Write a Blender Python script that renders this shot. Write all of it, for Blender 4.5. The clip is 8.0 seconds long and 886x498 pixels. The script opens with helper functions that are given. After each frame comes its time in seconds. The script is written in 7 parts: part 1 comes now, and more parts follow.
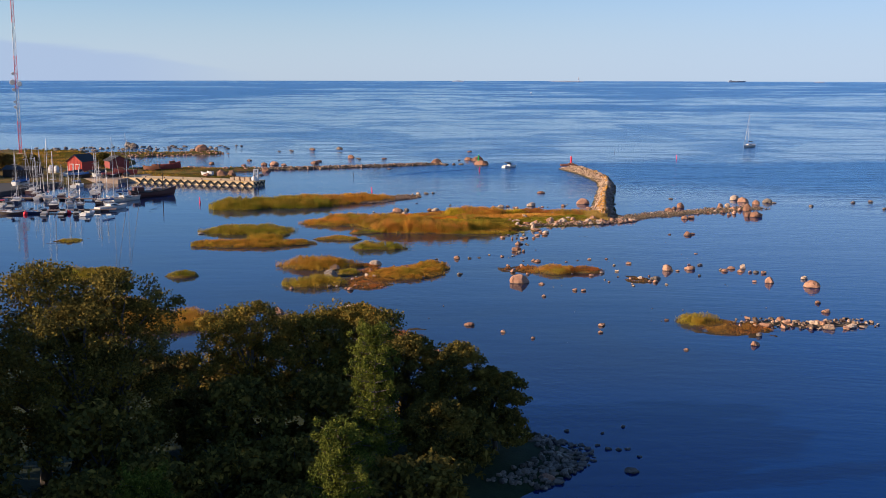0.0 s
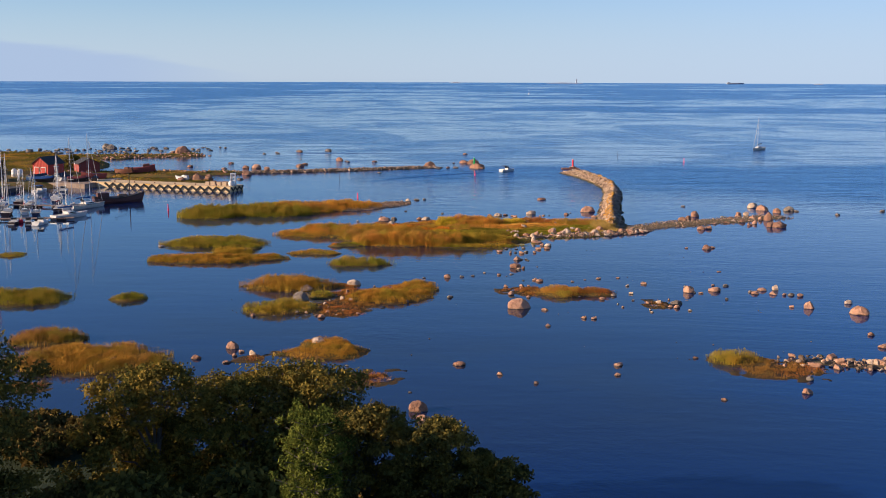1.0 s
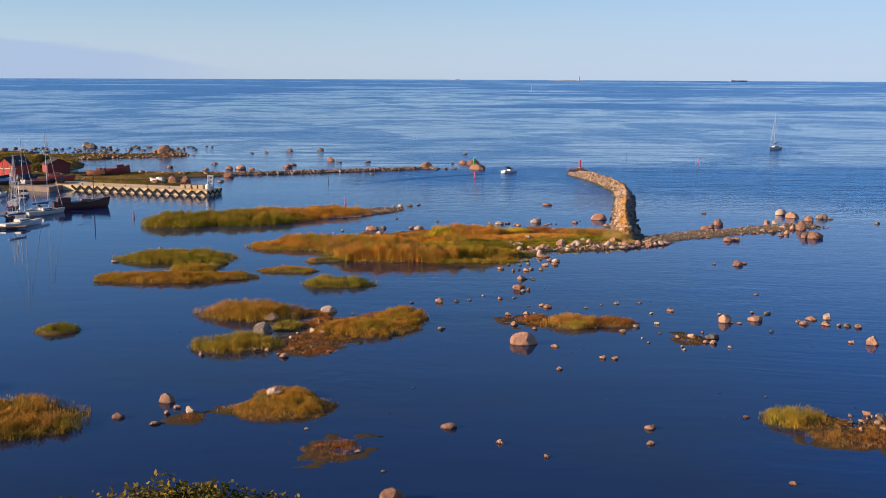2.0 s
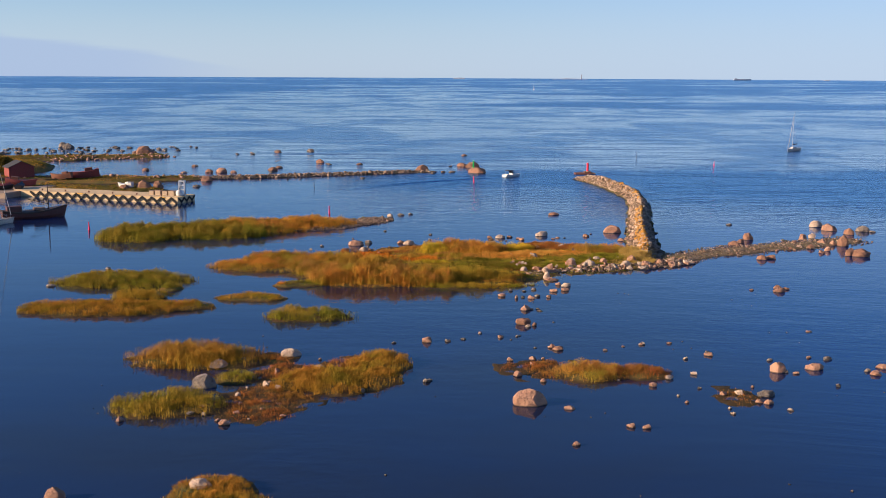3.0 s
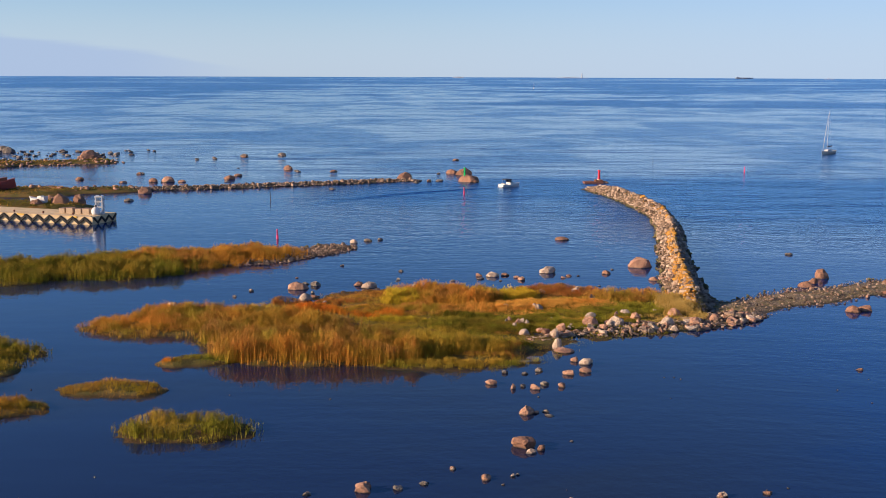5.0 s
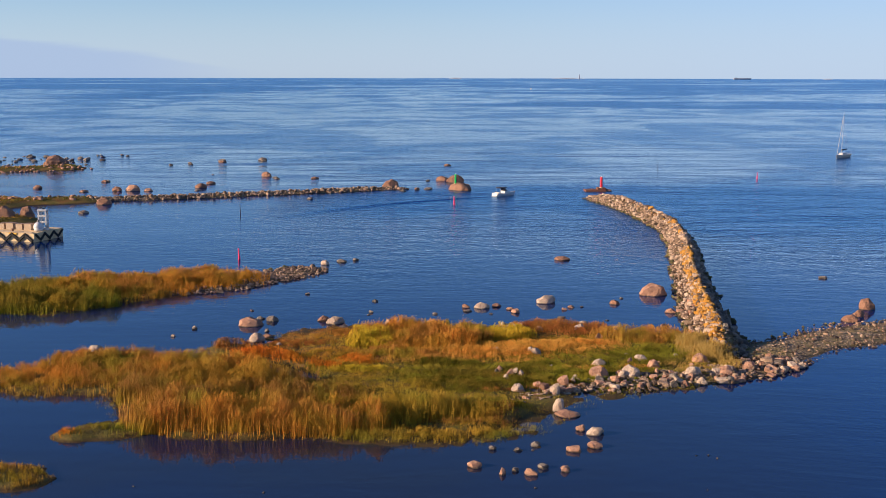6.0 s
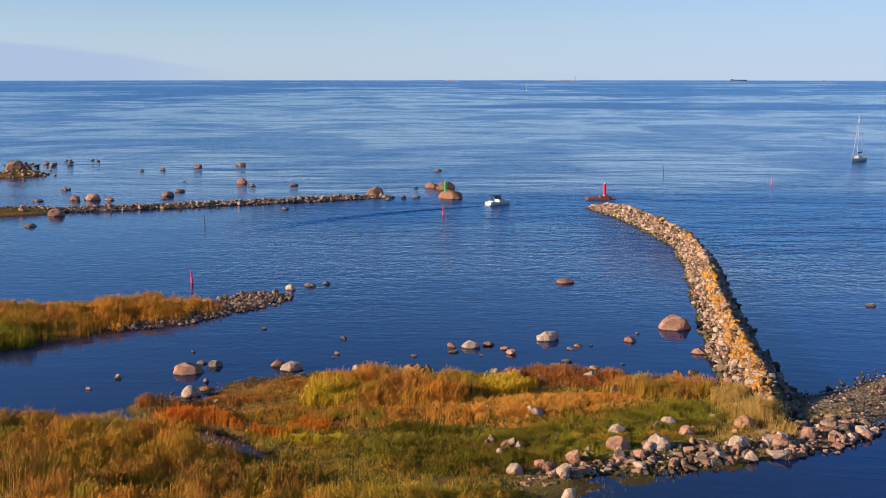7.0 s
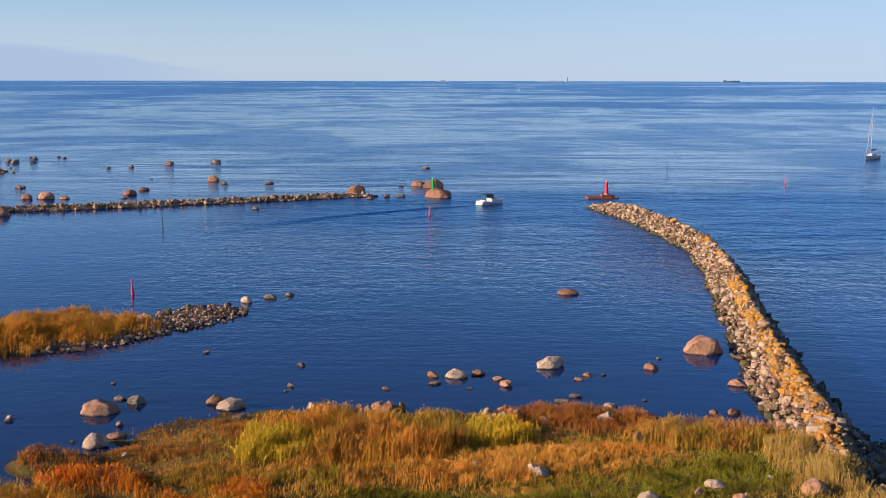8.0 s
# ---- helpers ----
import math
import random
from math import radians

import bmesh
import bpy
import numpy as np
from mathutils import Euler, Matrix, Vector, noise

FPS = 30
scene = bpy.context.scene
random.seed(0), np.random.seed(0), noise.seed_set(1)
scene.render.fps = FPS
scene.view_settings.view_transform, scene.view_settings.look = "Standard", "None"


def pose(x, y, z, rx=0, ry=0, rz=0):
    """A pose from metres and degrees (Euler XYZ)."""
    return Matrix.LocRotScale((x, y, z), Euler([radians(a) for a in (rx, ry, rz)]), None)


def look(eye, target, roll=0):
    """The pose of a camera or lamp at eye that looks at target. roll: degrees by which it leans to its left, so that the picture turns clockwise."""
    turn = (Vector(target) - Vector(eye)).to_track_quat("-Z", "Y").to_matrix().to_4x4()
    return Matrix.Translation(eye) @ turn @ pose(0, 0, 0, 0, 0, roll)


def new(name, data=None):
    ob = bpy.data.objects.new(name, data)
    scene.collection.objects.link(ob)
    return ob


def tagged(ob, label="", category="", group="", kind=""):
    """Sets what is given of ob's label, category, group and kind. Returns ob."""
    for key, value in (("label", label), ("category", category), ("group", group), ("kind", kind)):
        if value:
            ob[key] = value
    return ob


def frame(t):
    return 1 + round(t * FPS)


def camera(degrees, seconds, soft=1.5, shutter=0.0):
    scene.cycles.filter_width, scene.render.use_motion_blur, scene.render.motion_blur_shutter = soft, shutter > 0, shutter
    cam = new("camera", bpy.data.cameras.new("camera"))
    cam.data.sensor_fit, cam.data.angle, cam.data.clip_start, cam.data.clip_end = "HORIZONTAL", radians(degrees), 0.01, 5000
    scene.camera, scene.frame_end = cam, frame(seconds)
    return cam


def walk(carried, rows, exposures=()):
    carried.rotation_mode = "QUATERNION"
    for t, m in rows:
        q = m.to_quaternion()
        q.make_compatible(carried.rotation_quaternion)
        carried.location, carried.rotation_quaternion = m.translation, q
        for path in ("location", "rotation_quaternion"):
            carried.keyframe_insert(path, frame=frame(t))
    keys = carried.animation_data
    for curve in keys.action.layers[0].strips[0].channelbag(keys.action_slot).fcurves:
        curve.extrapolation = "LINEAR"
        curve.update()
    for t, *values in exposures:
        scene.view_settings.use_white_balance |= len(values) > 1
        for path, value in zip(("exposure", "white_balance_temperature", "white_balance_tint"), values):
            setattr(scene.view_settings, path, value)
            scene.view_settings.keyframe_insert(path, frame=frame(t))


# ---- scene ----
cam = camera(44.0, 8.0, 0.85)
PATH = [
    (0, (0.531, -2.159, 28.265), (0.529, -0.184, 27.951), 0.1),
    (0.5, (1.169, 8.688, 27.527), (1.172, 10.664, 27.217), 0.1),
    (1, (1.68, 18.913, 27.086), (1.683, 20.889, 26.775), 0.2),
    (1.5, (2.353, 29.772, 26.602), (2.354, 31.747, 26.289), 0.2),
    (3, (4.211, 63.392, 25.585), (4.207, 65.366, 25.267), 0.3),
    (3.5, (4.987, 74.447, 25.091), (4.98, 76.422, 24.774), 0.2),
    (4, (5.532, 84.909, 24.625), (5.527, 86.884, 24.308), 0.2),
    (4.5, (6.321, 95.68, 24.195), (6.316, 97.654, 23.876), 0.2),
    (6, (8.874, 124.969, 23.378), (8.874, 126.944, 23.061), 0.1),
    (6.5, (9.556, 134.365, 23.192), (9.558, 136.341, 22.878), 0.0),
    (7, (10.096, 143.654, 22.535), (10.104, 145.629, 22.222), -0.0),
    (7.5, (10.578, 152.438, 21.456), (10.593, 154.414, 21.145), 0.0),
    (8, (11.054, 160.598, 20.278), (11.076, 162.574, 19.967), 0.1),
]
walk(cam, [(t, look(eye, target, roll)) for t, eye, target, roll in PATH], ((0, 0.92, 5000, 15), (8, 0.92, 5000, 15)))

# ---- light ----
SUN = Vector((-0.93, -0.24, 0.30)).normalized()
world = bpy.data.worlds.new("sky")
scene.world = world
world.use_nodes = True
wn, wl = world.node_tree.nodes, world.node_tree.links
wn.clear()
sky = wn.new("ShaderNodeTexSky")
sky.sky_type = "NISHITA"
sky.sun_disc = False
sky.sun_elevation = math.asin(SUN.z)
sky.sun_rotation = math.atan2(SUN.x, SUN.y)
sky.air_density, sky.dust_density, sky.ozone_density = 1.0, 0.15, 3.2
bg = wn.new("ShaderNodeBackground")
bg.inputs["Strength"].default_value = 0.060
wo = wn.new("ShaderNodeOutputWorld")
tc = wn.new("ShaderNodeTexCoord").outputs["Generated"]
sep = wn.new("ShaderNodeSeparateXYZ")
wl.new(tc, sep.inputs[0])


def sky_span(v, a, b, c, d):
    nd = wn.new("ShaderNodeMapRange")
    nd.interpolation_type = "SMOOTHSTEP"
    wl.new(v, nd.inputs[0])
    for i, q in zip((1, 2, 3, 4), (a, b, c, d)):
        nd.inputs[i].default_value = q
    return nd.outputs[0]


def sky_times(a, b):
    nd = wn.new("ShaderNodeMath")
    nd.operation = "MULTIPLY"
    wl.new(a, nd.inputs[0])
    wl.new(b, nd.inputs[1])
    return nd.outputs[0]


# a low bank of lilac haze over the western sea
bank_noise = wn.new("ShaderNodeTexNoise")
bank_noise.inputs["Scale"].default_value, bank_noise.inputs["Detail"].default_value = 9, 4
streak = wn.new("ShaderNodeVectorMath")
streak.operation = "MULTIPLY"
wl.new(tc, streak.inputs[0])
streak.inputs[1].default_value = (1, 1, 9)
wl.new(streak.outputs[0], bank_noise.inputs["Vector"])
rough_top = wn.new("ShaderNodeMath")
rough_top.operation = "MULTIPLY_ADD"
wl.new(bank_noise.outputs["Fac"], rough_top.inputs[0])
rough_top.inputs[1].default_value = 0.022
fall = wn.new("ShaderNodeMath")
fall.operation = "MULTIPLY_ADD"
wl.new(sep.outputs[0], fall.inputs[0])
fall.inputs[1].default_value = 0.16
wl.new(sep.outputs[2], fall.inputs[2])
wl.new(fall.outputs[0], rough_top.inputs[2])
haze = sky_span(sep.outputs[2], 0.0, 0.11, 0.7, 0.0)
bank = sky_times(sky_span(rough_top.outputs[0], -0.0205, -0.0135, 0.8, 0.0), sky_span(sep.outputs[0], -0.30, -0.14, 1.0, 0.0))
veil = wn.new("ShaderNodeMix")
veil.data_type = "RGBA"
wl.new(bank, veil.inputs[0])
veil.inputs[7].default_value = (4.25, 4.55, 4.7, 1)
low = wn.new("ShaderNodeMix")
low.data_type = "RGBA"
wl.new(haze, low.inputs[0])
east = wn.new("ShaderNodeMix")
east.data_type = "RGBA"
wl.new(sky_times(sky_span(sep.outputs[0], -0.2, 0.42, 0.08, 0.58), sky_span(sep.outputs[2], 0.09, 0.24, 1.0, 0.0)), east.inputs[0])
wl.new(sky.outputs[0], east.inputs[6])
east.inputs[7].default_value = (4.35, 5.1, 5.6, 1)
wl.new(east.outputs[2], low.inputs[6])
low.inputs[7].default_value = (5.6, 5.75, 5.25, 1)
wl.new(low.outputs[2], veil.inputs[6])
wl.new(veil.outputs[2], bg.inputs["Color"])
wl.new(bg.outputs[0], wo.inputs["Surface"])

sun = new("sun", bpy.data.lights.new("sun", "SUN"))
sun.data.energy, sun.data.angle, sun.data.color = 5.0, radians(0.6), (1.0, 0.67, 0.33)
sun.matrix_world = look((0, 0, 60), Vector((0, 0, 60)) - SUN)


# ---- materials ----
class Mat:
    """A small helper to wire one node material."""

    def __init__(self, name):
        self.m = bpy.data.materials.new(name)
        self.m.use_nodes = True
        self.n, self.l = self.m.node_tree.nodes, self.m.node_tree.links
        self.b = self.n["Principled BSDF"]
        self.out = self.n["Material Output"]

    def node(self, kind, **sockets):
        nd = self.n.new(kind)
        for key, value in sockets.items():
            self.put(nd.inputs[key.replace("_", " ")], value)
        return nd

    def put(self, socket, value):
        if isinstance(value, bpy.types.NodeSocket):
            self.l.new(value, socket)
        else:
            socket.default_value = value

    def noise(self, scale, detail=4.0, vector=None, rough=0.55, dist=0.0):
        nd = self.node("ShaderNodeTexNoise", Scale=scale, Detail=detail, Roughness=rough, Distortion=dist)
        if vector is not None:
            self.l.new(vector, nd.inputs["Vector"])
        return nd.outputs["Fac"]

    def ramp(self, fac, *stops):
        nd = self.n.new("ShaderNodeValToRGB")
        el = nd.color_ramp.elements
        while len(el) < len(stops):
            el.new(0.5)
        for e, (p, c) in zip(el, stops):
            e.position, e.color = p, (*c, 1) if len(c) == 3 else c
        self.l.new(fac, nd.inputs["Fac"])
        return nd.outputs["Color"]

    def mix(self, fac, a, b, mode="MIX"):
        nd = self.n.new("ShaderNodeMix")
        nd.data_type, nd.blend_type = "RGBA", mode
        for sock, v in ((nd.inputs[0], fac), (nd.inputs[6], a), (nd.inputs[7], b)):
            self.put(sock, (*v, 1) if isinstance(v, tuple) and len(v) == 3 else v)
        return nd.outputs[2]

    def math(self, op, a, b=0.0, clamp=False):
        nd = self.n.new("ShaderNodeMath")
        nd.operation, nd.use_clamp = op, clamp
        self.put(nd.inputs[0], a)
        self.put(nd.inputs[1], b)
        return nd.outputs[0]

    def span(self, v, a, b, c=0.0, d=1.0, smooth=True):
        nd = self.n.new("ShaderNodeMapRange")
        nd.interpolation_type = "SMOOTHSTEP" if smooth else "LINEAR"
        self.put(nd.inputs[0], v)
        for k, x in zip((1, 2, 3, 4), (a, b, c, d)):
            self.put(nd.inputs[k], x)
        return nd.outputs[0]

    def place(self):
        return self.n.new("ShaderNodeNewGeometry").outputs["Position"]

    def xyz(self, v):
        nd = self.n.new("ShaderNodeSeparateXYZ")
        self.l.new(v, nd.inputs[0])
        return nd.outputs

    def scaled(self, v, x, y, z, turn=0.0):
        nd = self.n.new("ShaderNodeMapping")
        nd.inputs["Scale"].default_value = (x, y, z)
        nd.inputs["Rotation"].default_value = (0, 0, turn)
        self.l.new(v, nd.inputs["Vector"])
        return nd.outputs[0]

    def bump(self, height, strength=0.5, distance=0.1, normal=None):
        nd = self.node("ShaderNodeBump", Strength=strength, Distance=distance, Height=height)
        if normal is not None:
            self.l.new(normal, nd.inputs["Normal"])
        return nd.outputs[0]

    def done(self, colour, rough=0.8, normal=None, metal=0.0, spec=0.3):
        self.put(self.b.inputs["Base Color"], (*colour, 1) if isinstance(colour, tuple) and len(colour) == 3 else colour)
        self.put(self.b.inputs["Roughness"], rough)
        self.put(self.b.inputs["Metallic"], metal)
        self.b.inputs["Specular IOR Level"].default_value = spec
        if normal is not None:
            self.l.new(normal, self.b.inputs["Normal"])
        return self.m


def rock_material(name, light, dark, lichen=0.0, spread=1.0):
    k = Mat(name)
    obj = k.n.new("ShaderNodeTexCoord").outputs["Object"]
    pos = k.place()
    rnd = k.n.new("ShaderNodeObjectInfo").outputs["Random"]
    isl = k.n.new("ShaderNodeNewGeometry").outputs["Random Per Island"]
    tone = k.math("FRACT", k.math("ADD", rnd, isl))
    blot = k.noise(1.3, 5, pos, 0.6)
    grain = k.noise(13, 6, pos, 0.7)
    warm = tuple(min(1.0, 1.12 * c) for c in light)
    tone = k.math("ADD", k.math("MULTIPLY", tone, spread), 0.75 * (1 - spread))
    col = k.ramp(tone, (0.0, tuple(0.7 * c for c in dark)), (0.25, dark), (0.6, tuple(0.85 * c for c in light)), (1.0, warm))
    col = k.mix(k.span(blot, 0.35, 0.65, 0.4, 0), col, dark)
    col = k.mix(k.span(grain, 0.48, 0.72, 0, 0.5), col, tuple(0.4 * c for c in dark))
    if lichen:
        lic = k.span(k.noise(1.7, 5, pos, 0.7), 0.40, 0.56, 0, 0.9)
        col = k.mix(lic, col, (0.52, 0.24, 0.012))
    wet = k.span(k.math("ADD", k.xyz(pos)[2], k.math("MULTIPLY", blot, -0.12)), -0.03, 0.07, 1, 0)
    col = k.mix(k.math("MULTIPLY", wet, 0.8), col, (0.035, 0.028, 0.018))
    rough = k.span(wet, 0, 1, 0.85, 0.35)
    nrm = k.bump(grain, 0.9, 0.10, k.bump(k.noise(3.2, 5, pos, 0.65), 0.9, 0.25))
    return k.done(col, rough, nrm)


ROCK = {
    "pink": rock_material("pink_granite", (0.57, 0.32, 0.195), (0.31, 0.165, 0.10), 0.0, 0.65),
    "pale": rock_material("pale_granite", (0.67, 0.50, 0.355), (0.42, 0.30, 0.21), 0.0, 0.6),
    "grey": rock_material("grey_gneiss", (0.34, 0.27, 0.205), (0.15, 0.12, 0.095)),
    "rose": rock_material("rose_granite", (0.38, 0.20, 0.115), (0.17, 0.09, 0.06), 0.0, 0.45),
    "cobble": rock_material("shore_cobble", (0.50, 0.34, 0.22), (0.15, 0.10, 0.065)),
    "lichen": rock_material("lichen_stone", (0.50, 0.32, 0.12), (0.26, 0.14, 0.035), 1.0),
    "weed": rock_material("weedy_stone", (0.20, 0.16, 0.05), (0.07, 0.065, 0.025)),
}


def blade_material(name, low, high, odd, patch=0.25, other=(0.46, 0.20, 0.05)):
    """Stems that change colour from foot to tip, from stem to stem and from patch to patch."""
    k = Mat(name)
    along = k.n.new("ShaderNodeAttribute")
    along.attribute_name = "along"
    pos = k.place()
    isl = k.n.new("ShaderNodeNewGeometry").outputs["Random Per Island"]
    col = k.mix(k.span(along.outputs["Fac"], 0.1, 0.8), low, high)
    col = k.mix(k.span(k.noise(patch, 3, pos, 0.6), 0.42, 0.66, 0, 0.75), col, odd)
    col = k.mix(k.span(k.noise(0.11, 4, pos, 0.6), 0.45, 0.62, 0, 0.7), col, other)
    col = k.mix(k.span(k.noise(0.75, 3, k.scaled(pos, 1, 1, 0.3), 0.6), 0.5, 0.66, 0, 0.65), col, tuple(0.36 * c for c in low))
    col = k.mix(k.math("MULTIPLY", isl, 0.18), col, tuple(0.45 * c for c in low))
    col = k.mix(1.0, col, (1.33, 1.14, 0.64), "MULTIPLY")
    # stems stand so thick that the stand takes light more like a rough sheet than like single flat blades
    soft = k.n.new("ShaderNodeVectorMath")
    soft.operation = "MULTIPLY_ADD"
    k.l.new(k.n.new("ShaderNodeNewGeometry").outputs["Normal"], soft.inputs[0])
    # the offset leans normals up and towards the sun, which brightens the stands
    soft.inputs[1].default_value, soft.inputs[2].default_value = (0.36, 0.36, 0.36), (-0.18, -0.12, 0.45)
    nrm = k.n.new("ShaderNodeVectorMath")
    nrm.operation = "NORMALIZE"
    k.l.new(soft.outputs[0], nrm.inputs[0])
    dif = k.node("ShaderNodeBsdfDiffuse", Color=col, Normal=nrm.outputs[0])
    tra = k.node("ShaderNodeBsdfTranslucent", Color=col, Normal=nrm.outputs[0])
    mx = k.node("ShaderNodeMixShader", Fac=0.38)
    k.l.new(dif.outputs[0], mx.inputs[1])
    k.l.new(tra.outputs[0], mx.inputs[2])
    k.l.new(mx.outputs[0], k.out.inputs["Surface"])
    return k.m


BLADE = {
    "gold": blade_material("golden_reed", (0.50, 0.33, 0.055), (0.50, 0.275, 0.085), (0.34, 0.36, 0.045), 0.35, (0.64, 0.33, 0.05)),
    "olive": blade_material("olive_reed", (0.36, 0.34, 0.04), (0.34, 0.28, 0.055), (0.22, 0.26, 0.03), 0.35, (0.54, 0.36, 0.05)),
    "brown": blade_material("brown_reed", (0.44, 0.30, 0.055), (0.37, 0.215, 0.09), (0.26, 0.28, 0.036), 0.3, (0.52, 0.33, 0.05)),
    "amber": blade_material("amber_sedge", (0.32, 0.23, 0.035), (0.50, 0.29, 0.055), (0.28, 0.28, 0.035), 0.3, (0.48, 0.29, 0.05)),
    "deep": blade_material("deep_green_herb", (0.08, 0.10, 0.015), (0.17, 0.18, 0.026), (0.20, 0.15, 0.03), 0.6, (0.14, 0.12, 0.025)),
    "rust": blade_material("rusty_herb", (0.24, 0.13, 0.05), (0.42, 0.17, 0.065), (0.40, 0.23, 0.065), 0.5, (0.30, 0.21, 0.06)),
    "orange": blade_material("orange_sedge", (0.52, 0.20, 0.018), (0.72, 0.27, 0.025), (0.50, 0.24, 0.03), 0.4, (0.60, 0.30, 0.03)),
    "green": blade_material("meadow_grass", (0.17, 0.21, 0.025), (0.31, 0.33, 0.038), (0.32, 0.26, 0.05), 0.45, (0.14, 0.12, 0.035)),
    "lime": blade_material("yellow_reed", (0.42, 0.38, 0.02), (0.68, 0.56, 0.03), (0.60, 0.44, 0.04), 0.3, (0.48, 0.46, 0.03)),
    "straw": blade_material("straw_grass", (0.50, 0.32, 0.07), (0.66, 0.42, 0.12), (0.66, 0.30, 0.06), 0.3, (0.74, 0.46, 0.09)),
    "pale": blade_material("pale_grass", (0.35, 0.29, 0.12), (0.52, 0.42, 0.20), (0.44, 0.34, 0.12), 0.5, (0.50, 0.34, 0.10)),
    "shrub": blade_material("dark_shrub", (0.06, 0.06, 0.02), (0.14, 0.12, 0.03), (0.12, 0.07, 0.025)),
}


def leaf_material(name, a, b, odd):
    k = Mat(name)
    pos = k.place()
    isl = k.n.new("ShaderNodeNewGeometry").outputs["Random Per Island"]
    col = k.ramp(isl, (0.0, a), (0.7, b), (0.97, odd))
    col = k.mix(k.span(k.noise(0.5, 3, pos), 0.4, 0.7, 0, 0.6), col, odd)
    dif = k.node("ShaderNodeBsdfDiffuse", Color=col)
    tra = k.node("ShaderNodeBsdfTranslucent", Color=col)
    mx = k.node("ShaderNodeMixShader", Fac=0.25)
    k.l.new(dif.outputs[0], mx.inputs[1])
    k.l.new(tra.outputs[0], mx.inputs[2])
    k.l.new(mx.outputs[0], k.out.inputs["Surface"])
    return k.m


LEAF = {
    "alder": leaf_material("alder_leaf", (0.055, 0.050, 0.016), (0.115, 0.10, 0.024), (0.28, 0.20, 0.035)),
    "oak": leaf_material("turning_leaf", (0.06, 0.058, 0.015), (0.14, 0.12, 0.022), (0.30, 0.20, 0.032)),
    "pine": leaf_material("pine_needle", (0.022, 0.036, 0.008), (0.075, 0.095, 0.015), (0.20, 0.21, 0.028)),
    "bush": leaf_material("bush_leaf", (0.06, 0.055, 0.017), (0.13, 0.10, 0.028), (0.23, 0.14, 0.04)),
}


def plain(name, colour, rough=0.6, wear=0.25, scale=3.0, metal=0.0, bump=0.15):
    """Paint, wood or metal with stains at two scales."""
    k = Mat(name)
    pos = k.n.new("ShaderNodeTexCoord").outputs["Object"]
    big, fine = k.noise(scale, 4, pos), k.noise(scale * 9, 5, pos, 0.7)
    col = k.mix(k.span(big, 0.4, 0.75, 0, wear), colour, tuple(0.35 * c + 0.02 for c in colour))
    col = k.mix(k.span(fine, 0.5, 0.8, 0, wear), col, tuple(0.5 * c for c in colour))
    return k.done(col, rough, k.bump(fine, bump, 0.02), metal, 0.4)


WOOD = plain("weathered_wood", (0.25, 0.165, 0.115), 0.85, 0.5, 2.0)
DARKWOOD = plain("tarred_wood", (0.045, 0.03, 0.024), 0.7, 0.4)
HULLBROWN = plain("brown_hull", (0.09, 0.036, 0.03), 0.55, 0.4)
GREYDECK = plain("grey_deck", (0.26, 0.23, 0.20), 0.7, 0.4)
WHITE = plain("white_gelcoat", (0.60, 0.58, 0.55), 0.3, 0.12)
NAVY = plain("navy_paint", (0.02, 0.03, 0.075), 0.3, 0.15)
BLUECOVER = plain("blue_canvas", (0.035, 0.09, 0.24), 0.8, 0.25)
DARKCANVAS = plain("dark_canvas", (0.025, 0.03, 0.05), 0.8, 0.25)
CREAM = plain("cream_deck", (0.55, 0.50, 0.42), 0.6, 0.25)
RED = plain("red_paint", (0.50, 0.03, 0.03), 0.5, 0.2)
BEACONRED = plain("beacon_red", (0.75, 0.02, 0.035), 0.45, 0.08)
BUOYPINK = plain("faded_red", (0.80, 0.035, 0.10), 0.5, 0.1)
BEACONGREEN = plain("beacon_green", (0.02, 0.42, 0.07), 0.45, 0.1)
FALURED = plain("falun_red_boards", (0.42, 0.055, 0.035), 0.8, 0.3)
ROOF = plain("dark_roof_felt", (0.045, 0.042, 0.045), 0.85, 0.3)
DULLRED = plain("dull_red_paint", (0.26, 0.055, 0.045), 0.7, 0.5)
RUST = plain("rusty_iron", (0.19, 0.075, 0.04), 0.8, 0.5)
ALU = plain("mast_alloy", (0.55, 0.55, 0.56), 0.4, 0.1, 3.0, 0.5)
STEEL = plain("galvanised_steel", (0.38, 0.38, 0.40), 0.5, 0.2, 3.0, 0.6)
SANDY = plain("trodden_gravel", (0.30, 0.22, 0.16), 0.95, 0.4, 0.5)
YELLOW = plain("yellow_paint", (0.70, 0.42, 0.03), 0.6, 0.3)
# asphalt colour halved to hold the shade that lies over the quay
ASPHALT = plain("worn_asphalt", (0.05, 0.05, 0.052), 0.95, 0.35, 0.6)
CONCRETE = plain("old_concrete", (0.64, 0.47, 0.25), 0.9, 0.35, 0.8)
TYRE = plain("black_rubber", (0.02, 0.018, 0.016), 0.85, 0.2)
GLASS = plain("dark_window", (0.015, 0.02, 0.03), 0.08, 0.0, 3.0, 0.0, 0.0)
TIMBER = plain("pale_timber", (0.40, 0.30, 0.20), 0.8, 0.3)
# distance haze put into the colour of far land and ship
HAZY = plain("painted_far_haze", (0.34, 0.37, 0.44), 0.95, 0.2, 0.05)
BARK = plain("bark", (0.10, 0.085, 0.07), 0.95, 0.5, 4.0, 0.0, 0.6)


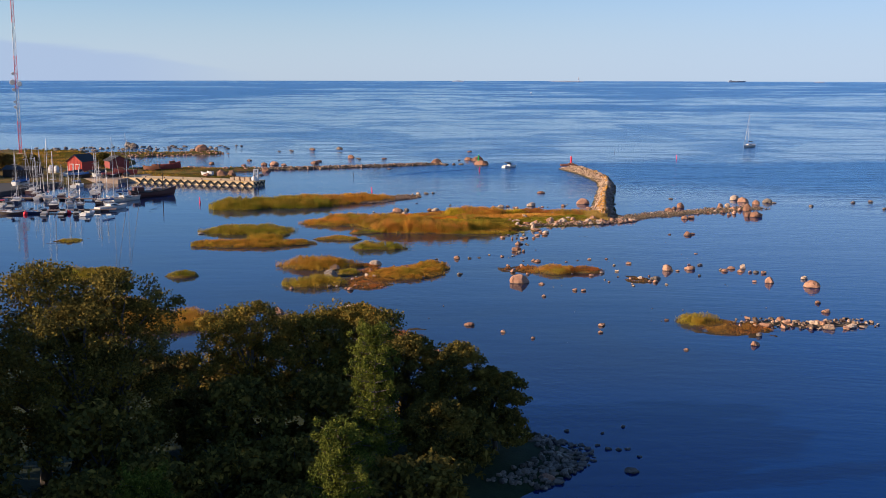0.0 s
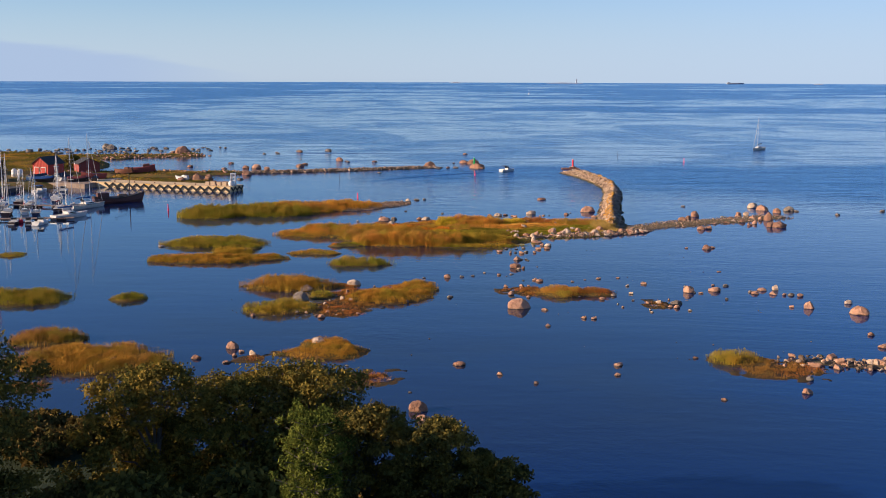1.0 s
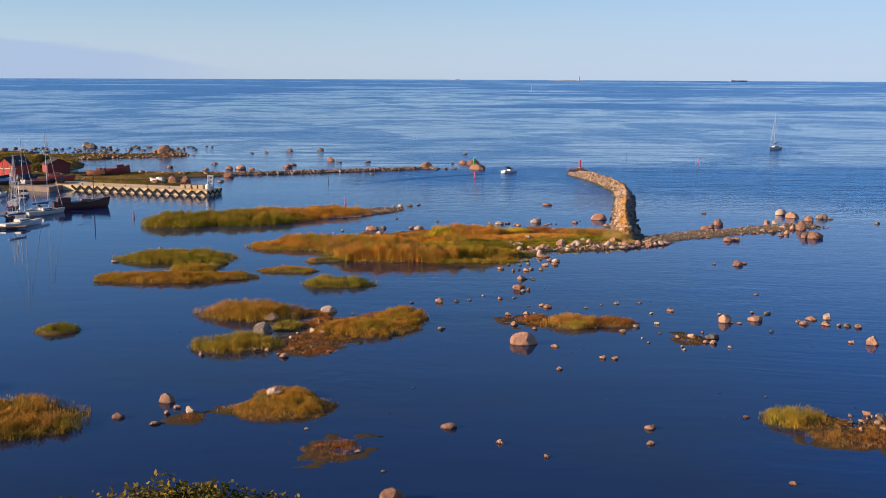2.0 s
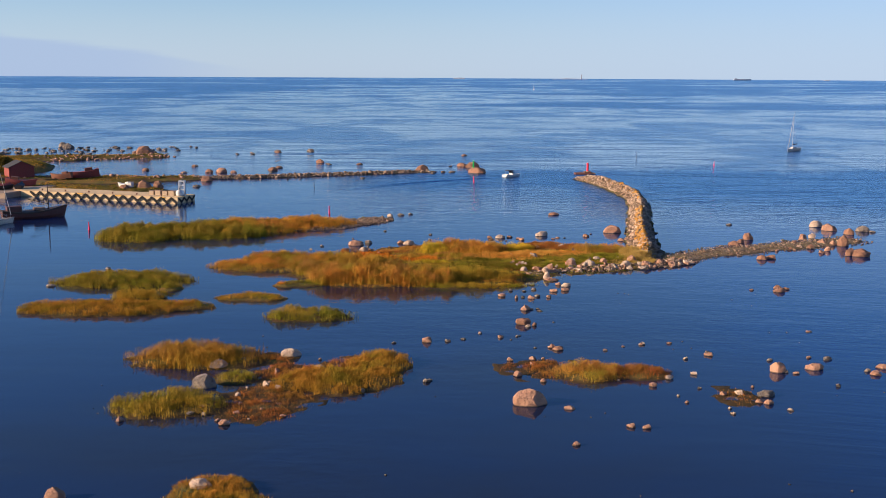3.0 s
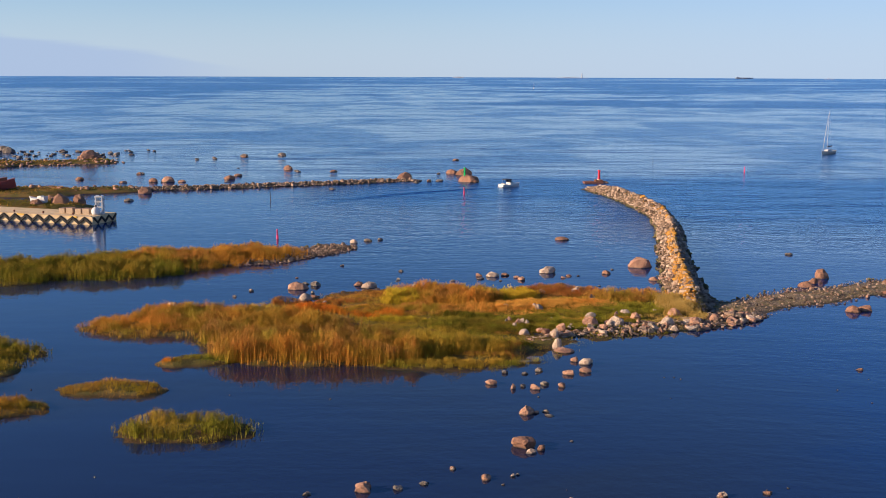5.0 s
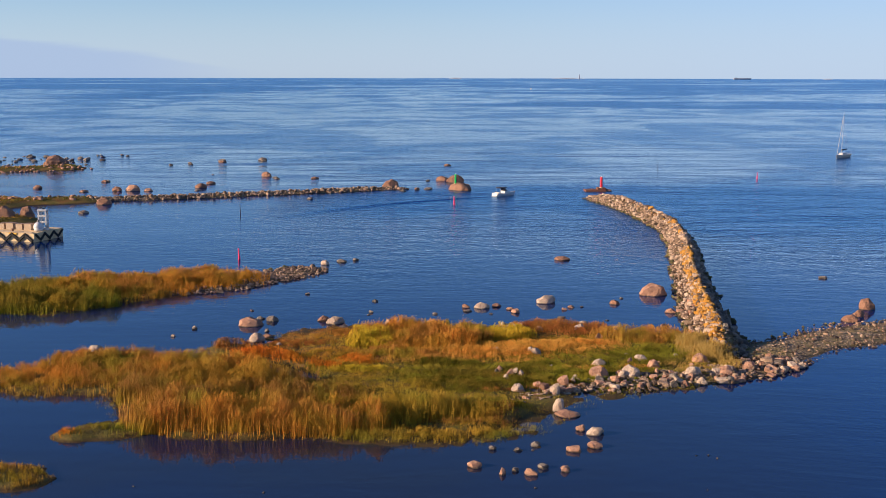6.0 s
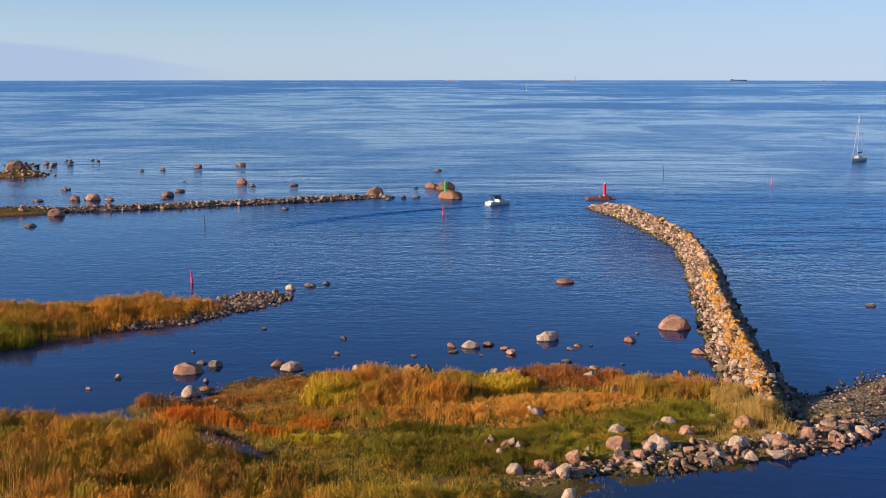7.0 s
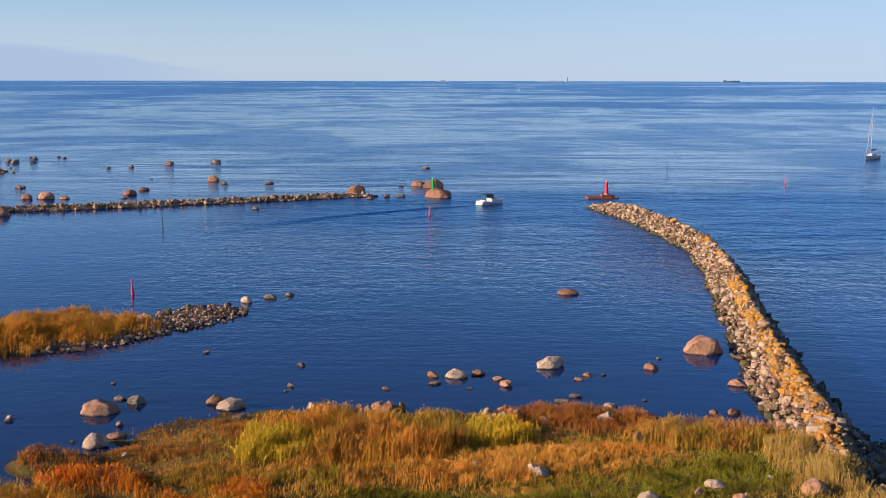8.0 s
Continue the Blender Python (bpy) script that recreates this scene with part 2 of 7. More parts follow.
def water_material():
    """Dark water under a gloss that follows Fresnel; ruffled lanes gloss less than calm ones."""
    k = Mat("sea_water")
    pos = k.place()
    x, y, _ = k.xyz(pos)
    patches = k.noise(1.0, 7, k.scaled(pos, 0.016, 0.013, 1, 0.2), 0.6, 1.2)
    lanes = k.noise(1.0, 6, k.scaled(pos, 0.0026, 0.0036, 1, -0.25), 0.52, 1.1)
    open_sea = k.span(k.math("ADD", y, k.math("MULTIPLY", x, 0.9)), 270, 400)
    bay = k.span(y, 228, 320)
    lanes = k.math("ADD", lanes, k.math("ADD", k.math("ADD", k.math("MULTIPLY", k.span(y, 330, 410, 1.0, 0.0), k.span(x, -45, 5, -0.08, 0.10)), k.span(y, 330, 410, 0.0, -0.14)), k.span(y, 700, 2200, 0.0, 0.18)))
    breeze = k.math("ADD", k.math("MULTIPLY", k.span(patches, 0.42, 0.60), 0.3), k.math("MULTIPLY", k.span(lanes, 0.42, 0.57), 0.7))
    stir = k.math("ADD", k.math("MULTIPLY", open_sea, 0.45), k.math("ADD", k.math("MULTIPLY", bay, 0.37), k.span(x, -48, -80, 0.0, 0.10)))
    ruffle = k.math("MULTIPLY", k.math("ADD", stir, 0.18), k.math("ADD", k.math("MULTIPLY", breeze, 0.7), 0.3), True)
    ripple = k.noise(1.0, 3, k.scaled(pos, 0.8, 0.6, 1, 0.3), 0.7)
    fine = k.noise(1.0, 2, k.scaled(pos, 0.5, 1.5, 1, 0.15), 0.6)
    lines = k.noise(1.0, 3, k.scaled(pos, 0.07, 0.62, 1, 0.10), 0.6, 0.4)
    chop = k.noise(1.0, 4, k.scaled(pos, 0.11, 0.26, 1, -0.1), 0.6, 0.3)
    swell = k.noise(1.0, 3, k.scaled(pos, 0.022, 0.07, 1, 0.06), 0.55)
    slant = k.noise(1.0, 3, k.scaled(k.scaled(pos, 1, 1, 1, 0.24), 0.06, 0.85, 1), 0.55, 0.5)
    outer = k.math("MULTIPLY", k.span(k.math("ADD", x, k.math("MULTIPLY", patches, 22.0)), 26, 48), k.span(y, 300, 230))
    n0 = k.bump(slant, k.math("MULTIPLY", outer, 0.06), 0.3, k.bump(lines, k.span(ruffle, 0.03, 0.5, 0.012, 0.12), 0.3))
    n1 = k.bump(ripple, k.span(ruffle, 0.10, 0.55, 0.02, 0.7), 0.35, k.bump(fine, k.span(y, 222, 250, 0.0, 0.24), 0.12, n0))
    n2 = k.bump(chop, k.span(ruffle, 0.1, 0.8, 0.02, 0.5), 0.9, n1)
    n3 = k.bump(swell, k.span(open_sea, 0, 1, 0.02, 0.4), 2.5, n2)
    silt = k.span(k.noise(1.0, 4, k.scaled(pos, 0.03, 0.05, 1), 0.6), 0.42, 0.72)
    near = k.span(k.math("ADD", y, k.math("MULTIPLY", k.math("MAXIMUM", x, 10.0), 0.7)), 185, 330, 1, 0)
    near = k.math("MULTIPLY", near, k.math("MULTIPLY", k.span(y, 78, 108), k.span(k.math("ADD", x, k.math("MULTIPLY", silt, 14.0)), 24, 50, 1, 0.15)))
    col = k.mix(k.math("MULTIPLY", k.math("ADD", k.math("MULTIPLY", silt, 0.3), 0.68), near), (0.002, 0.017, 0.108), (0.014, 0.0155, 0.024))
    fres = k.n.new("ShaderNodeFresnel")
    fres.inputs["IOR"].default_value = 1.33
    k.l.new(n3, fres.inputs["Normal"])
    most = k.span(ruffle, 0.10, 0.78, 0.95, 0.72)
    gloss = k.math("MINIMUM", k.math("MULTIPLY", fres.outputs[0], 1.08), most)
    dif = k.node("ShaderNodeBsdfDiffuse", Color=col)
    shine = k.node("ShaderNodeBsdfGlossy", Roughness=k.span(ruffle, 0.08, 0.7, 0.02, 0.22))
    k.put(shine.inputs["Color"], k.mix(k.span(ruffle, 0.2, 0.75), (0.86, 0.93, 1.0), (0.58, 0.80, 1.0)))
    k.l.new(n3, shine.inputs["Normal"])
    mx = k.node("ShaderNodeMixShader", Fac=gloss)
    k.l.new(dif.outputs[0], mx.inputs[1])
    k.l.new(shine.outputs[0], mx.inputs[2])
    k.l.new(mx.outputs[0], k.out.inputs["Surface"])
    return k.m


WATER = water_material()


def ground_material():
    k = Mat("shore_ground")
    pos = k.place()
    z = k.xyz(pos)[2]
    big, fine = k.noise(0.35, 5, pos, 0.6), k.noise(5, 5, pos, 0.7)
    col = k.ramp(big, (0.35, (0.09, 0.085, 0.018)), (0.52, (0.17, 0.12, 0.03)), (0.66, (0.20, 0.10, 0.028)))
    col = k.mix(k.span(fine, 0.45, 0.75, 0, 0.6), col, (0.045, 0.035, 0.018))
    mud = k.span(k.math("ADD", z, k.math("MULTIPLY", big, -0.2)), -0.06, 0.10, 1, 0)
    col = k.mix(k.math("MULTIPLY", mud, 0.85), col, (0.05, 0.032, 0.015))
    return k.done(col, k.span(mud, 0, 1, 0.95, 0.85), k.bump(fine, 0.8, 0.12), 0.0, 0.12)


def gravel_material():
    k = Mat("shingle_gravel")
    pos = k.place()
    cell = k.n.new("ShaderNodeTexVoronoi")
    cell.inputs["Scale"].default_value = 4.5
    k.l.new(pos, cell.inputs["Vector"])
    col = k.ramp(cell.outputs["Distance"], (0.0, (0.50, 0.36, 0.22)), (0.65, (0.13, 0.095, 0.06)))
    col = k.mix(k.span(k.noise(0.5, 4, pos), 0.36, 0.60, 0, 0.8), col, (0.22, 0.16, 0.055))
    wet = k.span(k.xyz(pos)[2], 0.0, 0.12, 1, 0)
    col = k.mix(k.math("MULTIPLY", wet, 0.8), col, (0.04, 0.03, 0.02))
    return k.done(col, 0.9, k.bump(cell.outputs["Distance"], 0.8, 0.1))


GROUND, GRAVEL = ground_material(), gravel_material()
# grass colour set darker than grass, to carry the shade under the trees
k = Mat("shade_toned_lawn")
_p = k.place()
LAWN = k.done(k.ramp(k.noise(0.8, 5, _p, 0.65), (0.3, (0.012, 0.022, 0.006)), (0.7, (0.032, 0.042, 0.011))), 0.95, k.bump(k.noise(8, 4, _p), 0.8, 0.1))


# ---- mesh helpers ----
def mesh_of(name, verts, faces, material, smooth=False):
    me = bpy.data.meshes.new(name)
    verts = np.asarray(verts, np.float32)
    if isinstance(faces, np.ndarray):
        m, s = faces.shape
        me.vertices.add(len(verts))
        me.vertices.foreach_set("co", verts.ravel())
        me.loops.add(m * s)
        me.loops.foreach_set("vertex_index", faces.astype(np.int32).ravel())
        me.polygons.add(m)
        me.polygons.foreach_set("loop_start", np.arange(0, m * s, s, dtype=np.int32))
        me.update(calc_edges=True)
        me.validate()
    else:
        me.from_pydata([tuple(v) for v in verts], [], faces)
    me.materials.append(material)
    if smooth:
        me.polygons.foreach_set("use_smooth", np.ones(len(me.polygons), bool))
    me.update()
    return me


def part(name, bm, material, parent, label="", smooth=False):
    """A bmesh becomes one mesh object under a thing or a part."""
    me = bpy.data.meshes.new(name)
    bmesh.ops.recalc_face_normals(bm, faces=bm.faces)
    bm.to_mesh(me)
    bm.free()
    me.materials.append(material)
    if smooth:
        me.polygons.foreach_set("use_smooth", np.ones(len(me.polygons), bool))
    ob = new(name, me)
    ob.parent = parent
    return tagged(ob, label)


def thing(name, m, label, category, group="", kind=""):
    ob = new(name)
    ob.empty_display_size = 0.2
    ob.matrix_world = m
    return tagged(ob, label, category, group, kind)


def box(bm, x, y, z, sx, sy, sz, bevel=0.0, turn=0.0):
    """A box whose bottom middle is at x, y, z."""
    r = bmesh.ops.create_cube(bm, size=1, matrix=pose(x, y, z + sz / 2, 0, 0, turn) @ Matrix.Diagonal((sx, sy, sz, 1)))
    if bevel:
        edges = list({e for v in r["verts"] for e in v.link_edges})
        bmesh.ops.bevel(bm, geom=edges, offset=bevel, segments=2, affect="EDGES", profile=0.7)


def rod(bm, a, b, r0, r1=None, sides=8):
    a, b = Vector(a), Vector(b)
    r1 = r0 if r1 is None else r1
    q = (b - a).to_track_quat("Z", "Y").to_matrix().to_4x4()
    bmesh.ops.create_cone(bm, cap_ends=True, segments=sides, radius1=r0, radius2=max(r1, 0.001), depth=(b - a).length,
                          matrix=Matrix.Translation((a + b) / 2) @ q)


def loft(bm, rings, closed=True, caps=True):
    rows = [[bm.verts.new(p) for p in ring] for ring in rings]
    n = len(rows[0])
    for a, b in zip(rows, rows[1:]):
        for i in range(n if closed else n - 1):
            bm.faces.new((a[i], a[(i + 1) % n], b[(i + 1) % n], b[i]))
    if caps:
        bm.faces.new(rows[0][::-1])
        bm.faces.new(rows[-1])
    return rows


def fbm(p, octaves=3):
    return noise.fractal(Vector(p), 1.0, 2.0, octaves)


# ---- the sea ----
def make_sea():
    radii = [0, 30, 60, 100, 150, 220, 320, 450, 650, 900, 1200, 1600, 2100, 2700, 3300, 3900, 4500, 4900]
    turns = 96
    verts, faces = [(0, 150, 0)], []
    for r in radii[1:]:
        s = min(max((r - 1200) / 3700, 0), 1)
        for i in range(turns):
            a = 2 * math.pi * i / turns
            verts.append((r * math.cos(a), 150 + r * math.sin(a), 0.5 * s * s * (3 - 2 * s)))
    for i in range(turns):
        faces.append((0, 1 + i, 1 + (i + 1) % turns))
    for k in range(len(radii) - 2):
        o, p = 1 + k * turns, 1 + (k + 1) * turns
        for i in range(turns):
            j = (i + 1) % turns
            faces.append((o + i, p + i, p + j, o + j))
    ob = new("water", mesh_of("water", verts, faces, WATER, True))
    tagged(ob, "calm dark blue sea water with pale wind lanes", "sea", kind="structure")


make_sea()

# ---- vegetation beds: species, centre x and y, half length, half depth, height, density ----
BEDS = []


def bed(species, x, y, rx, ry, height, density):
    BEDS.append((species, x, y, rx, ry, height, density))


bed("olive", -43.6, 231.8, 5.6, 5.2, 1.70, 1.00)
bed("olive", -33.8, 235.9, 9.3, 6.0, 1.70, 1.00)
bed("gold", -26.5, 241.7, 7.8, 5.3, 1.50, 1.00)
bed("gold", -18.4, 246.7, 6.3, 4.4, 1.30, 1.00)
bed("rust", -16.6, 245.4, 2.4, 1.9, 0.55, 1.00)
bed("olive", -35.2, 195.4, 7.4, 4.4, 1.10, 1.00)
bed("olive", -28.3, 191.2, 1.1, 1.6, 0.70, 0.70)
bed("olive", -30.6, 185.8, 2.6, 2.1, 1.00, 1.00)
bed("olive", -10.1, 176.4, 4.3, 2.2, 1.10, 0.90)
bed("amber", -33.0, 179.5, 9.2, 3.3, 0.80, 1.00)
bed("amber", -25.4, 181.0, 4.5, 1.7, 0.60, 0.80)
bed("amber", -17.7, 186.0, 3.6, 1.9, 0.50, 0.80)
bed("brown", -18.1, 159.3, 5.4, 3.5, 1.20, 1.00)
bed("amber", -15.0, 157.7, 2.7, 1.8, 1.00, 0.70)
bed("olive", -17.1, 144.7, 3.8, 2.7, 1.10, 1.00)
bed("olive", -13.3, 152.3, 1.5, 1.3, 0.80, 0.80)
bed("amber", -1.6, 157.2, 2.6, 3.3, 1.00, 1.00)
bed("amber", -4.5, 152.0, 4.4, 3.5, 0.80, 1.00)
bed("amber", -7.8, 151.5, 2.5, 2.4, 0.60, 0.70)
bed("rust", -10.0, 146.1, 3.3, 4.6, 0.35, 0.50)
bed("rust", -8.2, 154.2, 3.8, 3.1, 0.40, 0.60)
bed("rust", -11.3, 159.3, 1.8, 1.9, 0.40, 0.50)
bed("rust", -3.5, 157.9, 2.7, 2.3, 0.50, 0.60)
bed("gold", 16.6, 155.0, 2.7, 2.6, 0.90, 1.10)
bed("rust", 21.1, 155.0, 2.7, 1.6, 0.75, 1.00)
bed("rust", 12.7, 156.4, 2.1, 2.7, 0.40, 0.60)
bed("rust", 27.7, 148.2, 1.4, 2.2, 0.35, 0.50)
bed("rust", 10.0, 156.3, 0.9, 1.8, 0.25, 0.30)
bed("rust", 18.7, 154.7, 1.7, 1.4, 0.70, 1.00)
bed("brown", -32.2, 121.2, 7.1, 4.6, 1.10, 1.00)
bed("brown", -39.0, 129.7, 3.5, 2.9, 1.10, 1.00)
bed("olive", -49.2, 150.5, 5.0, 4.1, 1.00, 1.00)
bed("olive", -36.6, 150.6, 1.9, 1.7, 0.70, 0.80)
bed("olive", -63.7, 183.6, 1.9, 2.1, 0.50, 0.50)
bed("rust", -35.0, 112.1, 2.2, 1.4, 0.35, 0.50)
bed("rust", -4.7, 115.0, 2.0, 2.2, 0.40, 0.35)
bed("amber", -9.8, 124.5, 4.2, 2.6, 0.60, 0.80)
bed("amber", -10.0, 127.9, 2.3, 2.0, 0.60, 1.00)
bed("amber", -7.8, 124.4, 1.5, 1.5, 0.40, 0.50)
bed("rust", 32.6, 118.1, 2.8, 2.3, 0.30, 0.60)
bed("rust", 35.7, 119.4, 1.9, 2.3, 0.30, 0.40)
bed("rust", -16.4, 122.2, 1.2, 1.1, 0.30, 0.50)
bed("olive", 30.0, 122.2, 2.2, 1.9, 0.90, 1.00)
bed("rust", 31.9, 121.0, 1.9, 1.7, 0.40, 0.60)
bed("rust", 19.2, 222.8, 4.6, 2.4, 0.85, 1.30)
bed("rust", -16.3, 212.7, 2.2, 1.2, 0.70, 0.80)
bed("rust", -8.7, 216.0, 1.9, 1.5, 0.90, 0.80)
bed("lime", 14.7, 220.1, 2.0, 2.0, 1.25, 1.30)
bed("gold", 26.4, 219.5, 3.8, 2.0, 1.20, 1.10)
bed("gold", 28.6, 218.5, 2.8, 1.4, 1.00, 0.80)
bed("straw", 17.1, 215.5, 6.3, 2.0, 0.70, 1.10)
bed("straw", 11.7, 213.4, 4.1, 1.9, 0.80, 1.00)
bed("straw", 21.2, 217.1, 3.5, 1.3, 0.60, 1.00)
bed("green", 21.9, 211.7, 7.3, 3.0, 0.35, 1.10)
bed("green", 16.4, 207.4, 5.5, 3.0, 0.40, 1.10)
bed("green", 27.2, 214.0, 4.1, 2.4, 0.40, 1.00)
bed("green", 12.3, 207.4, 5.1, 2.2, 0.45, 1.00)
bed("green", 7.5, 207.4, 3.8, 1.6, 0.60, 1.00)
bed("green", 21.2, 207.4, 3.8, 2.0, 0.30, 0.70)
bed("gold", 7.0, 218.7, 5.0, 3.6, 1.50, 1.20)
bed("gold", 10.6, 219.3, 2.4, 2.5, 1.30, 1.00)
bed("gold", 5.4, 212.9, 3.3, 2.4, 0.90, 1.00)
bed("lime", 2.8, 217.0, 2.2, 1.9, 1.40, 1.30)
bed("lime", 2.6, 208.4, 2.4, 0.8, 0.70, 0.90)
bed("shrub", 11.8, 219.0, 1.3, 1.7, 1.00, 1.30)
bed("orange", -6.0, 213.0, 2.4, 1.7, 1.00, 1.20)
bed("amber", -0.2, 213.7, 3.4, 1.8, 0.55, 1.00)
bed("orange", -3.7, 211.9, 0.8, 0.7, 1.05, 1.30)
bed("orange", -2.8, 211.2, 0.7, 0.6, 1.0, 1.30)
bed("orange", -1.7, 210.5, 0.6, 0.6, 0.9, 1.30)
bed("orange", -0.8, 209.8, 0.7, 0.6, 0.95, 1.30)
bed("orange", 0.3, 209.4, 0.6, 0.5, 0.8, 1.30)
bed("orange", 2.2, 211.7, 1.8, 1.4, 0.70, 1.00)
bed("rust", 1.2, 220.7, 2.5, 2.0, 0.45, 0.90)
bed("rust", -3.5, 217.2, 3.1, 1.3, 0.50, 0.90)
bed("gold", -13.9, 208.4, 7.5, 3.7, 1.40, 1.00)
bed("gold", -19.2, 210.0, 3.6, 2.2, 1.20, 1.00)
bed("gold", -3.3, 195.1, 7.5, 2.0, 1.90, 1.20)
bed("gold", -10.1, 197.0, 2.4, 2.9, 1.90, 1.00)
bed("brown", -7.7, 204.1, 6.0, 2.8, 1.70, 1.10)
bed("brown", -0.5, 200.9, 3.6, 2.1, 1.50, 1.00)
bed("brown", -9.5, 201.0, 4.3, 2.4, 1.70, 1.00)
bed("olive", 8.1, 197.6, 4.6, 1.6, 1.60, 1.10)
bed("olive", 3.5, 195.9, 4.0, 1.5, 1.70, 1.00)
bed("rust", 10.1, 195.7, 3.5, 0.6, 0.50, 0.80)
bed("rust", 12.6, 197.8, 1.4, 1.4, 0.80, 0.80)
bed("olive", 6.9, 193.4, 5.4, 1.3, 0.70, 0.50)
bed("olive", 12.8, 195.0, 2.9, 1.4, 0.40, 0.20)
bed("green", -13.2, 194.3, 2.6, 1.4, 0.50, 0.90)
bed("orange", -15.4, 193.4, 0.9, 0.8, 0.60, 1.00)
bed("green", -14.8, 193.5, 1.0, 1.0, 0.50, 1.00)
bed("pale", 31.1, 214.7, 2.1, 3.2, 1.20, 1.00)
bed("pale", 29.4, 208.3, 2.1, 2.1, 0.40, 0.40)
bed("deep", -0.8, 202.9, 4.2, 1.1, 0.75, 1.00)
bed("deep", 8.7, 206.4, 5.8, 1.7, 0.45, 0.90)
bed("deep", 11.9, 199.6, 3.2, 0.9, 0.60, 0.90)
bed("deep", -6.4, 199.8, 3.2, 0.9, 1.40, 0.80)
bed("deep", 12.8, 204.0, 4.9, 1.6, 0.60, 0.90)
bed("deep", 18.0, 209.9, 5.3, 0.9, 0.35, 0.80)
bed("deep", 7.4, 210.5, 2.2, 0.9, 0.70, 0.80)
bed("deep", 25.4, 214.6, 3.4, 0.9, 0.50, 0.80)
bed("pale", 32.1, 210.4, 0.9, 1.1, 0.90, 0.80)
bed("pale", 27.7, 209.9, 2.1, 1.5, 0.35, 0.70)
bed("deep", 18.5, 214.0, 1.5, 0.7, 0.45, 0.90)
bed("deep", 22.5, 211.0, 1.8, 0.6, 0.40, 0.90)
bed("deep", 15.4, 208.3, 2.1, 0.6, 0.50, 0.90)
bed("deep", 19.8, 207.3, 2.4, 0.6, 0.40, 0.90)
bed("deep", 25.5, 211.6, 1.5, 0.5, 0.40, 0.80)
bed("deep", 10.2, 210.0, 1.8, 0.7, 0.60, 0.90)
bed("straw", 19.7, 208.9, 2.1, 0.6, 0.40, 0.80)
bed("straw", 24.3, 209.4, 1.4, 0.5, 0.40, 0.80)
bed("straw", 14.6, 211.1, 2.2, 0.6, 0.50, 0.80)
bed("straw", 30.1, 216.4, 1.2, 0.8, 0.50, 0.80)
bed("pale", 29.5, 211.6, 0.9, 0.9, 0.90, 0.90)
bed("pale", 32.6, 217.1, 0.9, 1.1, 0.90, 0.90)
# thin growth standing in the shallows north of the islet
bed("rust", -1.2, 222.6, 1.7, 0.9, 0.45, 0.55)
bed("olive", 2.6, 224.0, 2.6, 0.9, 0.55, 0.40)
bed("amber", 11.5, 224.2, 2.2, 0.8, 0.50, 0.45)
# a lower growth that covers the whole main islet
bed("olive", 6, 203.5, 12, 9, 0.35, 0.8)
bed("gold", 4, 218.5, 10, 6, 0.3, 0.8)
bed("green", 19, 212.5, 12.5, 9, 0.25, 0.8)
bed("olive", -4, 203, 10, 9, 0.4, 0.8)
bed("gold", -18, 207, 8, 4.4, 0.9, 0.9)
bed("straw", 13, 217, 11, 5, 0.3, 0.8)
bed("pale", 31.2, 213.5, 2.2, 4.6, 0.5, 0.7)
bed("rust", 13.2, 203.0, 2.0, 0.5, 0.5, 0.8)
bed("rust", 16.0, 204.0, 1.9, 0.5, 0.5, 0.8)
bed("rust", 18.6, 205.1, 1.5, 0.4, 0.45, 0.8)
bed("rust", 13.2, 206.6, 1.3, 0.7, 0.5, 0.7)
POND = (-2.6, 208.4, 1.6, 2.9)
BARS = []


def bar(points, width, height, skew=0.0):
    """A long low ridge of stones along a line of points: places on it are given by way and offset."""
    pts = [Vector((p[0], p[1])) for p in points]
    run = [0.0]
    for a, b in zip(pts, pts[1:]):
        run.append(run[-1] + (b - a).length)
    BARS.append((pts, run, width, height, skew))
    return BARS[-1]


def along_bar(b, s):
    pts, run = b[0], b[1]
    for i in range(len(pts) - 1):
        if s <= run[i + 1] or i == len(pts) - 2:
            k = (s - run[i]) / (run[i + 1] - run[i])
            d = (pts[i + 1] - pts[i]).normalized()
            if i + 2 < len(pts) and k > 0.5:
                d = d.lerp((pts[i + 2] - pts[i + 1]).normalized(), (k - 0.5)).normalized()
            elif i > 0 and k < 0.5:
                d = d.lerp((pts[i] - pts[i - 1]).normalized(), 0.5 - k).normalized()
            return pts[i].lerp(pts[i + 1], k), Vector((d.y, -d.x))


MOUNDS = []


def mound(x, y, rx, ry):
    MOUNDS.append((x, y, rx, ry))


mound(-4, 203, 10.5, 9.5)
mound(7, 207, 13, 13)
mound(19, 213, 13, 9.5)
mound(-18, 207, 8, 4.6)
mound(4, 218.5, 10, 6.5)
mound(28, 215, 5.5, 7.5)


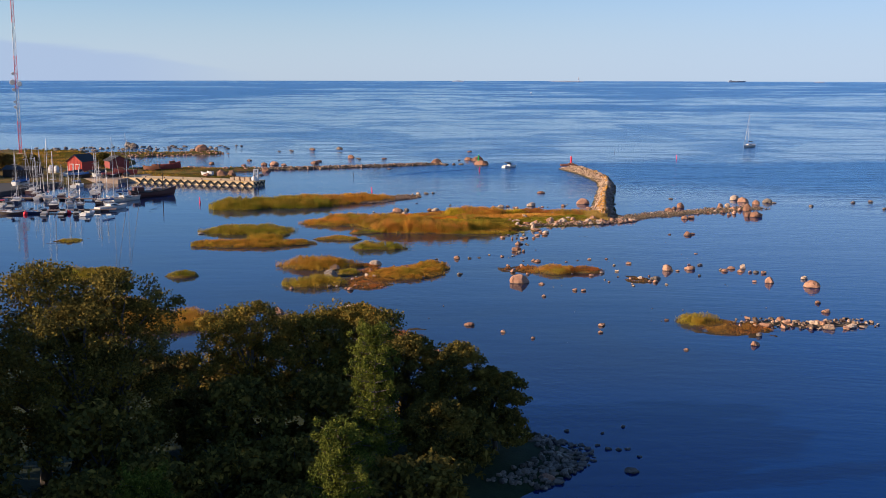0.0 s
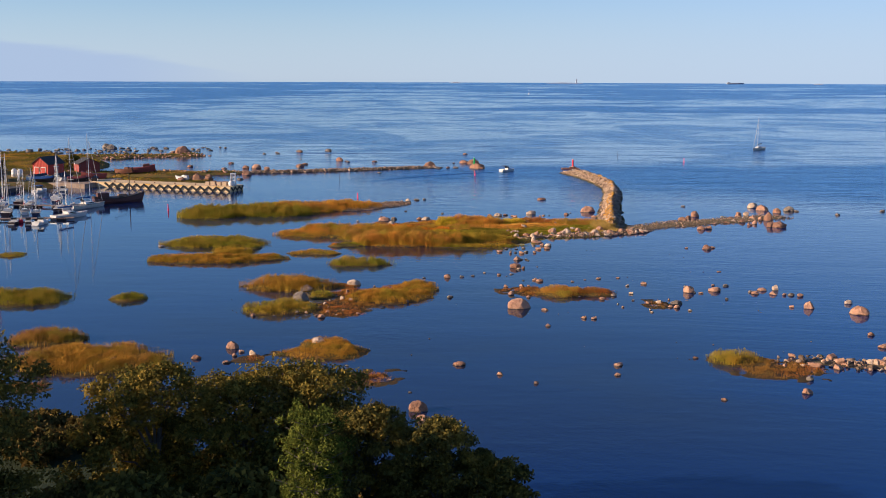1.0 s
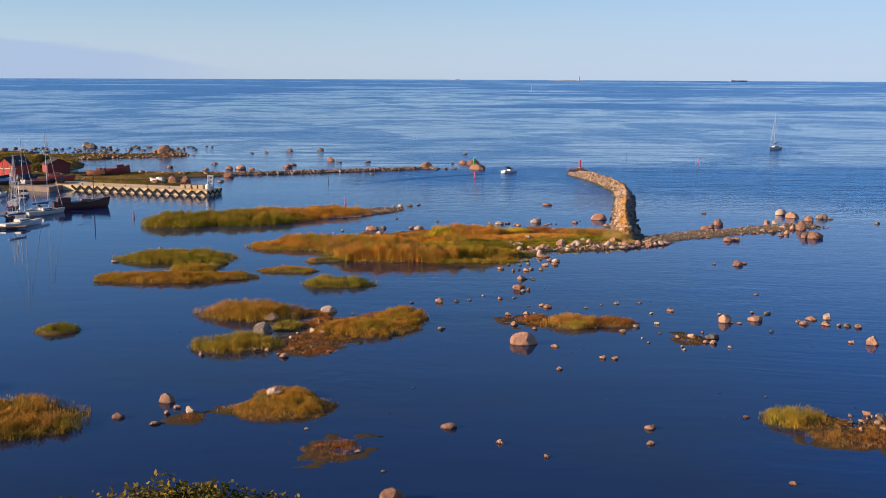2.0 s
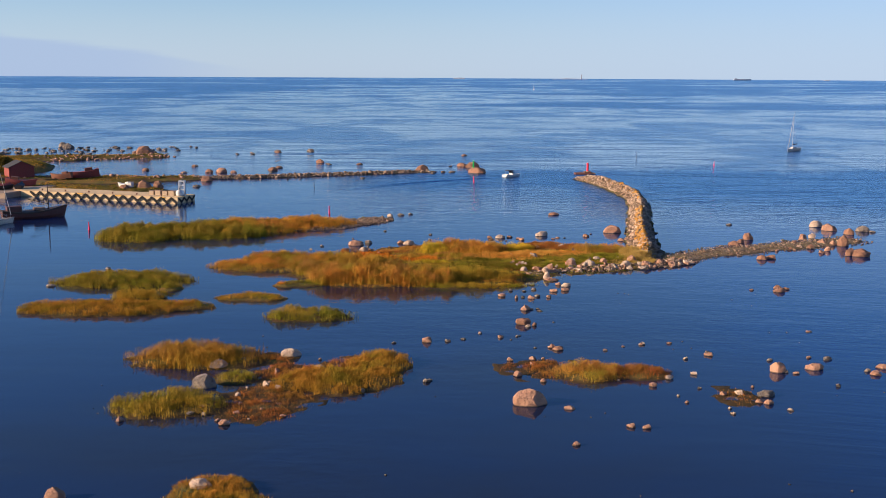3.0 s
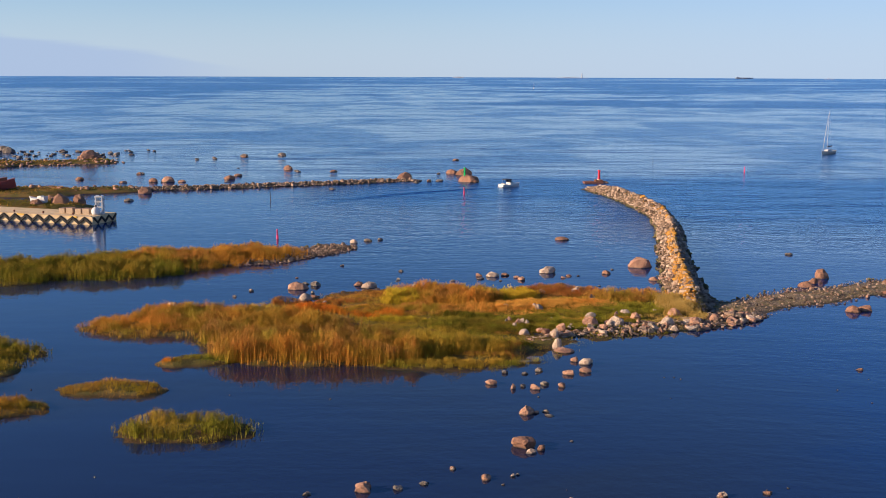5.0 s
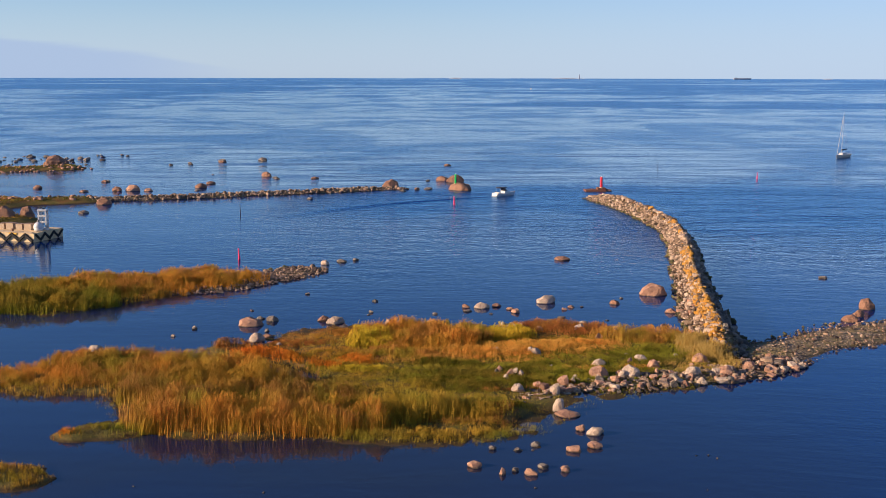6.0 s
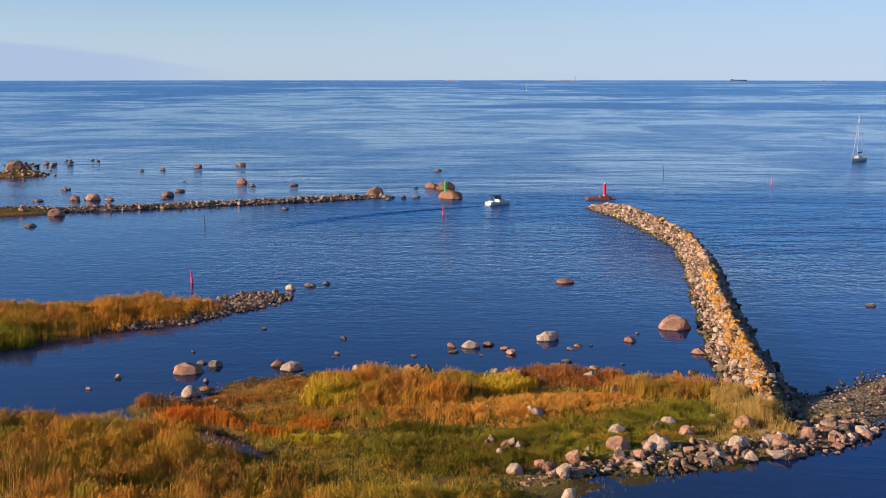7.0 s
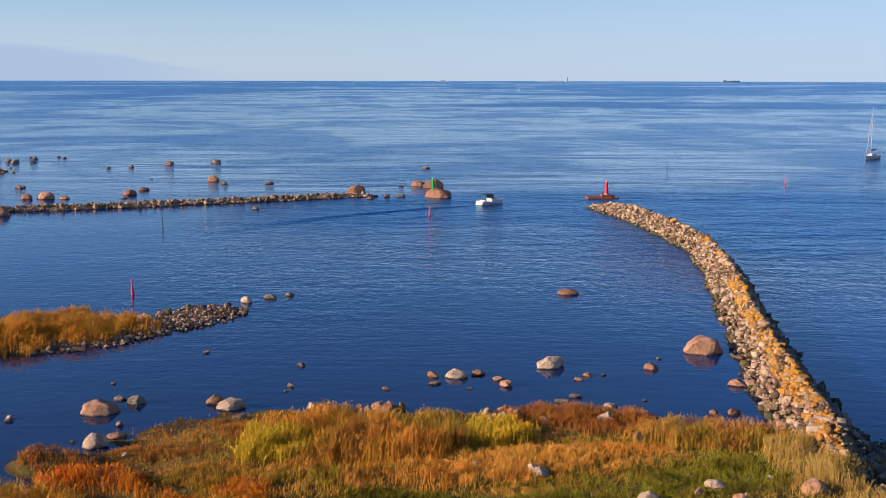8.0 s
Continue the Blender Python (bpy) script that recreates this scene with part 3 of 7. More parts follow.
def island_height(x, y):
    """The ground of the islets: mounds under the beds, with an uneven rim."""
    rim = 0.30 * fbm((x * 0.35, y * 0.35, 3.1)) + 0.18 * fbm((x * 1.1, y * 1.1, 7.7))
    best = -1.0
    for sp, cx, cy, rx, ry, h, dn in BEDS:
        dx, dy = (x - cx) / (rx + 0.4), (y - cy) / (ry + 0.4)
        if abs(dx) < 1.4 and abs(dy) < 1.4:
            top = 0.30 if h > 0.45 else 0.16
            if dn < 0.3:
                continue
            if dn < 0.65:
                top = 0.05 + 0.12 * fbm((x * 0.6, y * 0.6, 5.5))
            v = (1 - dx * dx - dy * dy + (1.5 if dn >= 0.65 else 0.5) * rim) * 1.2
            best = max(best, min(v, 1.0) * top)
    for cx, cy, rx, ry in MOUNDS:
        dx, dy = (x - cx) / rx, (y - cy) / ry
        if abs(dx) < 1.3 and abs(dy) < 1.3:
            best = max(best, min((1 - dx * dx - dy * dy + 0.6 * rim) * 1.5, 1.0) * 0.32)
    px, py = (x - POND[0] + 0.9 * (y - POND[1])) / POND[2], (y - POND[1]) / POND[3]
    p = 1 - px * px - py * py + 0.7 * rim
    if p > 0:
        best = min(best, 0.15 - p * 0.9)
    return best + 0.06 * fbm((x * 0.9, y * 0.9, 1.3))


STEP = 0.5
GX, GY = np.arange(-72, 42, STEP), np.arange(104, 256, STEP)
HIGH = np.full((len(GX), len(GY)), -1.0)
CLUMP = np.zeros((len(GX), len(GY)))
BROAD = np.zeros((len(GX), len(GY)))


def make_islets():
    index, verts, faces = {}, [], []
    reach = np.zeros((len(GX), len(GY)), bool)
    for cx, cy, rx, ry in [(b[1], b[2], b[3], b[4]) for b in BEDS] + MOUNDS:
        gx, gy = (GX[:, None] - cx) / (rx + 1.6), (GY[None, :] - cy) / (ry + 1.6)
        reach |= gx * gx + gy * gy < 1.5
    for i, j in np.argwhere(reach):
        HIGH[i, j] = island_height(GX[i], GY[j])
        CLUMP[i, j] = fbm((GX[i] * 0.8, GY[j] * 0.8, 0.4))
        BROAD[i, j] = fbm((GX[i] * 0.28, GY[j] * 0.36, 6.4))
    for i in range(len(GX) - 1):
        for j in range(len(GY) - 1):
            q = ((i, j), (i + 1, j), (i + 1, j + 1), (i, j + 1))
            if max(HIGH[a] for a in q) > -0.02:
                ids = []
                for a in q:
                    if a not in index:
                        index[a] = len(verts)
                        verts.append((GX[a[0]], GY[a[1]], max(HIGH[a], -0.35)))
                    ids.append(index[a])
                faces.append(ids)
    ob = new("ground", mesh_of("ground", verts, np.array(faces), GROUND, True))
    tagged(ob, "low muddy islets of peat, silt and turf in shallow water", "islets", kind="structure")


make_islets()


def on_grid(field, x, y):
    """A field's value between its grid points."""
    u, v = np.clip((x - GX[0]) / STEP, 0, len(GX) - 1.01), np.clip((y - GY[0]) / STEP, 0, len(GY) - 1.01)
    i, j = u.astype(int), v.astype(int)
    a, b = u - i, v - j
    return (field[i, j] * (1 - a) + field[i + 1, j] * a) * (1 - b) + (field[i, j + 1] * (1 - a) + field[i + 1, j + 1] * a) * b


LABEL = {
    "gold": "stand of golden autumn reeds on a low islet", "olive": "stand of olive green reeds growing from the shallows",
    "brown": "stand of tall brown plumed reeds on a wet islet", "amber": "low amber sedge covering a shallow islet", "deep": "dark green meadow herbs among the reeds", "rust": "sparse rusty red herbs on a muddy flat",
    "orange": "tufts of bright orange sedge beside a pool", "green": "short green grass with yellowing patches on the islet",
    "lime": "clump of yellow green reeds among golden grass", "straw": "straw coloured dry grass on the islet meadow",
    "pale": "pale dry grass tufts among the shore stones", "shrub": "dark low willow shrub among the reeds",
}
GRASS = {"gold": "reeds", "olive": "reeds", "brown": "reeds", "rust": "herbs", "deep": "herbs", "amber": "sedge", "orange": "sedge", "green": "grass", "lime": "reeds",
         "straw": "grass", "pale": "grass", "shrub": "shrub"}


def make_bed(species, x, y, rx, ry, height, density, seed):
    """Thousands of single blades, leaning and tapering, shorter and sparser towards the rim."""
    g = np.random.RandomState(seed)
    count = int(math.pi * rx * ry * 195 * (density if density >= 0.65 else 0.35 + density) * (1.3 if height < 0.8 else 1.0))
    a, r = g.rand(count) * 2 * np.pi, np.sqrt(g.rand(count)) * 1.22
    px, py = x + rx * r * np.cos(a), y + ry * r * np.sin(a)
    # stems stand in tufts: each belongs to one of many scattered roots and shares its vigour
    roots = max(count // (34 if height >= 0.8 else 22), 6)
    ra, rr = g.rand(roots) * 2 * np.pi, np.sqrt(g.rand(roots)) * 1.22
    own, vigour = g.randint(roots, size=count), g.rand(roots)
    loose = g.rand(count) < 0.35
    wide = 0.16 if height >= 0.8 else 0.12
    px = np.where(loose, px, x + rx * (rr * np.cos(ra))[own] + wide * g.randn(count))
    py = np.where(loose, py, y + ry * (rr * np.sin(ra))[own] + wide * g.randn(count))
    r = np.hypot((px - x) / rx, (py - y) / ry)
    tuft = np.where(loose, 0.3, vigour[own])
    ground, clump = on_grid(HIGH, px, py), on_grid(CLUMP, px, py)
    r = r - 0.5 * on_grid(BROAD, px, py)
    wet = species in ("olive", "green", "gold", "brown")
    keep = (ground > (-0.12 if wet else -0.02) + 0.05 * g.rand(count)) | (density < 0.65)
    keep &= clump + g.rand(count) * 0.9 > (-0.1 if density >= 0.75 else 0.2)
    keep &= g.rand(count) > np.clip((r - 0.75 + 0.25 * clump) * 2.2, 0, 0.85)
    if species == "orange":
        keep &= clump + 0.45 * g.rand(count) > 0.05
    px, py, ground, clump, r, tuft = px[keep], py[keep], ground[keep], clump[keep], r[keep], tuft[keep]
    n = len(px)
    if n < 8:
        return
    tall = height >= 0.8
    rim = np.clip(1.0 - (r - 0.8) * 0.9, 0.72, 1.0) if tall else np.clip(1.0 - (r - 0.55) * 1.1, 0.35, 1.0)
    swell = np.sin(px * 0.9 + 1.7 * np.sin(py * 0.6)) * np.cos(py * 0.8 + px * 0.3)
    h = (1.0 if height >= 1.2 else 0.78) * height * rim * (0.80 + 0.22 * g.rand(n)) * (0.84 + 0.5 * np.clip(clump, -0.6, 0.8) + 0.12 * swell + 0.22 * (tuft - 0.3))
    w = (0.008 + 0.009 * g.rand(n)) * (0.8 + 0.35 * min(height, 1.6))
    turn, to = g.rand(n) * np.pi, 0.6 + g.randn(n) * 1.3
    lean = h * (0.03 + (0.2 if tall else 0.32) * g.rand(n) ** 1.6)
    base = np.stack([px, py, np.maximum(ground, -0.1) - 0.03], 1)
    side = np.stack([np.cos(turn) * w, np.sin(turn) * w, 0 * w], 1)
    rise = np.stack([np.cos(to) * lean, np.sin(to) * lean, h], 1)
    tris, along = [np.stack([base - side, base + side, base + rise], 1)], [np.tile(np.array([0, 0, 1.0], np.float32), n)]
    for leaf in range(2 if height >= 0.6 else 1):
        # a short leaf that springs from the stem at some height and hangs to one side
        at = 0.35 + 0.62 * g.rand(n) ** 0.7
        foot = base + rise * at[:, None]
        way = g.rand(n) * 2 * np.pi
        size = (0.08 + 0.10 * g.rand(n)) * (0.6 + 0.4 * min(height, 1.5))
        tip = np.stack([np.cos(way) * size, np.sin(way) * size, size * (0.5 * g.randn(n) + 0.9)], 1)
        wide = np.stack([-np.sin(way), np.cos(way), g.randn(n) * 0.5], 1) * (size * 0.12)[:, None]
        tris.append(np.stack([foot - wide, foot + wide, foot + tip], 1))
        along.append(np.repeat(at.astype(np.float32), 3))
    v = np.concatenate([q.reshape(-1, 3) for q in tris])
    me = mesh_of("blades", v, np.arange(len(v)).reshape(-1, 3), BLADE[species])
    at = me.attributes.new("along", "FLOAT", "POINT")
    at.data.foreach_set("value", np.concatenate(along))
    ob = new({"reeds": "reed_bed", "herbs": "herb_patch", "sedge": "sedge_tufts", "grass": "grass_patch", "shrub": "shrub"}[GRASS[species]], me)
    tagged(ob, LABEL[species], GRASS[species], kind="stuff")


for number, row in enumerate(BEDS):
    make_bed(*row, number + 11)


# ---- stones ----
def rock_mesh(name, seed, level, material, rounded=False):
    """A boulder of about unit size: a ball cut by planes, roughened, with its foot below zero."""
    g = random.Random(seed)
    bm = bmesh.new()
    bmesh.ops.create_icosphere(bm, subdivisions=level, radius=0.62)
    planes = []
    for i in range(12):
        n = Vector((g.gauss(0, 1), g.gauss(0, 1), g.gauss(0.2, 0.8))).normalized()
        planes.append((n, g.uniform(0.47, 0.60) if rounded else g.uniform(0.32, 0.50)))
    for v in bm.verts:
        p = v.co.copy()
        for n, d in planes:
            over = p.dot(n) - d
            if over > 0:
                p -= n * over * 0.96
        p *= 1 + (0.12 if rounded else 0.17) * fbm(p * 2.3 + Vector((seed * 3.7, 0, 0)), 4)
        v.co = p
    lo = [min(v.co[i] for v in bm.verts) for i in range(3)]
    hi = [max(v.co[i] for v in bm.verts) for i in range(3)]
    for v in bm.verts:
        x, y, z = ((v.co[i] - lo[i]) / (hi[i] - lo[i]) for i in range(3))
        flare = 0.86 + 0.16 * (1 - z) ** 0.8 + 0.10 * max(0.0, 0.5 - z) if rounded else 0.76 + 0.27 * (1 - z) ** 0.8
        v.co = ((x - 0.5) * flare, (y - 0.5) * flare, -0.35 + 1.35 * z)
    me = bpy.data.meshes.new(name)
    bm.to_mesh(me)
    bm.free()
    me.materials.append(material)
    if level > 1:
        me.polygons.foreach_set("use_smooth", np.ones(len(me.polygons), bool))
        me.set_sharp_from_angle(angle=radians(13))
    return me


def block_mesh(name, seed, material):
    """A quarried stone: a skewed block with broken edges."""
    g = random.Random(seed)
    bm = bmesh.new()
    bmesh.ops.create_cube(bm, size=0.86)
    for v in bm.verts:
        v.co += Vector((g.uniform(-0.16, 0.16), g.uniform(-0.16, 0.16), g.uniform(-0.16, 0.16)))
    bmesh.ops.bevel(bm, geom=bm.edges[:], offset=0.10, segments=1, affect="EDGES")
    bmesh.ops.triangulate(bm, faces=bm.faces[:])
    for v in bm.verts:
        v.co.z += 0.25
    me = bpy.data.meshes.new(name)
    bm.to_mesh(me)
    bm.free()
    me.materials.append(material)
    return me


BOULDER = {tone: [rock_mesh("boulder", 100 + i * 7 + len(tone), 3, ROCK[tone]) for i in range(7)] for tone in ("pink", "pale", "grey", "rose")}
ROUNDED = {tone: [rock_mesh("boulder", 500 + i * 3 + len(tone), 3, ROCK[tone], True) for i in range(4)] for tone in ("pink", "pale", "grey", "rose")}
STONE = {tone: [rock_mesh("stone", 300 + i * 5 + len(tone), 1, ROCK[tone]) for i in range(3)] + [block_mesh("stone", 700 + i * 5 + len(tone), ROCK[tone]) for i in range(6)] for tone in ("cobble", "lichen", "weed", "pink", "pale", "grey")}
TONE = {"pink": "pink granite boulder with worn facets standing in shallow water", "pale": "pale sunlit granite boulder in shallow water",
        "grey": "dark grey wet stone barely above the water", "rose": "rose brown granite boulder with a wet dark foot"}
pick = random.Random(5)


def boulder(x, y, w, h, tone, z=0.0):
    big = w > 1.3
    if GX[0] < x < GX[-1] and GY[0] < y < GY[-1]:
        z = max(z, float(on_grid(HIGH, np.array([x]), np.array([y]))[0]) * 0.9 + 0.05)
    ob = new("boulder" if w > 0.6 else "stone", pick.choice(ROUNDED[tone] if w > 1.0 and pick.random() < (0.85 if tone == "pale" or w > 1.5 else 0.4) else BOULDER[tone]))
    ob.matrix_world = pose(x, y, z - 0.13 * h, pick.uniform(-6, 6), pick.uniform(-6, 6), pick.uniform(-35, 35) + pick.choice((0, 180))) @ Matrix.Diagonal(
        (w * 1.08, w * pick.uniform(0.7, 0.9), h * (0.7 if y > 280 and w < 2.2 else 1.0), 1))
    lab = TONE[tone] if not big else "large " + TONE[tone]
    tagged(ob, lab, "boulder" if w > 0.6 else "stone", "stones scattered over the shallows")


def joined_stones(name, rows, tone, parent, label):
    """Stones that are too small to pick apart, as one mesh. Rows: place, size, turn."""
    bases = [(np.array([v.co[:] for v in me.vertices]), np.array([p.vertices[:] for p in me.polygons])) for me in STONE[tone]]
    vs, fs, o = [], [], 0
    g = np.random.RandomState(len(rows))
    for (x, y, z), (sx, sy, sz), turn in rows:
        v, f = bases[g.randint(len(bases))]
        m = np.array((pose(x, y, z, g.uniform(-20, 20), g.uniform(-20, 20), turn) @ Matrix.Diagonal((sx, sy, sz, 1))))
        vs.append(v @ m[:3, :3].T + m[:3, 3])
        fs.append(f + o)
        o += len(v)
    ob = new(name, mesh_of(name, np.concatenate(vs), np.concatenate(fs), ROCK[tone]))
    ob.parent = parent
    tagged(ob, label, kind="stuff")
    return ob


def single_stones(rows, tone, parent):
    for (x, y, z), (sx, sy, sz), turn in rows:
        ob = new("stone", pick.choice(STONE[pick.choice(tone) if isinstance(tone, tuple) else tone]))
        ob.parent = parent
        ob.matrix_basis = pose(x, y, z, pick.uniform(-15, 15), pick.uniform(-15, 15), turn) @ Matrix.Diagonal((sx, sy, sz, 1))


def ridge_mesh(b, material, name, sink=0.12, start=0.0):
    """The core of a bar: a rounded ridge along its line."""
    total = b[1][-1]
    rings = []
    n = max(int(total / 1.5), 4)
    for i in range(n + 1):
        s = start + (total - start) * i / n
        c, side = along_bar(b, s)
        w, h = bar_size(b, s)
        ring = []
        for k in range(9):
            u = -1.15 + 2.3 * k / 8
            z = profile(b, u) * h
            ring.append((c.x + side.x * u * w, c.y + side.y * u * w, z - sink + 0.05 * fbm((s, u * 3, 2.2))))
        rings.append(ring)
    bm = bmesh.new()
    loft(bm, rings, closed=False, caps=False)
    return bm


def bar_size(b, s):
    total = b[1][-1]
    end = min(1.0, (total - s) / (0.12 * total) + 0.25, 0.2 + s / 5.0)
    foot = 1 + 0.28 * max(0.0, 1 - s / 32) if b[3] > 1 else 1.0
    return b[2] * foot * (0.75 + 0.25 * end) * (1 + (0.06 if b[3] > 1 else 0.15) * math.sin(s * 0.5)), b[3] * min(1.0, end)


def profile(b, u):
    k = b[4]
    t = (u - k) / (1.15 - k) if u > k else (k - u) / (1.15 + k)
    return max(1 - t ** 1.5, -0.2) if abs(k) < 0.1 else max(1.05 - 1.1 * t, -0.2)


def stone_rows(b, count, size, seed, lo=-1.1, hi=1.1, s0=0.0, s1=None):
    g = random.Random(seed)
    total = b[1][-1]
    rows = []
    for i in range(count):
        s = s0 + ((s1 or total) - s0) * g.random()
        u = g.uniform(lo, hi)
        c, side = along_bar(b, s)
        w, h = bar_size(b, s)
        d = size * min(max(math.exp(g.gauss(-0.15, 0.55)), 0.3), 2.6)
        z = profile(b, u) * h - 0.15 * d + g.uniform(-0.08, 0.12)
        rows.append(((c.x + side.x * u * w, c.y + side.y * u * w, z), (d * g.uniform(0.9, 1.3), d * g.uniform(0.6, 0.95), d * g.uniform(0.4, 0.75)), g.uniform(0, 360)))
    return rows


# ---- breakwater ----
def make_breakwater():
    b = bar([(32.0, 213.5), (32.9, 219), (34.4, 231), (37.5, 250), (41.4, 272), (43.2, 289), (42.0, 306), (40.4, 318), (37.0, 331.5)], 1.8, 1.75, 0.14)
    top = thing("breakwater", pose(0, 0, 0), "curved breakwater of piled granite stones with orange lichen on its crest", "breakwater", kind="structure")
    part("core", ridge_mesh(b, GRAVEL, "core", 0.3), GRAVEL, top, "packed gravel core")
    single_stones(stone_rows(b, 120, 0.34, 1, -1.05, -0.05, 1, 20), ("cobble", "pale", "cobble", "pink"), top)
    single_stones(stone_rows(b, 120, 0.32, 2, -0.36, 0.18, 2, 22), "lichen", top)
    single_stones(stone_rows(b, 60, 0.34, 3, 0.22, 1.12, 1, 22), "grey", top)
    joined_stones("rubble", stone_rows(b, 3000, 0.29, 4, -1.1, 0.16), "cobble", top, "pale granite rubble of the slope")
    joined_stones("pale_rubble", stone_rows(b, 800, 0.30, 14, -1.0, 0.1), "pale", top, "paler granite rubble of the slope")
    joined_stones("lichened_rubble", stone_rows(b, 1150, 0.28, 5, -0.32, 0.16, 0, 48), "lichen", top, "rubble with orange lichen")
    joined_stones("lichened_rubble", stone_rows(b, 130, 0.30, 9, -0.25, 0.18, 44, 100), "lichen", top, "rubble with orange lichen")
    joined_stones("rubble", stone_rows(b, 2100, 0.30, 6, 0.2, 1.12), "grey", top, "grey rubble of the seaward slope")
    joined_stones("weedy_rubble", stone_rows(b, 520, 0.34, 7, -1.25, -0.98), "weed", top, "weed covered stones at the waterline")
    joined_stones("weedy_rubble", stone_rows(b, 360, 0.38, 8, 1.02, 1.36), "weed", top, "weed covered stones at the waterline")


make_breakwater()


def make_bar(points, width, height, size, singles, rest, seed, label, tone="cobble"):
    b = bar(points, width, height)
    top = thing("shingle_bar", pose(0, 0, 0), label, "shingle bar", kind="structure")
    part("core", ridge_mesh(b, GRAVEL, "core"), GRAVEL, top, "gravel core")
    if singles:
        single_stones(stone_rows(b, singles, size * 1.15, seed), tone, top)
    joined_stones("shingle", stone_rows(b, rest, size * 0.85, seed + 1), "cobble" if isinstance(tone, tuple) else tone, top, "rounded shore stones")
    joined_stones("weedy_shingle", stone_rows(b, rest // 10, size, seed + 2, -1.3, -0.9), "weed", top, "weedy stones at the waterline")
    return b


make_bar([(-86, 318), (-70, 322), (-57, 325.5), (-41, 330.5), (-22, 338.5), (-4.5, 346), (1, 348.5)], 2.0, 0.6, 0.42, 0, 2200, 20,
                "long straight bar of brown shore stones across the bay")
make_bar([(-21, 241.5), (-14.7, 244), (-11.3, 248.5), (-8.9, 252.3), (-6.4, 256.0)], 2.8, 0.24, 0.22, 190, 1500, 30,
               "short spit of pale cobbles running out from a reed bed")
make_bar([(33.5, 212.5), (36, 215.0), (43, 219.8), (50, 223.6), (57, 227.2), (64, 230.5), (69, 234)], 3.4, 0.36, 0.17, 120, 1500, 40,
                "low gravel spit with scattered granite boulders", ("pink", "cobble", "grey"))
make_bar([(11.5, 199.2), (15, 202.0), (19, 204.2), (21.5, 205.4)], 1.0, 0.18, 0.28, 90, 300, 50, "gravelly south shore of the islet", ("pink", "cobble", "pale"))
SHORE = make_bar([(19.5, 204.8), (24, 206.4), (29, 207.4), (33, 209.2), (36, 211.6), (38, 213)], 2.1, 0.28, 0.31, 280, 500, 55,
                 "boulder strewn south shore of the islet", ("pink", "cobble", "pale", "pink", "grey", "cobble"))
make_bar([(33.5, 120.5), (36, 122), (38.5, 121.5), (41, 120.3), (44, 120), (47, 121), (50, 122)], 1.9, 0.18, 0.40, 130, 40, 60,
                "low pile of rounded boulders beside a reed islet", ("pink", "cobble", "cobble", "pale"))

boulder(-15.5, 156.4, 1.65, 0.73, "pale")
boulder(-15.5, 150.3, 1.90, 1.31, "grey")
boulder(-13.6, 157.7, 0.58, 0.31, "grey")
boulder(-9.8, 160.5, 1.82, 0.76, "pale")
boulder(-10.1, 154.2, 0.47, 0.57, "pink")
boulder(-6.6, 155.6, 1.12, 0.51, "pale")
boulder(-7.0, 159.1, 0.36, 0.24, "pink")
boulder(-10.4, 150.3, 0.69, 0.47, "pale")
boulder(-9.3, 149.5, 0.56, 0.27, "pale")
boulder(-12.2, 147.6, 0.51, 0.31, "pale")
boulder(-11.6, 145.4, 0.34, 0.24, "pink")
boulder(-11.5, 143.1, 0.52, 0.25, "pink")
boulder(-9.7, 144.0, 0.30, 0.16, "pink")
boulder(-7.9, 142.6, 0.55, 0.16, "pink")
boulder(-19.8, 141.3, 0.61, 0.46, "pink")
boulder(-17.4, 141.4, 0.25, 0.12, "pale")
boulder(-14.9, 142.8, 0.62, 0.19, "grey")
boulder(-13.9, 142.8, 0.40, 0.26, "pale")
boulder(-14.3, 144.1, 0.45, 0.18, "pink")
boulder(-12.6, 141.5, 0.43, 0.25, "pink")
boulder(-11.9, 140.6, 0.89, 0.41, "pink")
boulder(-2.4, 149.0, 0.40, 0.33, "grey")
boulder(-11.8, 152.8, 0.38, 0.22, "grey")
boulder(-7.5, 155.8, 0.35, 0.19, "pink")
boulder(-11.9, 149.9, 0.28, 0.18, "pale")
boulder(-10.3, 141.7, 0.25, 0.12, "pale")
boulder(-10.3, 151.4, 0.29, 0.14, "pink")
boulder(2.5, 165.9, 0.97, 0.61, "pink")
boulder(4.5, 166.2, 0.63, 0.29, "grey")
boulder(2.7, 152.2, 0.71, 0.35, "grey")
boulder(3.0, 152.6, 0.42, 0.21, "grey")
boulder(-0.7, 165.3, 0.39, 0.21, "grey")
boulder(6.0, 167.2, 0.59, 0.15, "grey")
boulder(7.7, 169.6, 0.40, 0.22, "pink")
boulder(9.7, 168.2, 0.60, 0.25, "pink")
boulder(-43.0, 192.4, 1.24, 0.29, "grey")
boulder(-39.8, 204.2, 0.88, 0.36, "pale")
boulder(-20.5, 215.3, 1.32, 0.66, "pale")
boulder(-14.1, 224.0, 0.47, 0.29, "pale")
boulder(-15.3, 220.8, 0.46, 0.28, "pale")
boulder(1.8, 230.9, 0.49, 0.30, "grey")
boulder(-5.6, 239.9, 0.52, 0.23, "grey")
boulder(19.5, 235.9, 2.14, 0.90, "pale")
boulder(12.8, 233.2, 1.53, 0.64, "pale")
boulder(11.2, 233.3, 0.96, 0.42, "rose")
boulder(11.3, 231.5, 0.90, 0.26, "grey")
boulder(14.3, 233.8, 1.08, 0.37, "rose")
boulder(15.6, 232.5, 0.99, 0.26, "pink")
boulder(16.0, 231.0, 0.97, 0.52, "pink")
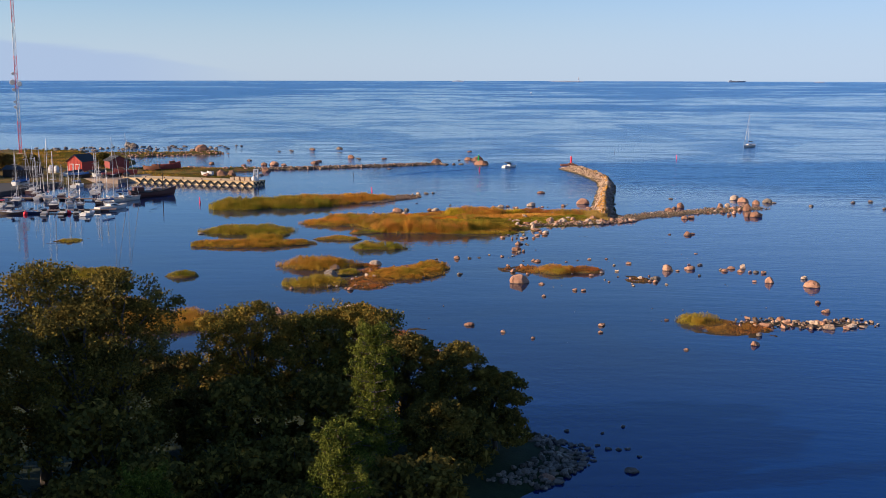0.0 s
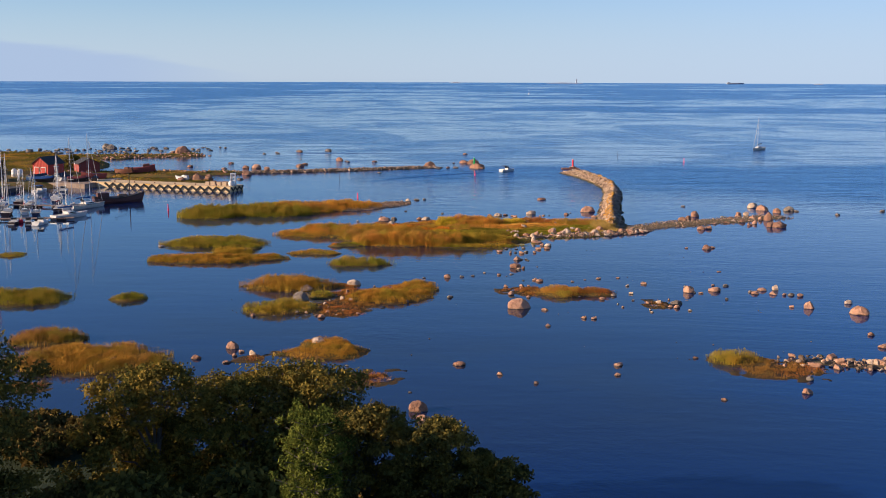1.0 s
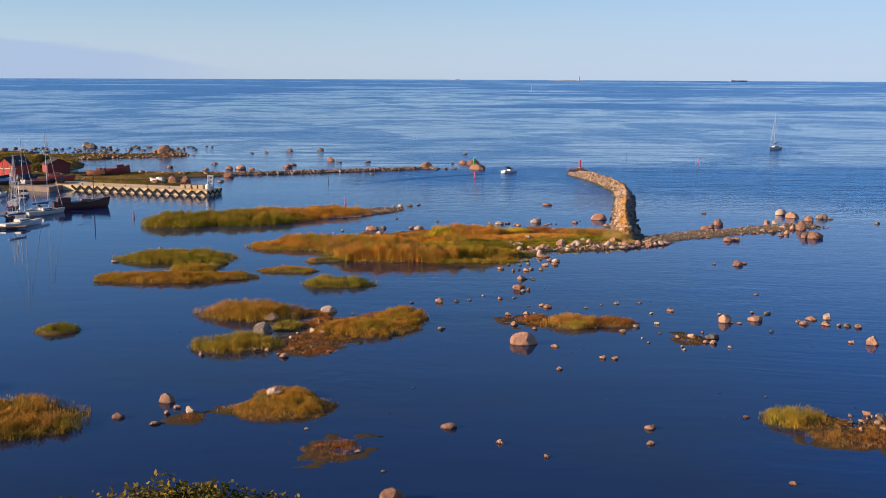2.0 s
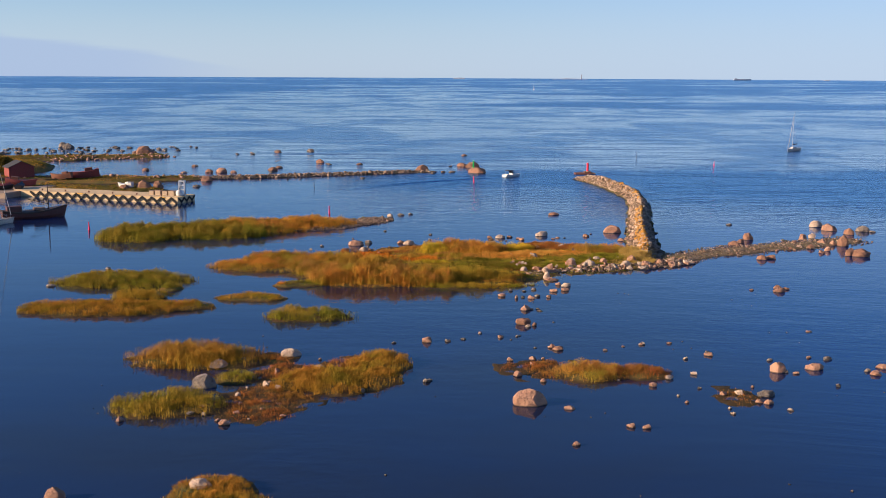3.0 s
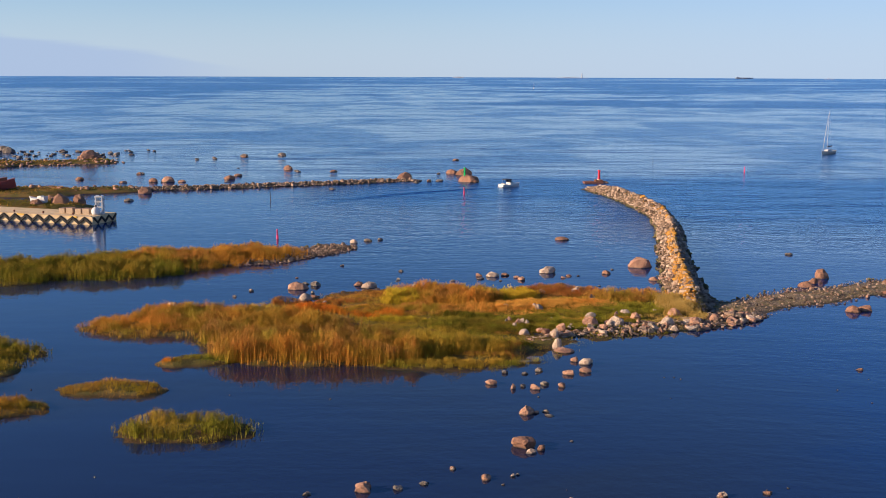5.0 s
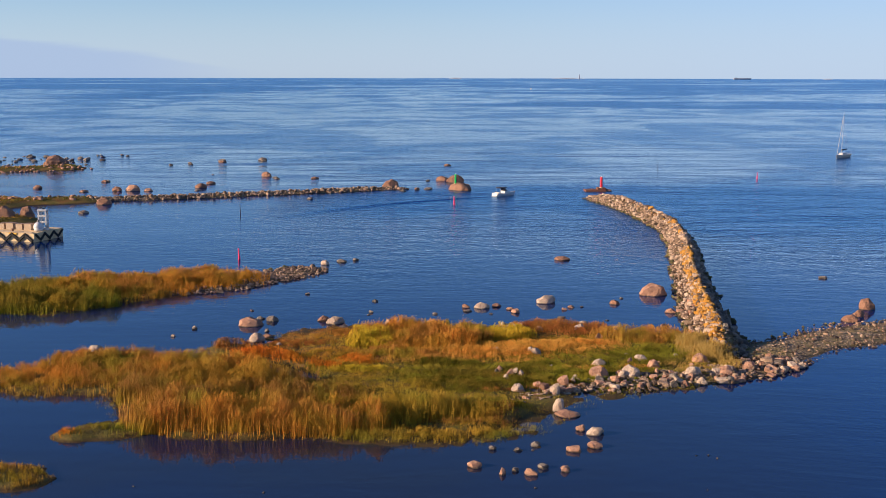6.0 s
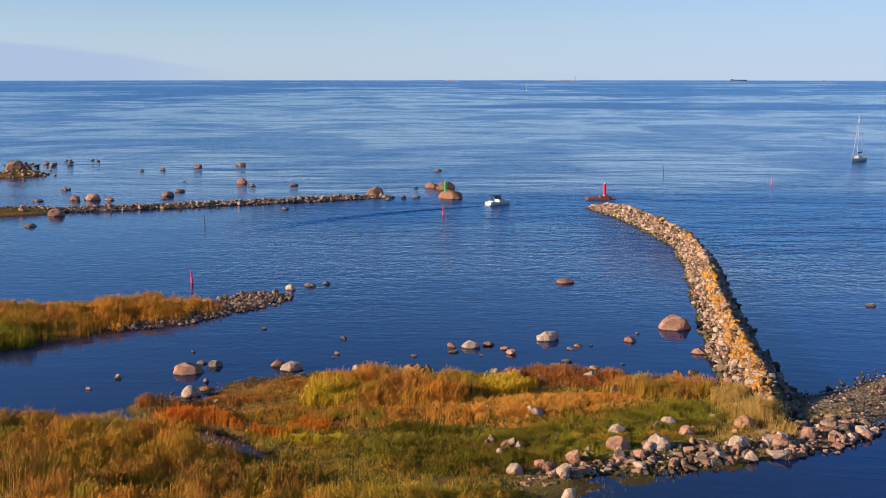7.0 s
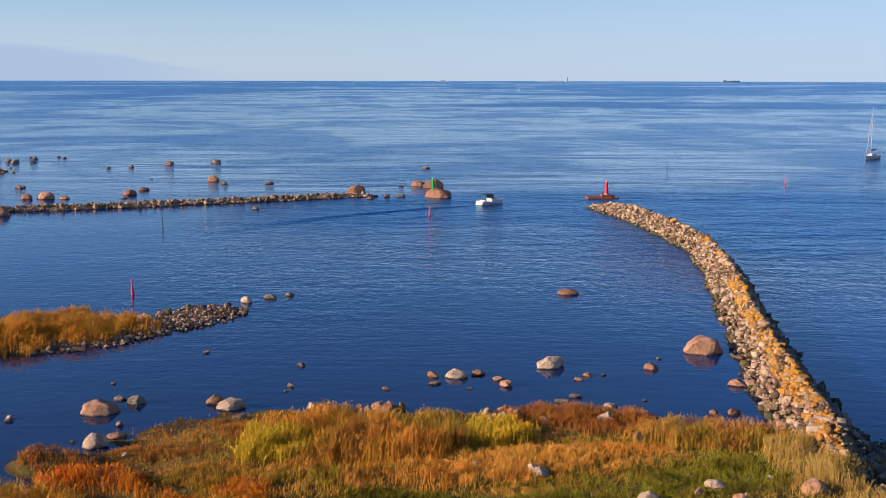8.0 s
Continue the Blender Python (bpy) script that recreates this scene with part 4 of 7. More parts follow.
boulder(21.8, 233.4, 0.81, 0.28, "pink")
boulder(21.0, 232.3, 0.65, 0.25, "pink")
boulder(26.5, 235.2, 1.03, 0.51, "rose")
boulder(22.9, 233.6, 0.39, 0.16, "grey")
boulder(27.6, 237.9, 0.41, 0.17, "grey")
boulder(31.4, 240.1, 3.08, 1.35, "pink")
boulder(31.4, 231.1, 1.27, 0.53, "pink")
boulder(20.3, 228.5, 0.94, 0.28, "grey")
boulder(19.3, 227.4, 0.96, 0.23, "grey")
boulder(22.2, 226.3, 0.98, 0.29, "pale")
boulder(24.3, 224.0, 0.78, 0.41, "rose")
boulder(25.0, 223.6, 0.44, 0.27, "grey")
boulder(25.2, 222.8, 0.53, 0.15, "grey")
boulder(28.2, 224.6, 0.58, 0.40, "rose")
boulder(29.5, 224.8, 0.92, 0.44, "rose")
boulder(24.6, 227.6, 0.43, 0.10, "grey")
boulder(8.1, 230.2, 0.63, 0.20, "grey")
boulder(1.9, 236.2, 0.64, 0.31, "grey")
boulder(-14.0, 223.6, 0.57, 0.22, "grey")
boulder(-10.1, 231.6, 0.38, 0.16, "rose")
boulder(-9.1, 225.4, 2.25, 0.90, "pink")
boulder(-8.7, 228.0, 0.89, 0.32, "grey")
boulder(-7.4, 227.2, 1.13, 0.58, "grey")
boulder(-7.2, 222.7, 0.46, 0.36, "grey")
boulder(-6.8, 220.6, 1.15, 0.27, "rose")
boulder(-7.5, 219.1, 1.43, 0.91, "pale")
boulder(-2.5, 227.3, 1.30, 0.56, "rose")
boulder(-1.3, 226.1, 1.73, 0.82, "pale")
boulder(-0.3, 223.6, 0.87, 0.32, "grey")
boulder(4.9, 225.1, 0.93, 0.54, "pink")
boulder(5.8, 224.9, 0.68, 0.25, "grey")
boulder(6.9, 224.8, 0.51, 0.41, "pale")
boulder(8.5, 225.2, 1.61, 0.68, "rose")
boulder(9.3, 225.4, 0.52, 0.74, "rose")
boulder(7.7, 224.9, 0.55, 0.26, "grey")
boulder(1.6, 229.8, 0.37, 0.11, "grey")
boulder(-9.0, 219.8, 0.38, 0.16, "grey")
boulder(24.0, 262.1, 1.96, 0.51, "rose")
boulder(13.6, 230.3, 0.44, 0.15, "grey")
boulder(10.6, 224.7, 0.27, 0.15, "grey")
boulder(17.7, 222.3, 0.76, 0.51, "pale")
boulder(21.3, 222.4, 0.95, 0.66, "pale")
boulder(16.3, 213.8, 0.79, 0.68, "pale")
boulder(16.6, 213.3, 0.85, 0.75, "pale")
boulder(22.6, 219.2, 0.72, 0.66, "pale")
boulder(13.4, 214.9, 0.87, 0.36, "pale")
boulder(25.0, 211.8, 1.08, 0.48, "pale")
boulder(-10.1, 218.0, 1.06, 0.36, "pale")
boulder(-5.2, 216.7, 0.48, 0.24, "pale")
boulder(15.9, 214.4, 0.53, 0.31, "pink")
boulder(14.4, 224.1, 0.67, 0.68, "pale")
boulder(15.1, 224.4, 0.59, 0.63, "pale")
boulder(15.5, 224.8, 0.63, 0.63, "pink")
boulder(15.9, 224.0, 0.70, 0.61, "pale")
boulder(14.8, 223.2, 0.61, 0.61, "pale")
boulder(15.3, 223.0, 0.69, 0.66, "pale")
boulder(15.7, 222.9, 0.61, 0.61, "pink")
boulder(16.1, 223.4, 0.54, 0.51, "pale")
boulder(14.6, 223.0, 0.54, 0.56, "pink")
boulder(16.4, 224.0, 0.47, 0.53, "pink")
# stones lying in the meadow grass
for x, y, w, h, tone in ((13.3, 207.9, 0.75, 0.75, "pink"), (13.0, 207.5, 0.5, 0.6, "grey"), (14.1, 206.9, 0.8, 0.85, "pink"), (14.5, 207.5, 0.6, 0.7, "pale"),
                         (14.9, 207.0, 0.7, 0.65, "pale"), (13.7, 205.7, 0.6, 0.6, "pale"), (15.9, 204.1, 0.75, 0.55, "pink"), (18.8, 205.8, 0.55, 0.5, "pale"),
                         (20.7, 205.9, 0.55, 0.65, "pale"), (23.9, 210.7, 0.6, 0.6, "pink")):
    boulder(x, y, 0.85 * w, 0.85 * h, tone)
boulder(12.4, 346.2, 4.76, 1.92, "rose")
boulder(11.4, 361.9, 3.72, 1.94, "rose")
boulder(8.8, 365.8, 2.96, 1.17, "rose")
boulder(10.0, 404.8, 1.88, 0.83, "rose")
boulder(3.6, 345.9, 1.34, 0.91, "rose")
boulder(5.8, 347.0, 1.92, 0.79, "grey")
boulder(5.5, 365.1, 0.95, 0.50, "grey")
boulder(-2.1, 351.9, 3.34, 1.85, "rose")
boulder(0.9, 343.3, 1.41, 0.89, "grey")
boulder(-31.2, 374.1, 2.19, 1.25, "rose")
boulder(-28.1, 368.3, 1.39, 0.60, "grey")
boulder(-19.8, 369.6, 1.94, 0.80, "rose")
boulder(-39.2, 418.6, 1.85, 0.74, "grey")
boulder(-49.1, 413.6, 2.08, 0.85, "rose")
boulder(-56.1, 406.9, 1.26, 0.60, "grey")
boulder(-60.4, 403.9, 1.25, 0.46, "grey")
boulder(-40.9, 349.6, 2.43, 1.08, "rose")
boulder(-40.5, 357.9, 1.72, 0.96, "rose")
boulder(-63.9, 361.7, 1.45, 0.78, "grey")
boulder(-16.0, 329.1, 1.39, 0.73, "grey")
boulder(-40.3, 343.9, 1.32, 0.52, "grey")
boulder(-44.4, 378.3, 0.90, 0.31, "grey")
boulder(-124.7, 433.7, 3.47, 2.00, "grey")
boulder(-112.2, 402.4, 1.42, 0.91, "grey")
boulder(-109.2, 404.6, 1.43, 0.92, "grey")
boulder(-87.5, 402.7, 5.04, 2.55, "rose")
boulder(-92.4, 405.6, 2.23, 1.06, "rose")
boulder(-82.1, 394.2, 2.15, 1.17, "rose")
boulder(-73.7, 347.4, 1.82, 1.24, "rose")
boulder(-56.2, 342.9, 2.29, 1.07, "rose")
boulder(-53.1, 343.3, 3.06, 1.43, "pink")
boulder(-50.0, 343.1, 2.04, 0.96, "pink")
boulder(-62.3, 341.2, 1.77, 0.83, "pink")
boulder(-51.9, 320.5, 2.78, 1.41, "rose")
boulder(-51.5, 307.8, 1.76, 0.92, "grey")
boulder(-58.2, 300.3, 2.33, 2.46, "rose")
boulder(-66.0, 307.5, 2.19, 1.90, "rose")
boulder(-49.8, 416.3, 2.31, 0.93, "grey")
boulder(-39.9, 421.2, 2.34, 0.94, "grey")
boulder(-57.3, 411.2, 1.30, 0.62, "grey")
boulder(-61.1, 406.8, 1.12, 0.45, "grey")
boulder(-64.0, 360.7, 1.50, 1.05, "rose")
boulder(-41.6, 351.6, 2.11, 1.12, "rose")
boulder(-40.5, 357.3, 1.89, 1.02, "rose")
boulder(-31.5, 375.0, 2.30, 1.23, "rose")
boulder(-29.0, 371.5, 1.42, 0.53, "grey")
boulder(10.8, 188.0, 0.98, 0.41, "pink")
boulder(12.4, 186.7, 0.43, 0.51, "pink")
boulder(12.0, 191.1, 0.55, 0.31, "grey")
boulder(14.1, 186.7, 0.87, 0.47, "pink")
boulder(14.9, 187.8, 0.73, 0.33, "grey")
boulder(13.2, 187.3, 0.49, 0.26, "grey")
boulder(16.2, 187.3, 0.68, 0.39, "pink")
boulder(17.1, 190.9, 1.00, 0.43, "pink")
boulder(14.8, 191.8, 0.71, 0.30, "grey")
boulder(13.6, 190.9, 0.60, 0.20, "grey")
boulder(18.9, 194.1, 1.30, 0.58, "pale")
boulder(18.0, 194.8, 0.68, 0.48, "pink")
boulder(18.5, 191.5, 1.06, 0.43, "pink")
boulder(17.5, 198.1, 1.77, 0.39, "pink")
boulder(17.0, 199.0, 0.98, 1.03, "pale")
boulder(17.1, 202.9, 0.85, 0.91, "pale")
boulder(13.0, 180.6, 1.17, 0.67, "pink")
boulder(13.7, 180.7, 0.45, 0.24, "pink")
boulder(14.4, 181.0, 0.54, 0.23, "grey")
boulder(14.6, 180.1, 0.72, 0.16, "grey")
boulder(12.3, 173.7, 1.74, 0.80, "rose")
boulder(12.7, 172.5, 0.74, 0.35, "pale")
boulder(13.4, 173.1, 0.62, 0.41, "rose")
boulder(7.7, 169.4, 0.32, 0.21, "pale")
boulder(9.7, 167.8, 0.58, 0.26, "pink")
boulder(11.3, 168.4, 0.39, 0.20, "pale")
boulder(2.5, 166.4, 0.95, 0.48, "pink")
boulder(4.5, 166.4, 0.64, 0.20, "grey")
boulder(6.0, 167.0, 0.53, 0.22, "grey")
boulder(-0.6, 165.4, 0.45, 0.18, "grey")
boulder(14.4, 164.5, 0.48, 0.29, "pink")
boulder(14.9, 163.4, 0.94, 0.42, "pink")
boulder(15.2, 164.1, 0.51, 0.17, "pink")
boulder(12.7, 163.8, 0.37, 0.15, "grey")
boulder(21.1, 164.5, 0.41, 0.14, "pink")
boulder(19.2, 163.0, 0.54, 0.16, "pale")
boulder(23.0, 165.4, 0.67, 0.27, "pale")
boulder(25.8, 165.9, 0.53, 0.14, "rose")
boulder(28.5, 161.4, 0.67, 0.21, "pale")
boulder(28.5, 162.0, 0.53, 0.35, "grey")
boulder(26.1, 160.1, 0.35, 0.29, "pale")
boulder(44.2, 192.2, 1.32, 0.52, "rose")
boulder(45.1, 193.1, 0.72, 0.26, "rose")
boulder(41.0, 192.4, 0.56, 0.21, "rose")
boulder(11.6, 168.6, 0.23, 0.14, "grey")
boulder(15.5, 174.7, 0.29, 0.10, "grey")
boulder(10.9, 146.3, 2.67, 1.36, "pink")
boulder(13.9, 145.0, 0.91, 0.33, "pink")
boulder(17.9, 140.7, 0.71, 0.36, "pink")
boulder(19.0, 140.4, 0.64, 0.33, "pink")
boulder(13.4, 136.6, 0.60, 0.35, "pink")
boulder(10.5, 154.2, 0.81, 0.49, "pink")
boulder(10.1, 159.2, 0.63, 0.36, "pink")
boulder(12.2, 159.7, 0.68, 0.35, "pink")
boulder(13.1, 159.6, 0.41, 0.24, "pink")
boulder(12.0, 157.6, 0.53, 0.31, "pink")
boulder(12.5, 152.4, 0.62, 0.36, "pink")
boulder(23.3, 153.6, 0.80, 0.35, "pale")
boulder(21.5, 151.3, 0.74, 0.39, "pink")
boulder(18.9, 152.9, 0.29, 0.14, "pale")
boulder(23.0, 148.5, 0.32, 0.21, "pale")
boulder(23.3, 146.7, 0.43, 0.23, "pink")
boulder(25.7, 155.0, 0.64, 0.33, "pale")
boulder(26.0, 160.0, 0.41, 0.24, "pale")
boulder(14.8, 163.3, 1.04, 0.43, "pink")
boulder(14.2, 164.0, 0.57, 0.29, "pink")
boulder(19.2, 163.0, 0.42, 0.20, "pink")
boulder(23.0, 165.3, 0.63, 0.29, "pink")
boulder(25.7, 165.8, 0.53, 0.20, "rose")
boulder(28.5, 161.5, 0.88, 0.34, "pink")
boulder(28.5, 162.3, 0.42, 0.25, "pink")
boulder(28.0, 149.0, 0.80, 0.41, "pale")
boulder(26.7, 148.8, 0.60, 0.31, "pink")
boulder(26.2, 143.9, 0.48, 0.22, "pale")
boulder(26.3, 145.2, 0.34, 0.20, "pale")
boulder(30.1, 148.8, 1.58, 0.56, "grey")
boulder(29.7, 146.6, 0.81, 0.43, "pink")
boulder(29.0, 146.8, 0.62, 0.29, "pink")
boulder(30.9, 144.9, 0.57, 0.25, "pale")
boulder(33.4, 156.1, 1.64, 1.00, "pink")
boulder(33.8, 155.8, 0.56, 0.26, "grey")
boulder(34.6, 155.4, 0.60, 0.25, "pink")
boulder(36.7, 157.0, 1.62, 0.65, "pink")
boulder(38.9, 160.2, 0.91, 0.33, "grey")
boulder(37.4, 160.7, 0.55, 0.23, "pink")
boulder(33.6, 159.7, 0.63, 0.27, "grey")
boulder(29.7, 151.1, 0.37, 0.26, "pink")
boulder(40.8, 171.0, 0.61, 0.16, "pink")
boulder(44.0, 191.6, 1.53, 0.58, "rose")
boulder(45.2, 192.9, 0.87, 0.38, "rose")
boulder(40.9, 192.4, 0.56, 0.21, "rose")
boulder(25.2, 150.7, 0.37, 0.21, "grey")
boulder(45.4, 146.5, 1.29, 1.09, "pink")
boulder(43.5, 147.0, 0.62, 0.33, "pink")
boulder(41.4, 155.1, 0.99, 0.46, "pink")
boulder(42.9, 157.4, 1.20, 0.46, "pink")
boulder(41.1, 156.2, 0.66, 0.36, "grey")
boulder(43.6, 154.8, 1.05, 0.53, "pink")
boulder(44.7, 157.6, 0.81, 0.83, "pale")
boulder(45.7, 154.2, 0.98, 0.40, "grey")
boulder(46.7, 153.7, 1.17, 0.45, "pink")
boulder(44.9, 154.4, 0.65, 0.35, "pink")
boulder(3.4, 120.2, 1.25, 0.42, "rose")
boulder(7.1, 116.7, 0.65, 0.36, "pink")
boulder(10.2, 113.8, 0.58, 0.26, "pink")
boulder(18.6, 120.1, 0.96, 0.35, "pink")
boulder(17.9, 116.6, 0.65, 0.32, "pink")
boulder(26.5, 122.9, 0.59, 0.25, "rose")
boulder(25.8, 108.9, 0.63, 0.24, "rose")
boulder(33.5, 110.9, 0.95, 0.57, "pink")
boulder(35.2, 115.2, 0.82, 0.44, "grey")
boulder(36.9, 151.5, 0.51, 0.29, "grey")
boulder(50.2, 143.3, 2.22, 1.17, "pink")
boulder(51.1, 149.3, 1.09, 0.55, "pale")
boulder(47.4, 132.7, 0.78, 0.43, "rose")
boulder(46.6, 127.4, 1.03, 0.50, "pink")
boulder(-0.2, 105.7, 1.54, 1.01, "rose")
boulder(0.3, 103.2, 1.14, 0.52, "pink")
boulder(-19.3, 126.4, 1.28, 0.83, "pink")
boulder(-22.1, 122.2, 1.03, 0.46, "rose")
boulder(-18.8, 120.7, 0.97, 0.25, "rose")
boulder(-18.1, 124.7, 0.65, 0.30, "pink")
boulder(-18.5, 123.2, 0.55, 0.36, "pink")
boulder(-16.8, 123.5, 0.75, 0.60, "pale")
boulder(-10.8, 127.7, 1.35, 0.57, "pale")
boulder(-29.5, 120.4, 0.82, 0.37, "pink")
boulder(-1.0, 101.0, 0.42, 0.23, "pink")
boulder(-1.7, 100.8, 0.50, 0.14, "pink")
boulder(-7.2, 119.6, 0.38, 0.21, "pale")
boulder(-3.0, 114.7, 0.54, 0.18, "pink")
boulder(-1.0, 110.9, 0.35, 0.14, "grey")
boulder(-9.6, 129.1, 0.63, 0.21, "pink")
boulder(14.1, 73.4, 1.05, 0.38, "grey")
boulder(15.1, 83.6, 0.41, 0.24, "grey")
boulder(15.2, 76.5, 0.42, 0.17, "grey")
boulder(13.1, 78.2, 0.60, 0.20, "grey")
boulder(13.9, 78.1, 0.52, 0.21, "grey")
boulder(14.6, 78.2, 0.52, 0.16, "grey")
boulder(12.4, 79.1, 0.44, 0.18, "grey")
boulder(10.4, 82.5, 0.45, 0.23, "grey")
boulder(13.2, 82.0, 0.36, 0.15, "grey")
boulder(7.8, 71.7, 1.35, 0.58, "pink")
boulder(8.5, 71.2, 0.95, 0.38, "grey")
boulder(6.8, 72.7, 1.04, 0.46, "pink")
boulder(67.1, 248.1, 2.37, 1.26, "pale")
boulder(67.9, 243.7, 2.43, 1.34, "pink")
boulder(64.2, 227.1, 1.67, 2.02, "rose")
boulder(63.6, 217.9, 2.73, 1.24, "rose")
boulder(69.5, 239.1, 1.63, 1.24, "rose")
boulder(73.1, 242.8, 2.21, 1.13, "grey")
boulder(61.9, 218.1, 1.47, 1.31, "rose")
boulder(48.4, 214.4, 1.44, 0.80, "rose")
boulder(49.9, 215.1, 1.44, 0.71, "rose")
boulder(47.7, 227.3, 1.54, 0.86, "rose")
boulder(51.5, 232.8, 1.58, 1.31, "rose")
boulder(49.4, 229.5, 1.24, 0.78, "rose")
boulder(60.1, 233.1, 1.39, 1.10, "pink")
boulder(62.1, 234.7, 1.22, 0.94, "pale")
boulder(57.6, 228.9, 1.02, 0.66, "rose")
boulder(61.7, 229.1, 1.19, 0.92, "pink")
boulder(58.5, 224.5, 1.16, 0.81, "rose")
boulder(60.3, 222.3, 1.15, 0.80, "pink")
boulder(57.1, 225.1, 1.00, 0.65, "pale")
boulder(58.7, 220.1, 0.98, 0.54, "rose")
boulder(62.8, 227.5, 1.01, 0.83, "pink")
boulder(55.2, 223.5, 0.75, 0.48, "rose")
boulder(80.7, 235.9, 1.07, 0.38, "grey")
boulder(74.3, 241.6, 0.99, 0.40, "grey")
boulder(80.6, 235.7, 0.99, 0.46, "grey")
boulder(92.2, 242.4, 1.14, 0.46, "grey")
boulder(97.0, 244.6, 1.15, 0.47, "grey")
boulder(52.8, 249.6, 1.04, 0.35, "grey")
boulder(44.3, 193.3, 1.02, 0.56, "rose")
boulder(94.7, 230.9, 0.97, 0.45, "grey")
boulder(-5.7, 258.3, 1.23, 0.64, "pale")
boulder(-3.8, 260.2, 1.46, 0.42, "grey")
boulder(-2.1, 261.3, 0.84, 0.37, "grey")
boulder(-12.6, 250.5, 1.88, 0.81, "pale")
boulder(-12.1, 252.8, 0.97, 0.42, "pink")
boulder(19.1, 206.8, 0.44, 0.23, "pale")
boulder(21.7, 208.2, 0.35, 0.18, "pink")
boulder(14.9, 213.9, 0.37, 0.19, "pale")
boulder(17.5, 209.7, 0.32, 0.15, "pale")
boulder(26.3, 210.8, 0.40, 0.22, "pink")
boulder(28.1, 213.1, 0.45, 0.22, "pale")
boulder(24.1, 213.4, 0.34, 0.16, "pale")
boulder(21.4, 210.6, 0.29, 0.15, "rose")
boulder(13.0, 207.8, 0.31, 0.14, "pale")
boulder(28.8, 210.0, 0.50, 0.28, "pink")
boulder(30.3, 211.1, 0.43, 0.25, "pale")


# a row of stones along the islet's north shore
for x, y, w, h, tone in ((3.9, 225.9, 0.95, 0.55, "pale"), (4.7, 225.6, 0.7, 0.4, "pink"), (5.3, 225.7, 0.55, 0.35, "grey"), (6.0, 224.8, 0.5, 0.35, "pale"), (6.6, 225.9, 0.5, 0.4, "rose"),
                         (7.2, 225.5, 0.45, 0.4, "pale"), (7.9, 225.6, 1.35, 0.7, "pink"), (8.5, 226.3, 0.55, 0.5, "pink"), (8.9, 225.2, 0.4, 0.3, "grey")):
    boulder(x, y, w, h, tone)
# larger boulders on the islet's south shore
for x, y, w, h, tone in ((23.4, 207.3, 1.5, 1.0, "pale"), (20.9, 207.0, 1.5, 0.9, "pink"), (28.3, 207.6, 1.6, 0.9, "pale"), (29.7, 211.2, 1.3, 0.8, "pink"),
                         (31.0, 208.0, 1.3, 0.8, "pink"), (14.4, 203.0, 1.0, 0.6, "pale"), (18.0, 205.2, 1.0, 0.8, "pink"), (25.6, 209.4, 1.0, 0.7, "pink"),
                         (21.3, 210.0, 1.1, 0.6, "pale"), (33.2, 209.6, 1.2, 0.8, "pink"), (26.6, 206.3, 1.0, 0.7, "grey"), (16.4, 203.6, 0.8, 0.6, "rose")):
    boulder(x, y, w, h, tone, 0.15)


def shore_boulders():
    """Middling boulders crowded along the islet's south shore."""
    g = random.Random(611)
    for i in range(34):
        s = SHORE[1][-1] * g.uniform(0.05, 0.95)
        c, side = along_bar(SHORE, s)
        u = g.uniform(-0.7, 1.0)
        w = g.uniform(0.45, 0.95)
        boulder(c.x + side.x * u * SHORE[2], c.y + side.y * u * SHORE[2], w, w * g.uniform(0.55, 0.8), g.choice(("pink", "pale", "grey", "pink", "rose")), 0.1)


shore_boulders()


# ---- the near wooded point ----
EDGE_Y = (-80, 55, 62, 68, 71, 74, 77, 79, 81.5, 84, 88, 93, 97, 101, 106)
EDGE_X = (0, 2.0, 3.2, 4.6, 6.8, 9.3, 10.6, 9.8, 7.0, 3.0, 0.0, -8, -22, -38, -60)


def point_height(x, y):
    d = float(np.interp(y, EDGE_Y, EDGE_X)) - x + 1.6 * fbm((x * 0.12, y * 0.12, 4.4))
    return min(1.5, 0.16 * d) + 0.12 * fbm((x * 0.3, y * 0.3, 9.0)) if d > -3 else -0.6


def sheet(name, height, x0, x1, y0, y1, step, material, label):
    xs, ys = np.arange(x0, x1 + 0.1, step), np.arange(y0, y1 + 0.1, step)
    verts = [(x, y, max(height(x, y), -0.6)) for x in xs for y in ys]
    m = len(ys)
    faces = []
    for i in range(len(xs) - 1):
        for j in range(m - 1):
            q = (i * m + j, (i + 1) * m + j, (i + 1) * m + j + 1, i * m + j + 1)
            if max(verts[a][2] for a in q) > -0.1:
                faces.append(q)
    me = mesh_of(name, verts, np.array(faces), material, True)
    ob = new(name, me)
    return tagged(ob, label, "ground", kind="structure")


sheet("ground", point_height, -150, 16, -80, 106, 1.6, LAWN, "grass under the trees of the near point, shade put into its dark colour")


def beach():
    g = random.Random(77)
    top = thing("stony_shore", pose(0, 0, 0), "stony shore of dark rounded stones at the tip of the wooded point", "shore", kind="structure")
    rows = []
    while len(rows) < 460:
        y = g.uniform(70, 83)
        x = float(np.interp(y, EDGE_Y, EDGE_X)) - g.uniform(-1.6, 2.6)
        d = 0.34 * g.uniform(0.5, 1.6)
        rows.append(((x, y, max(point_height(x, y), -0.1)), (d, d * 0.8, d * 0.6), g.uniform(0, 360)))
    single_stones(rows[:200], "grey", top)
    joined_stones("pebbles", rows[200:], "grey", top, "dark rounded shore stones")


beach()


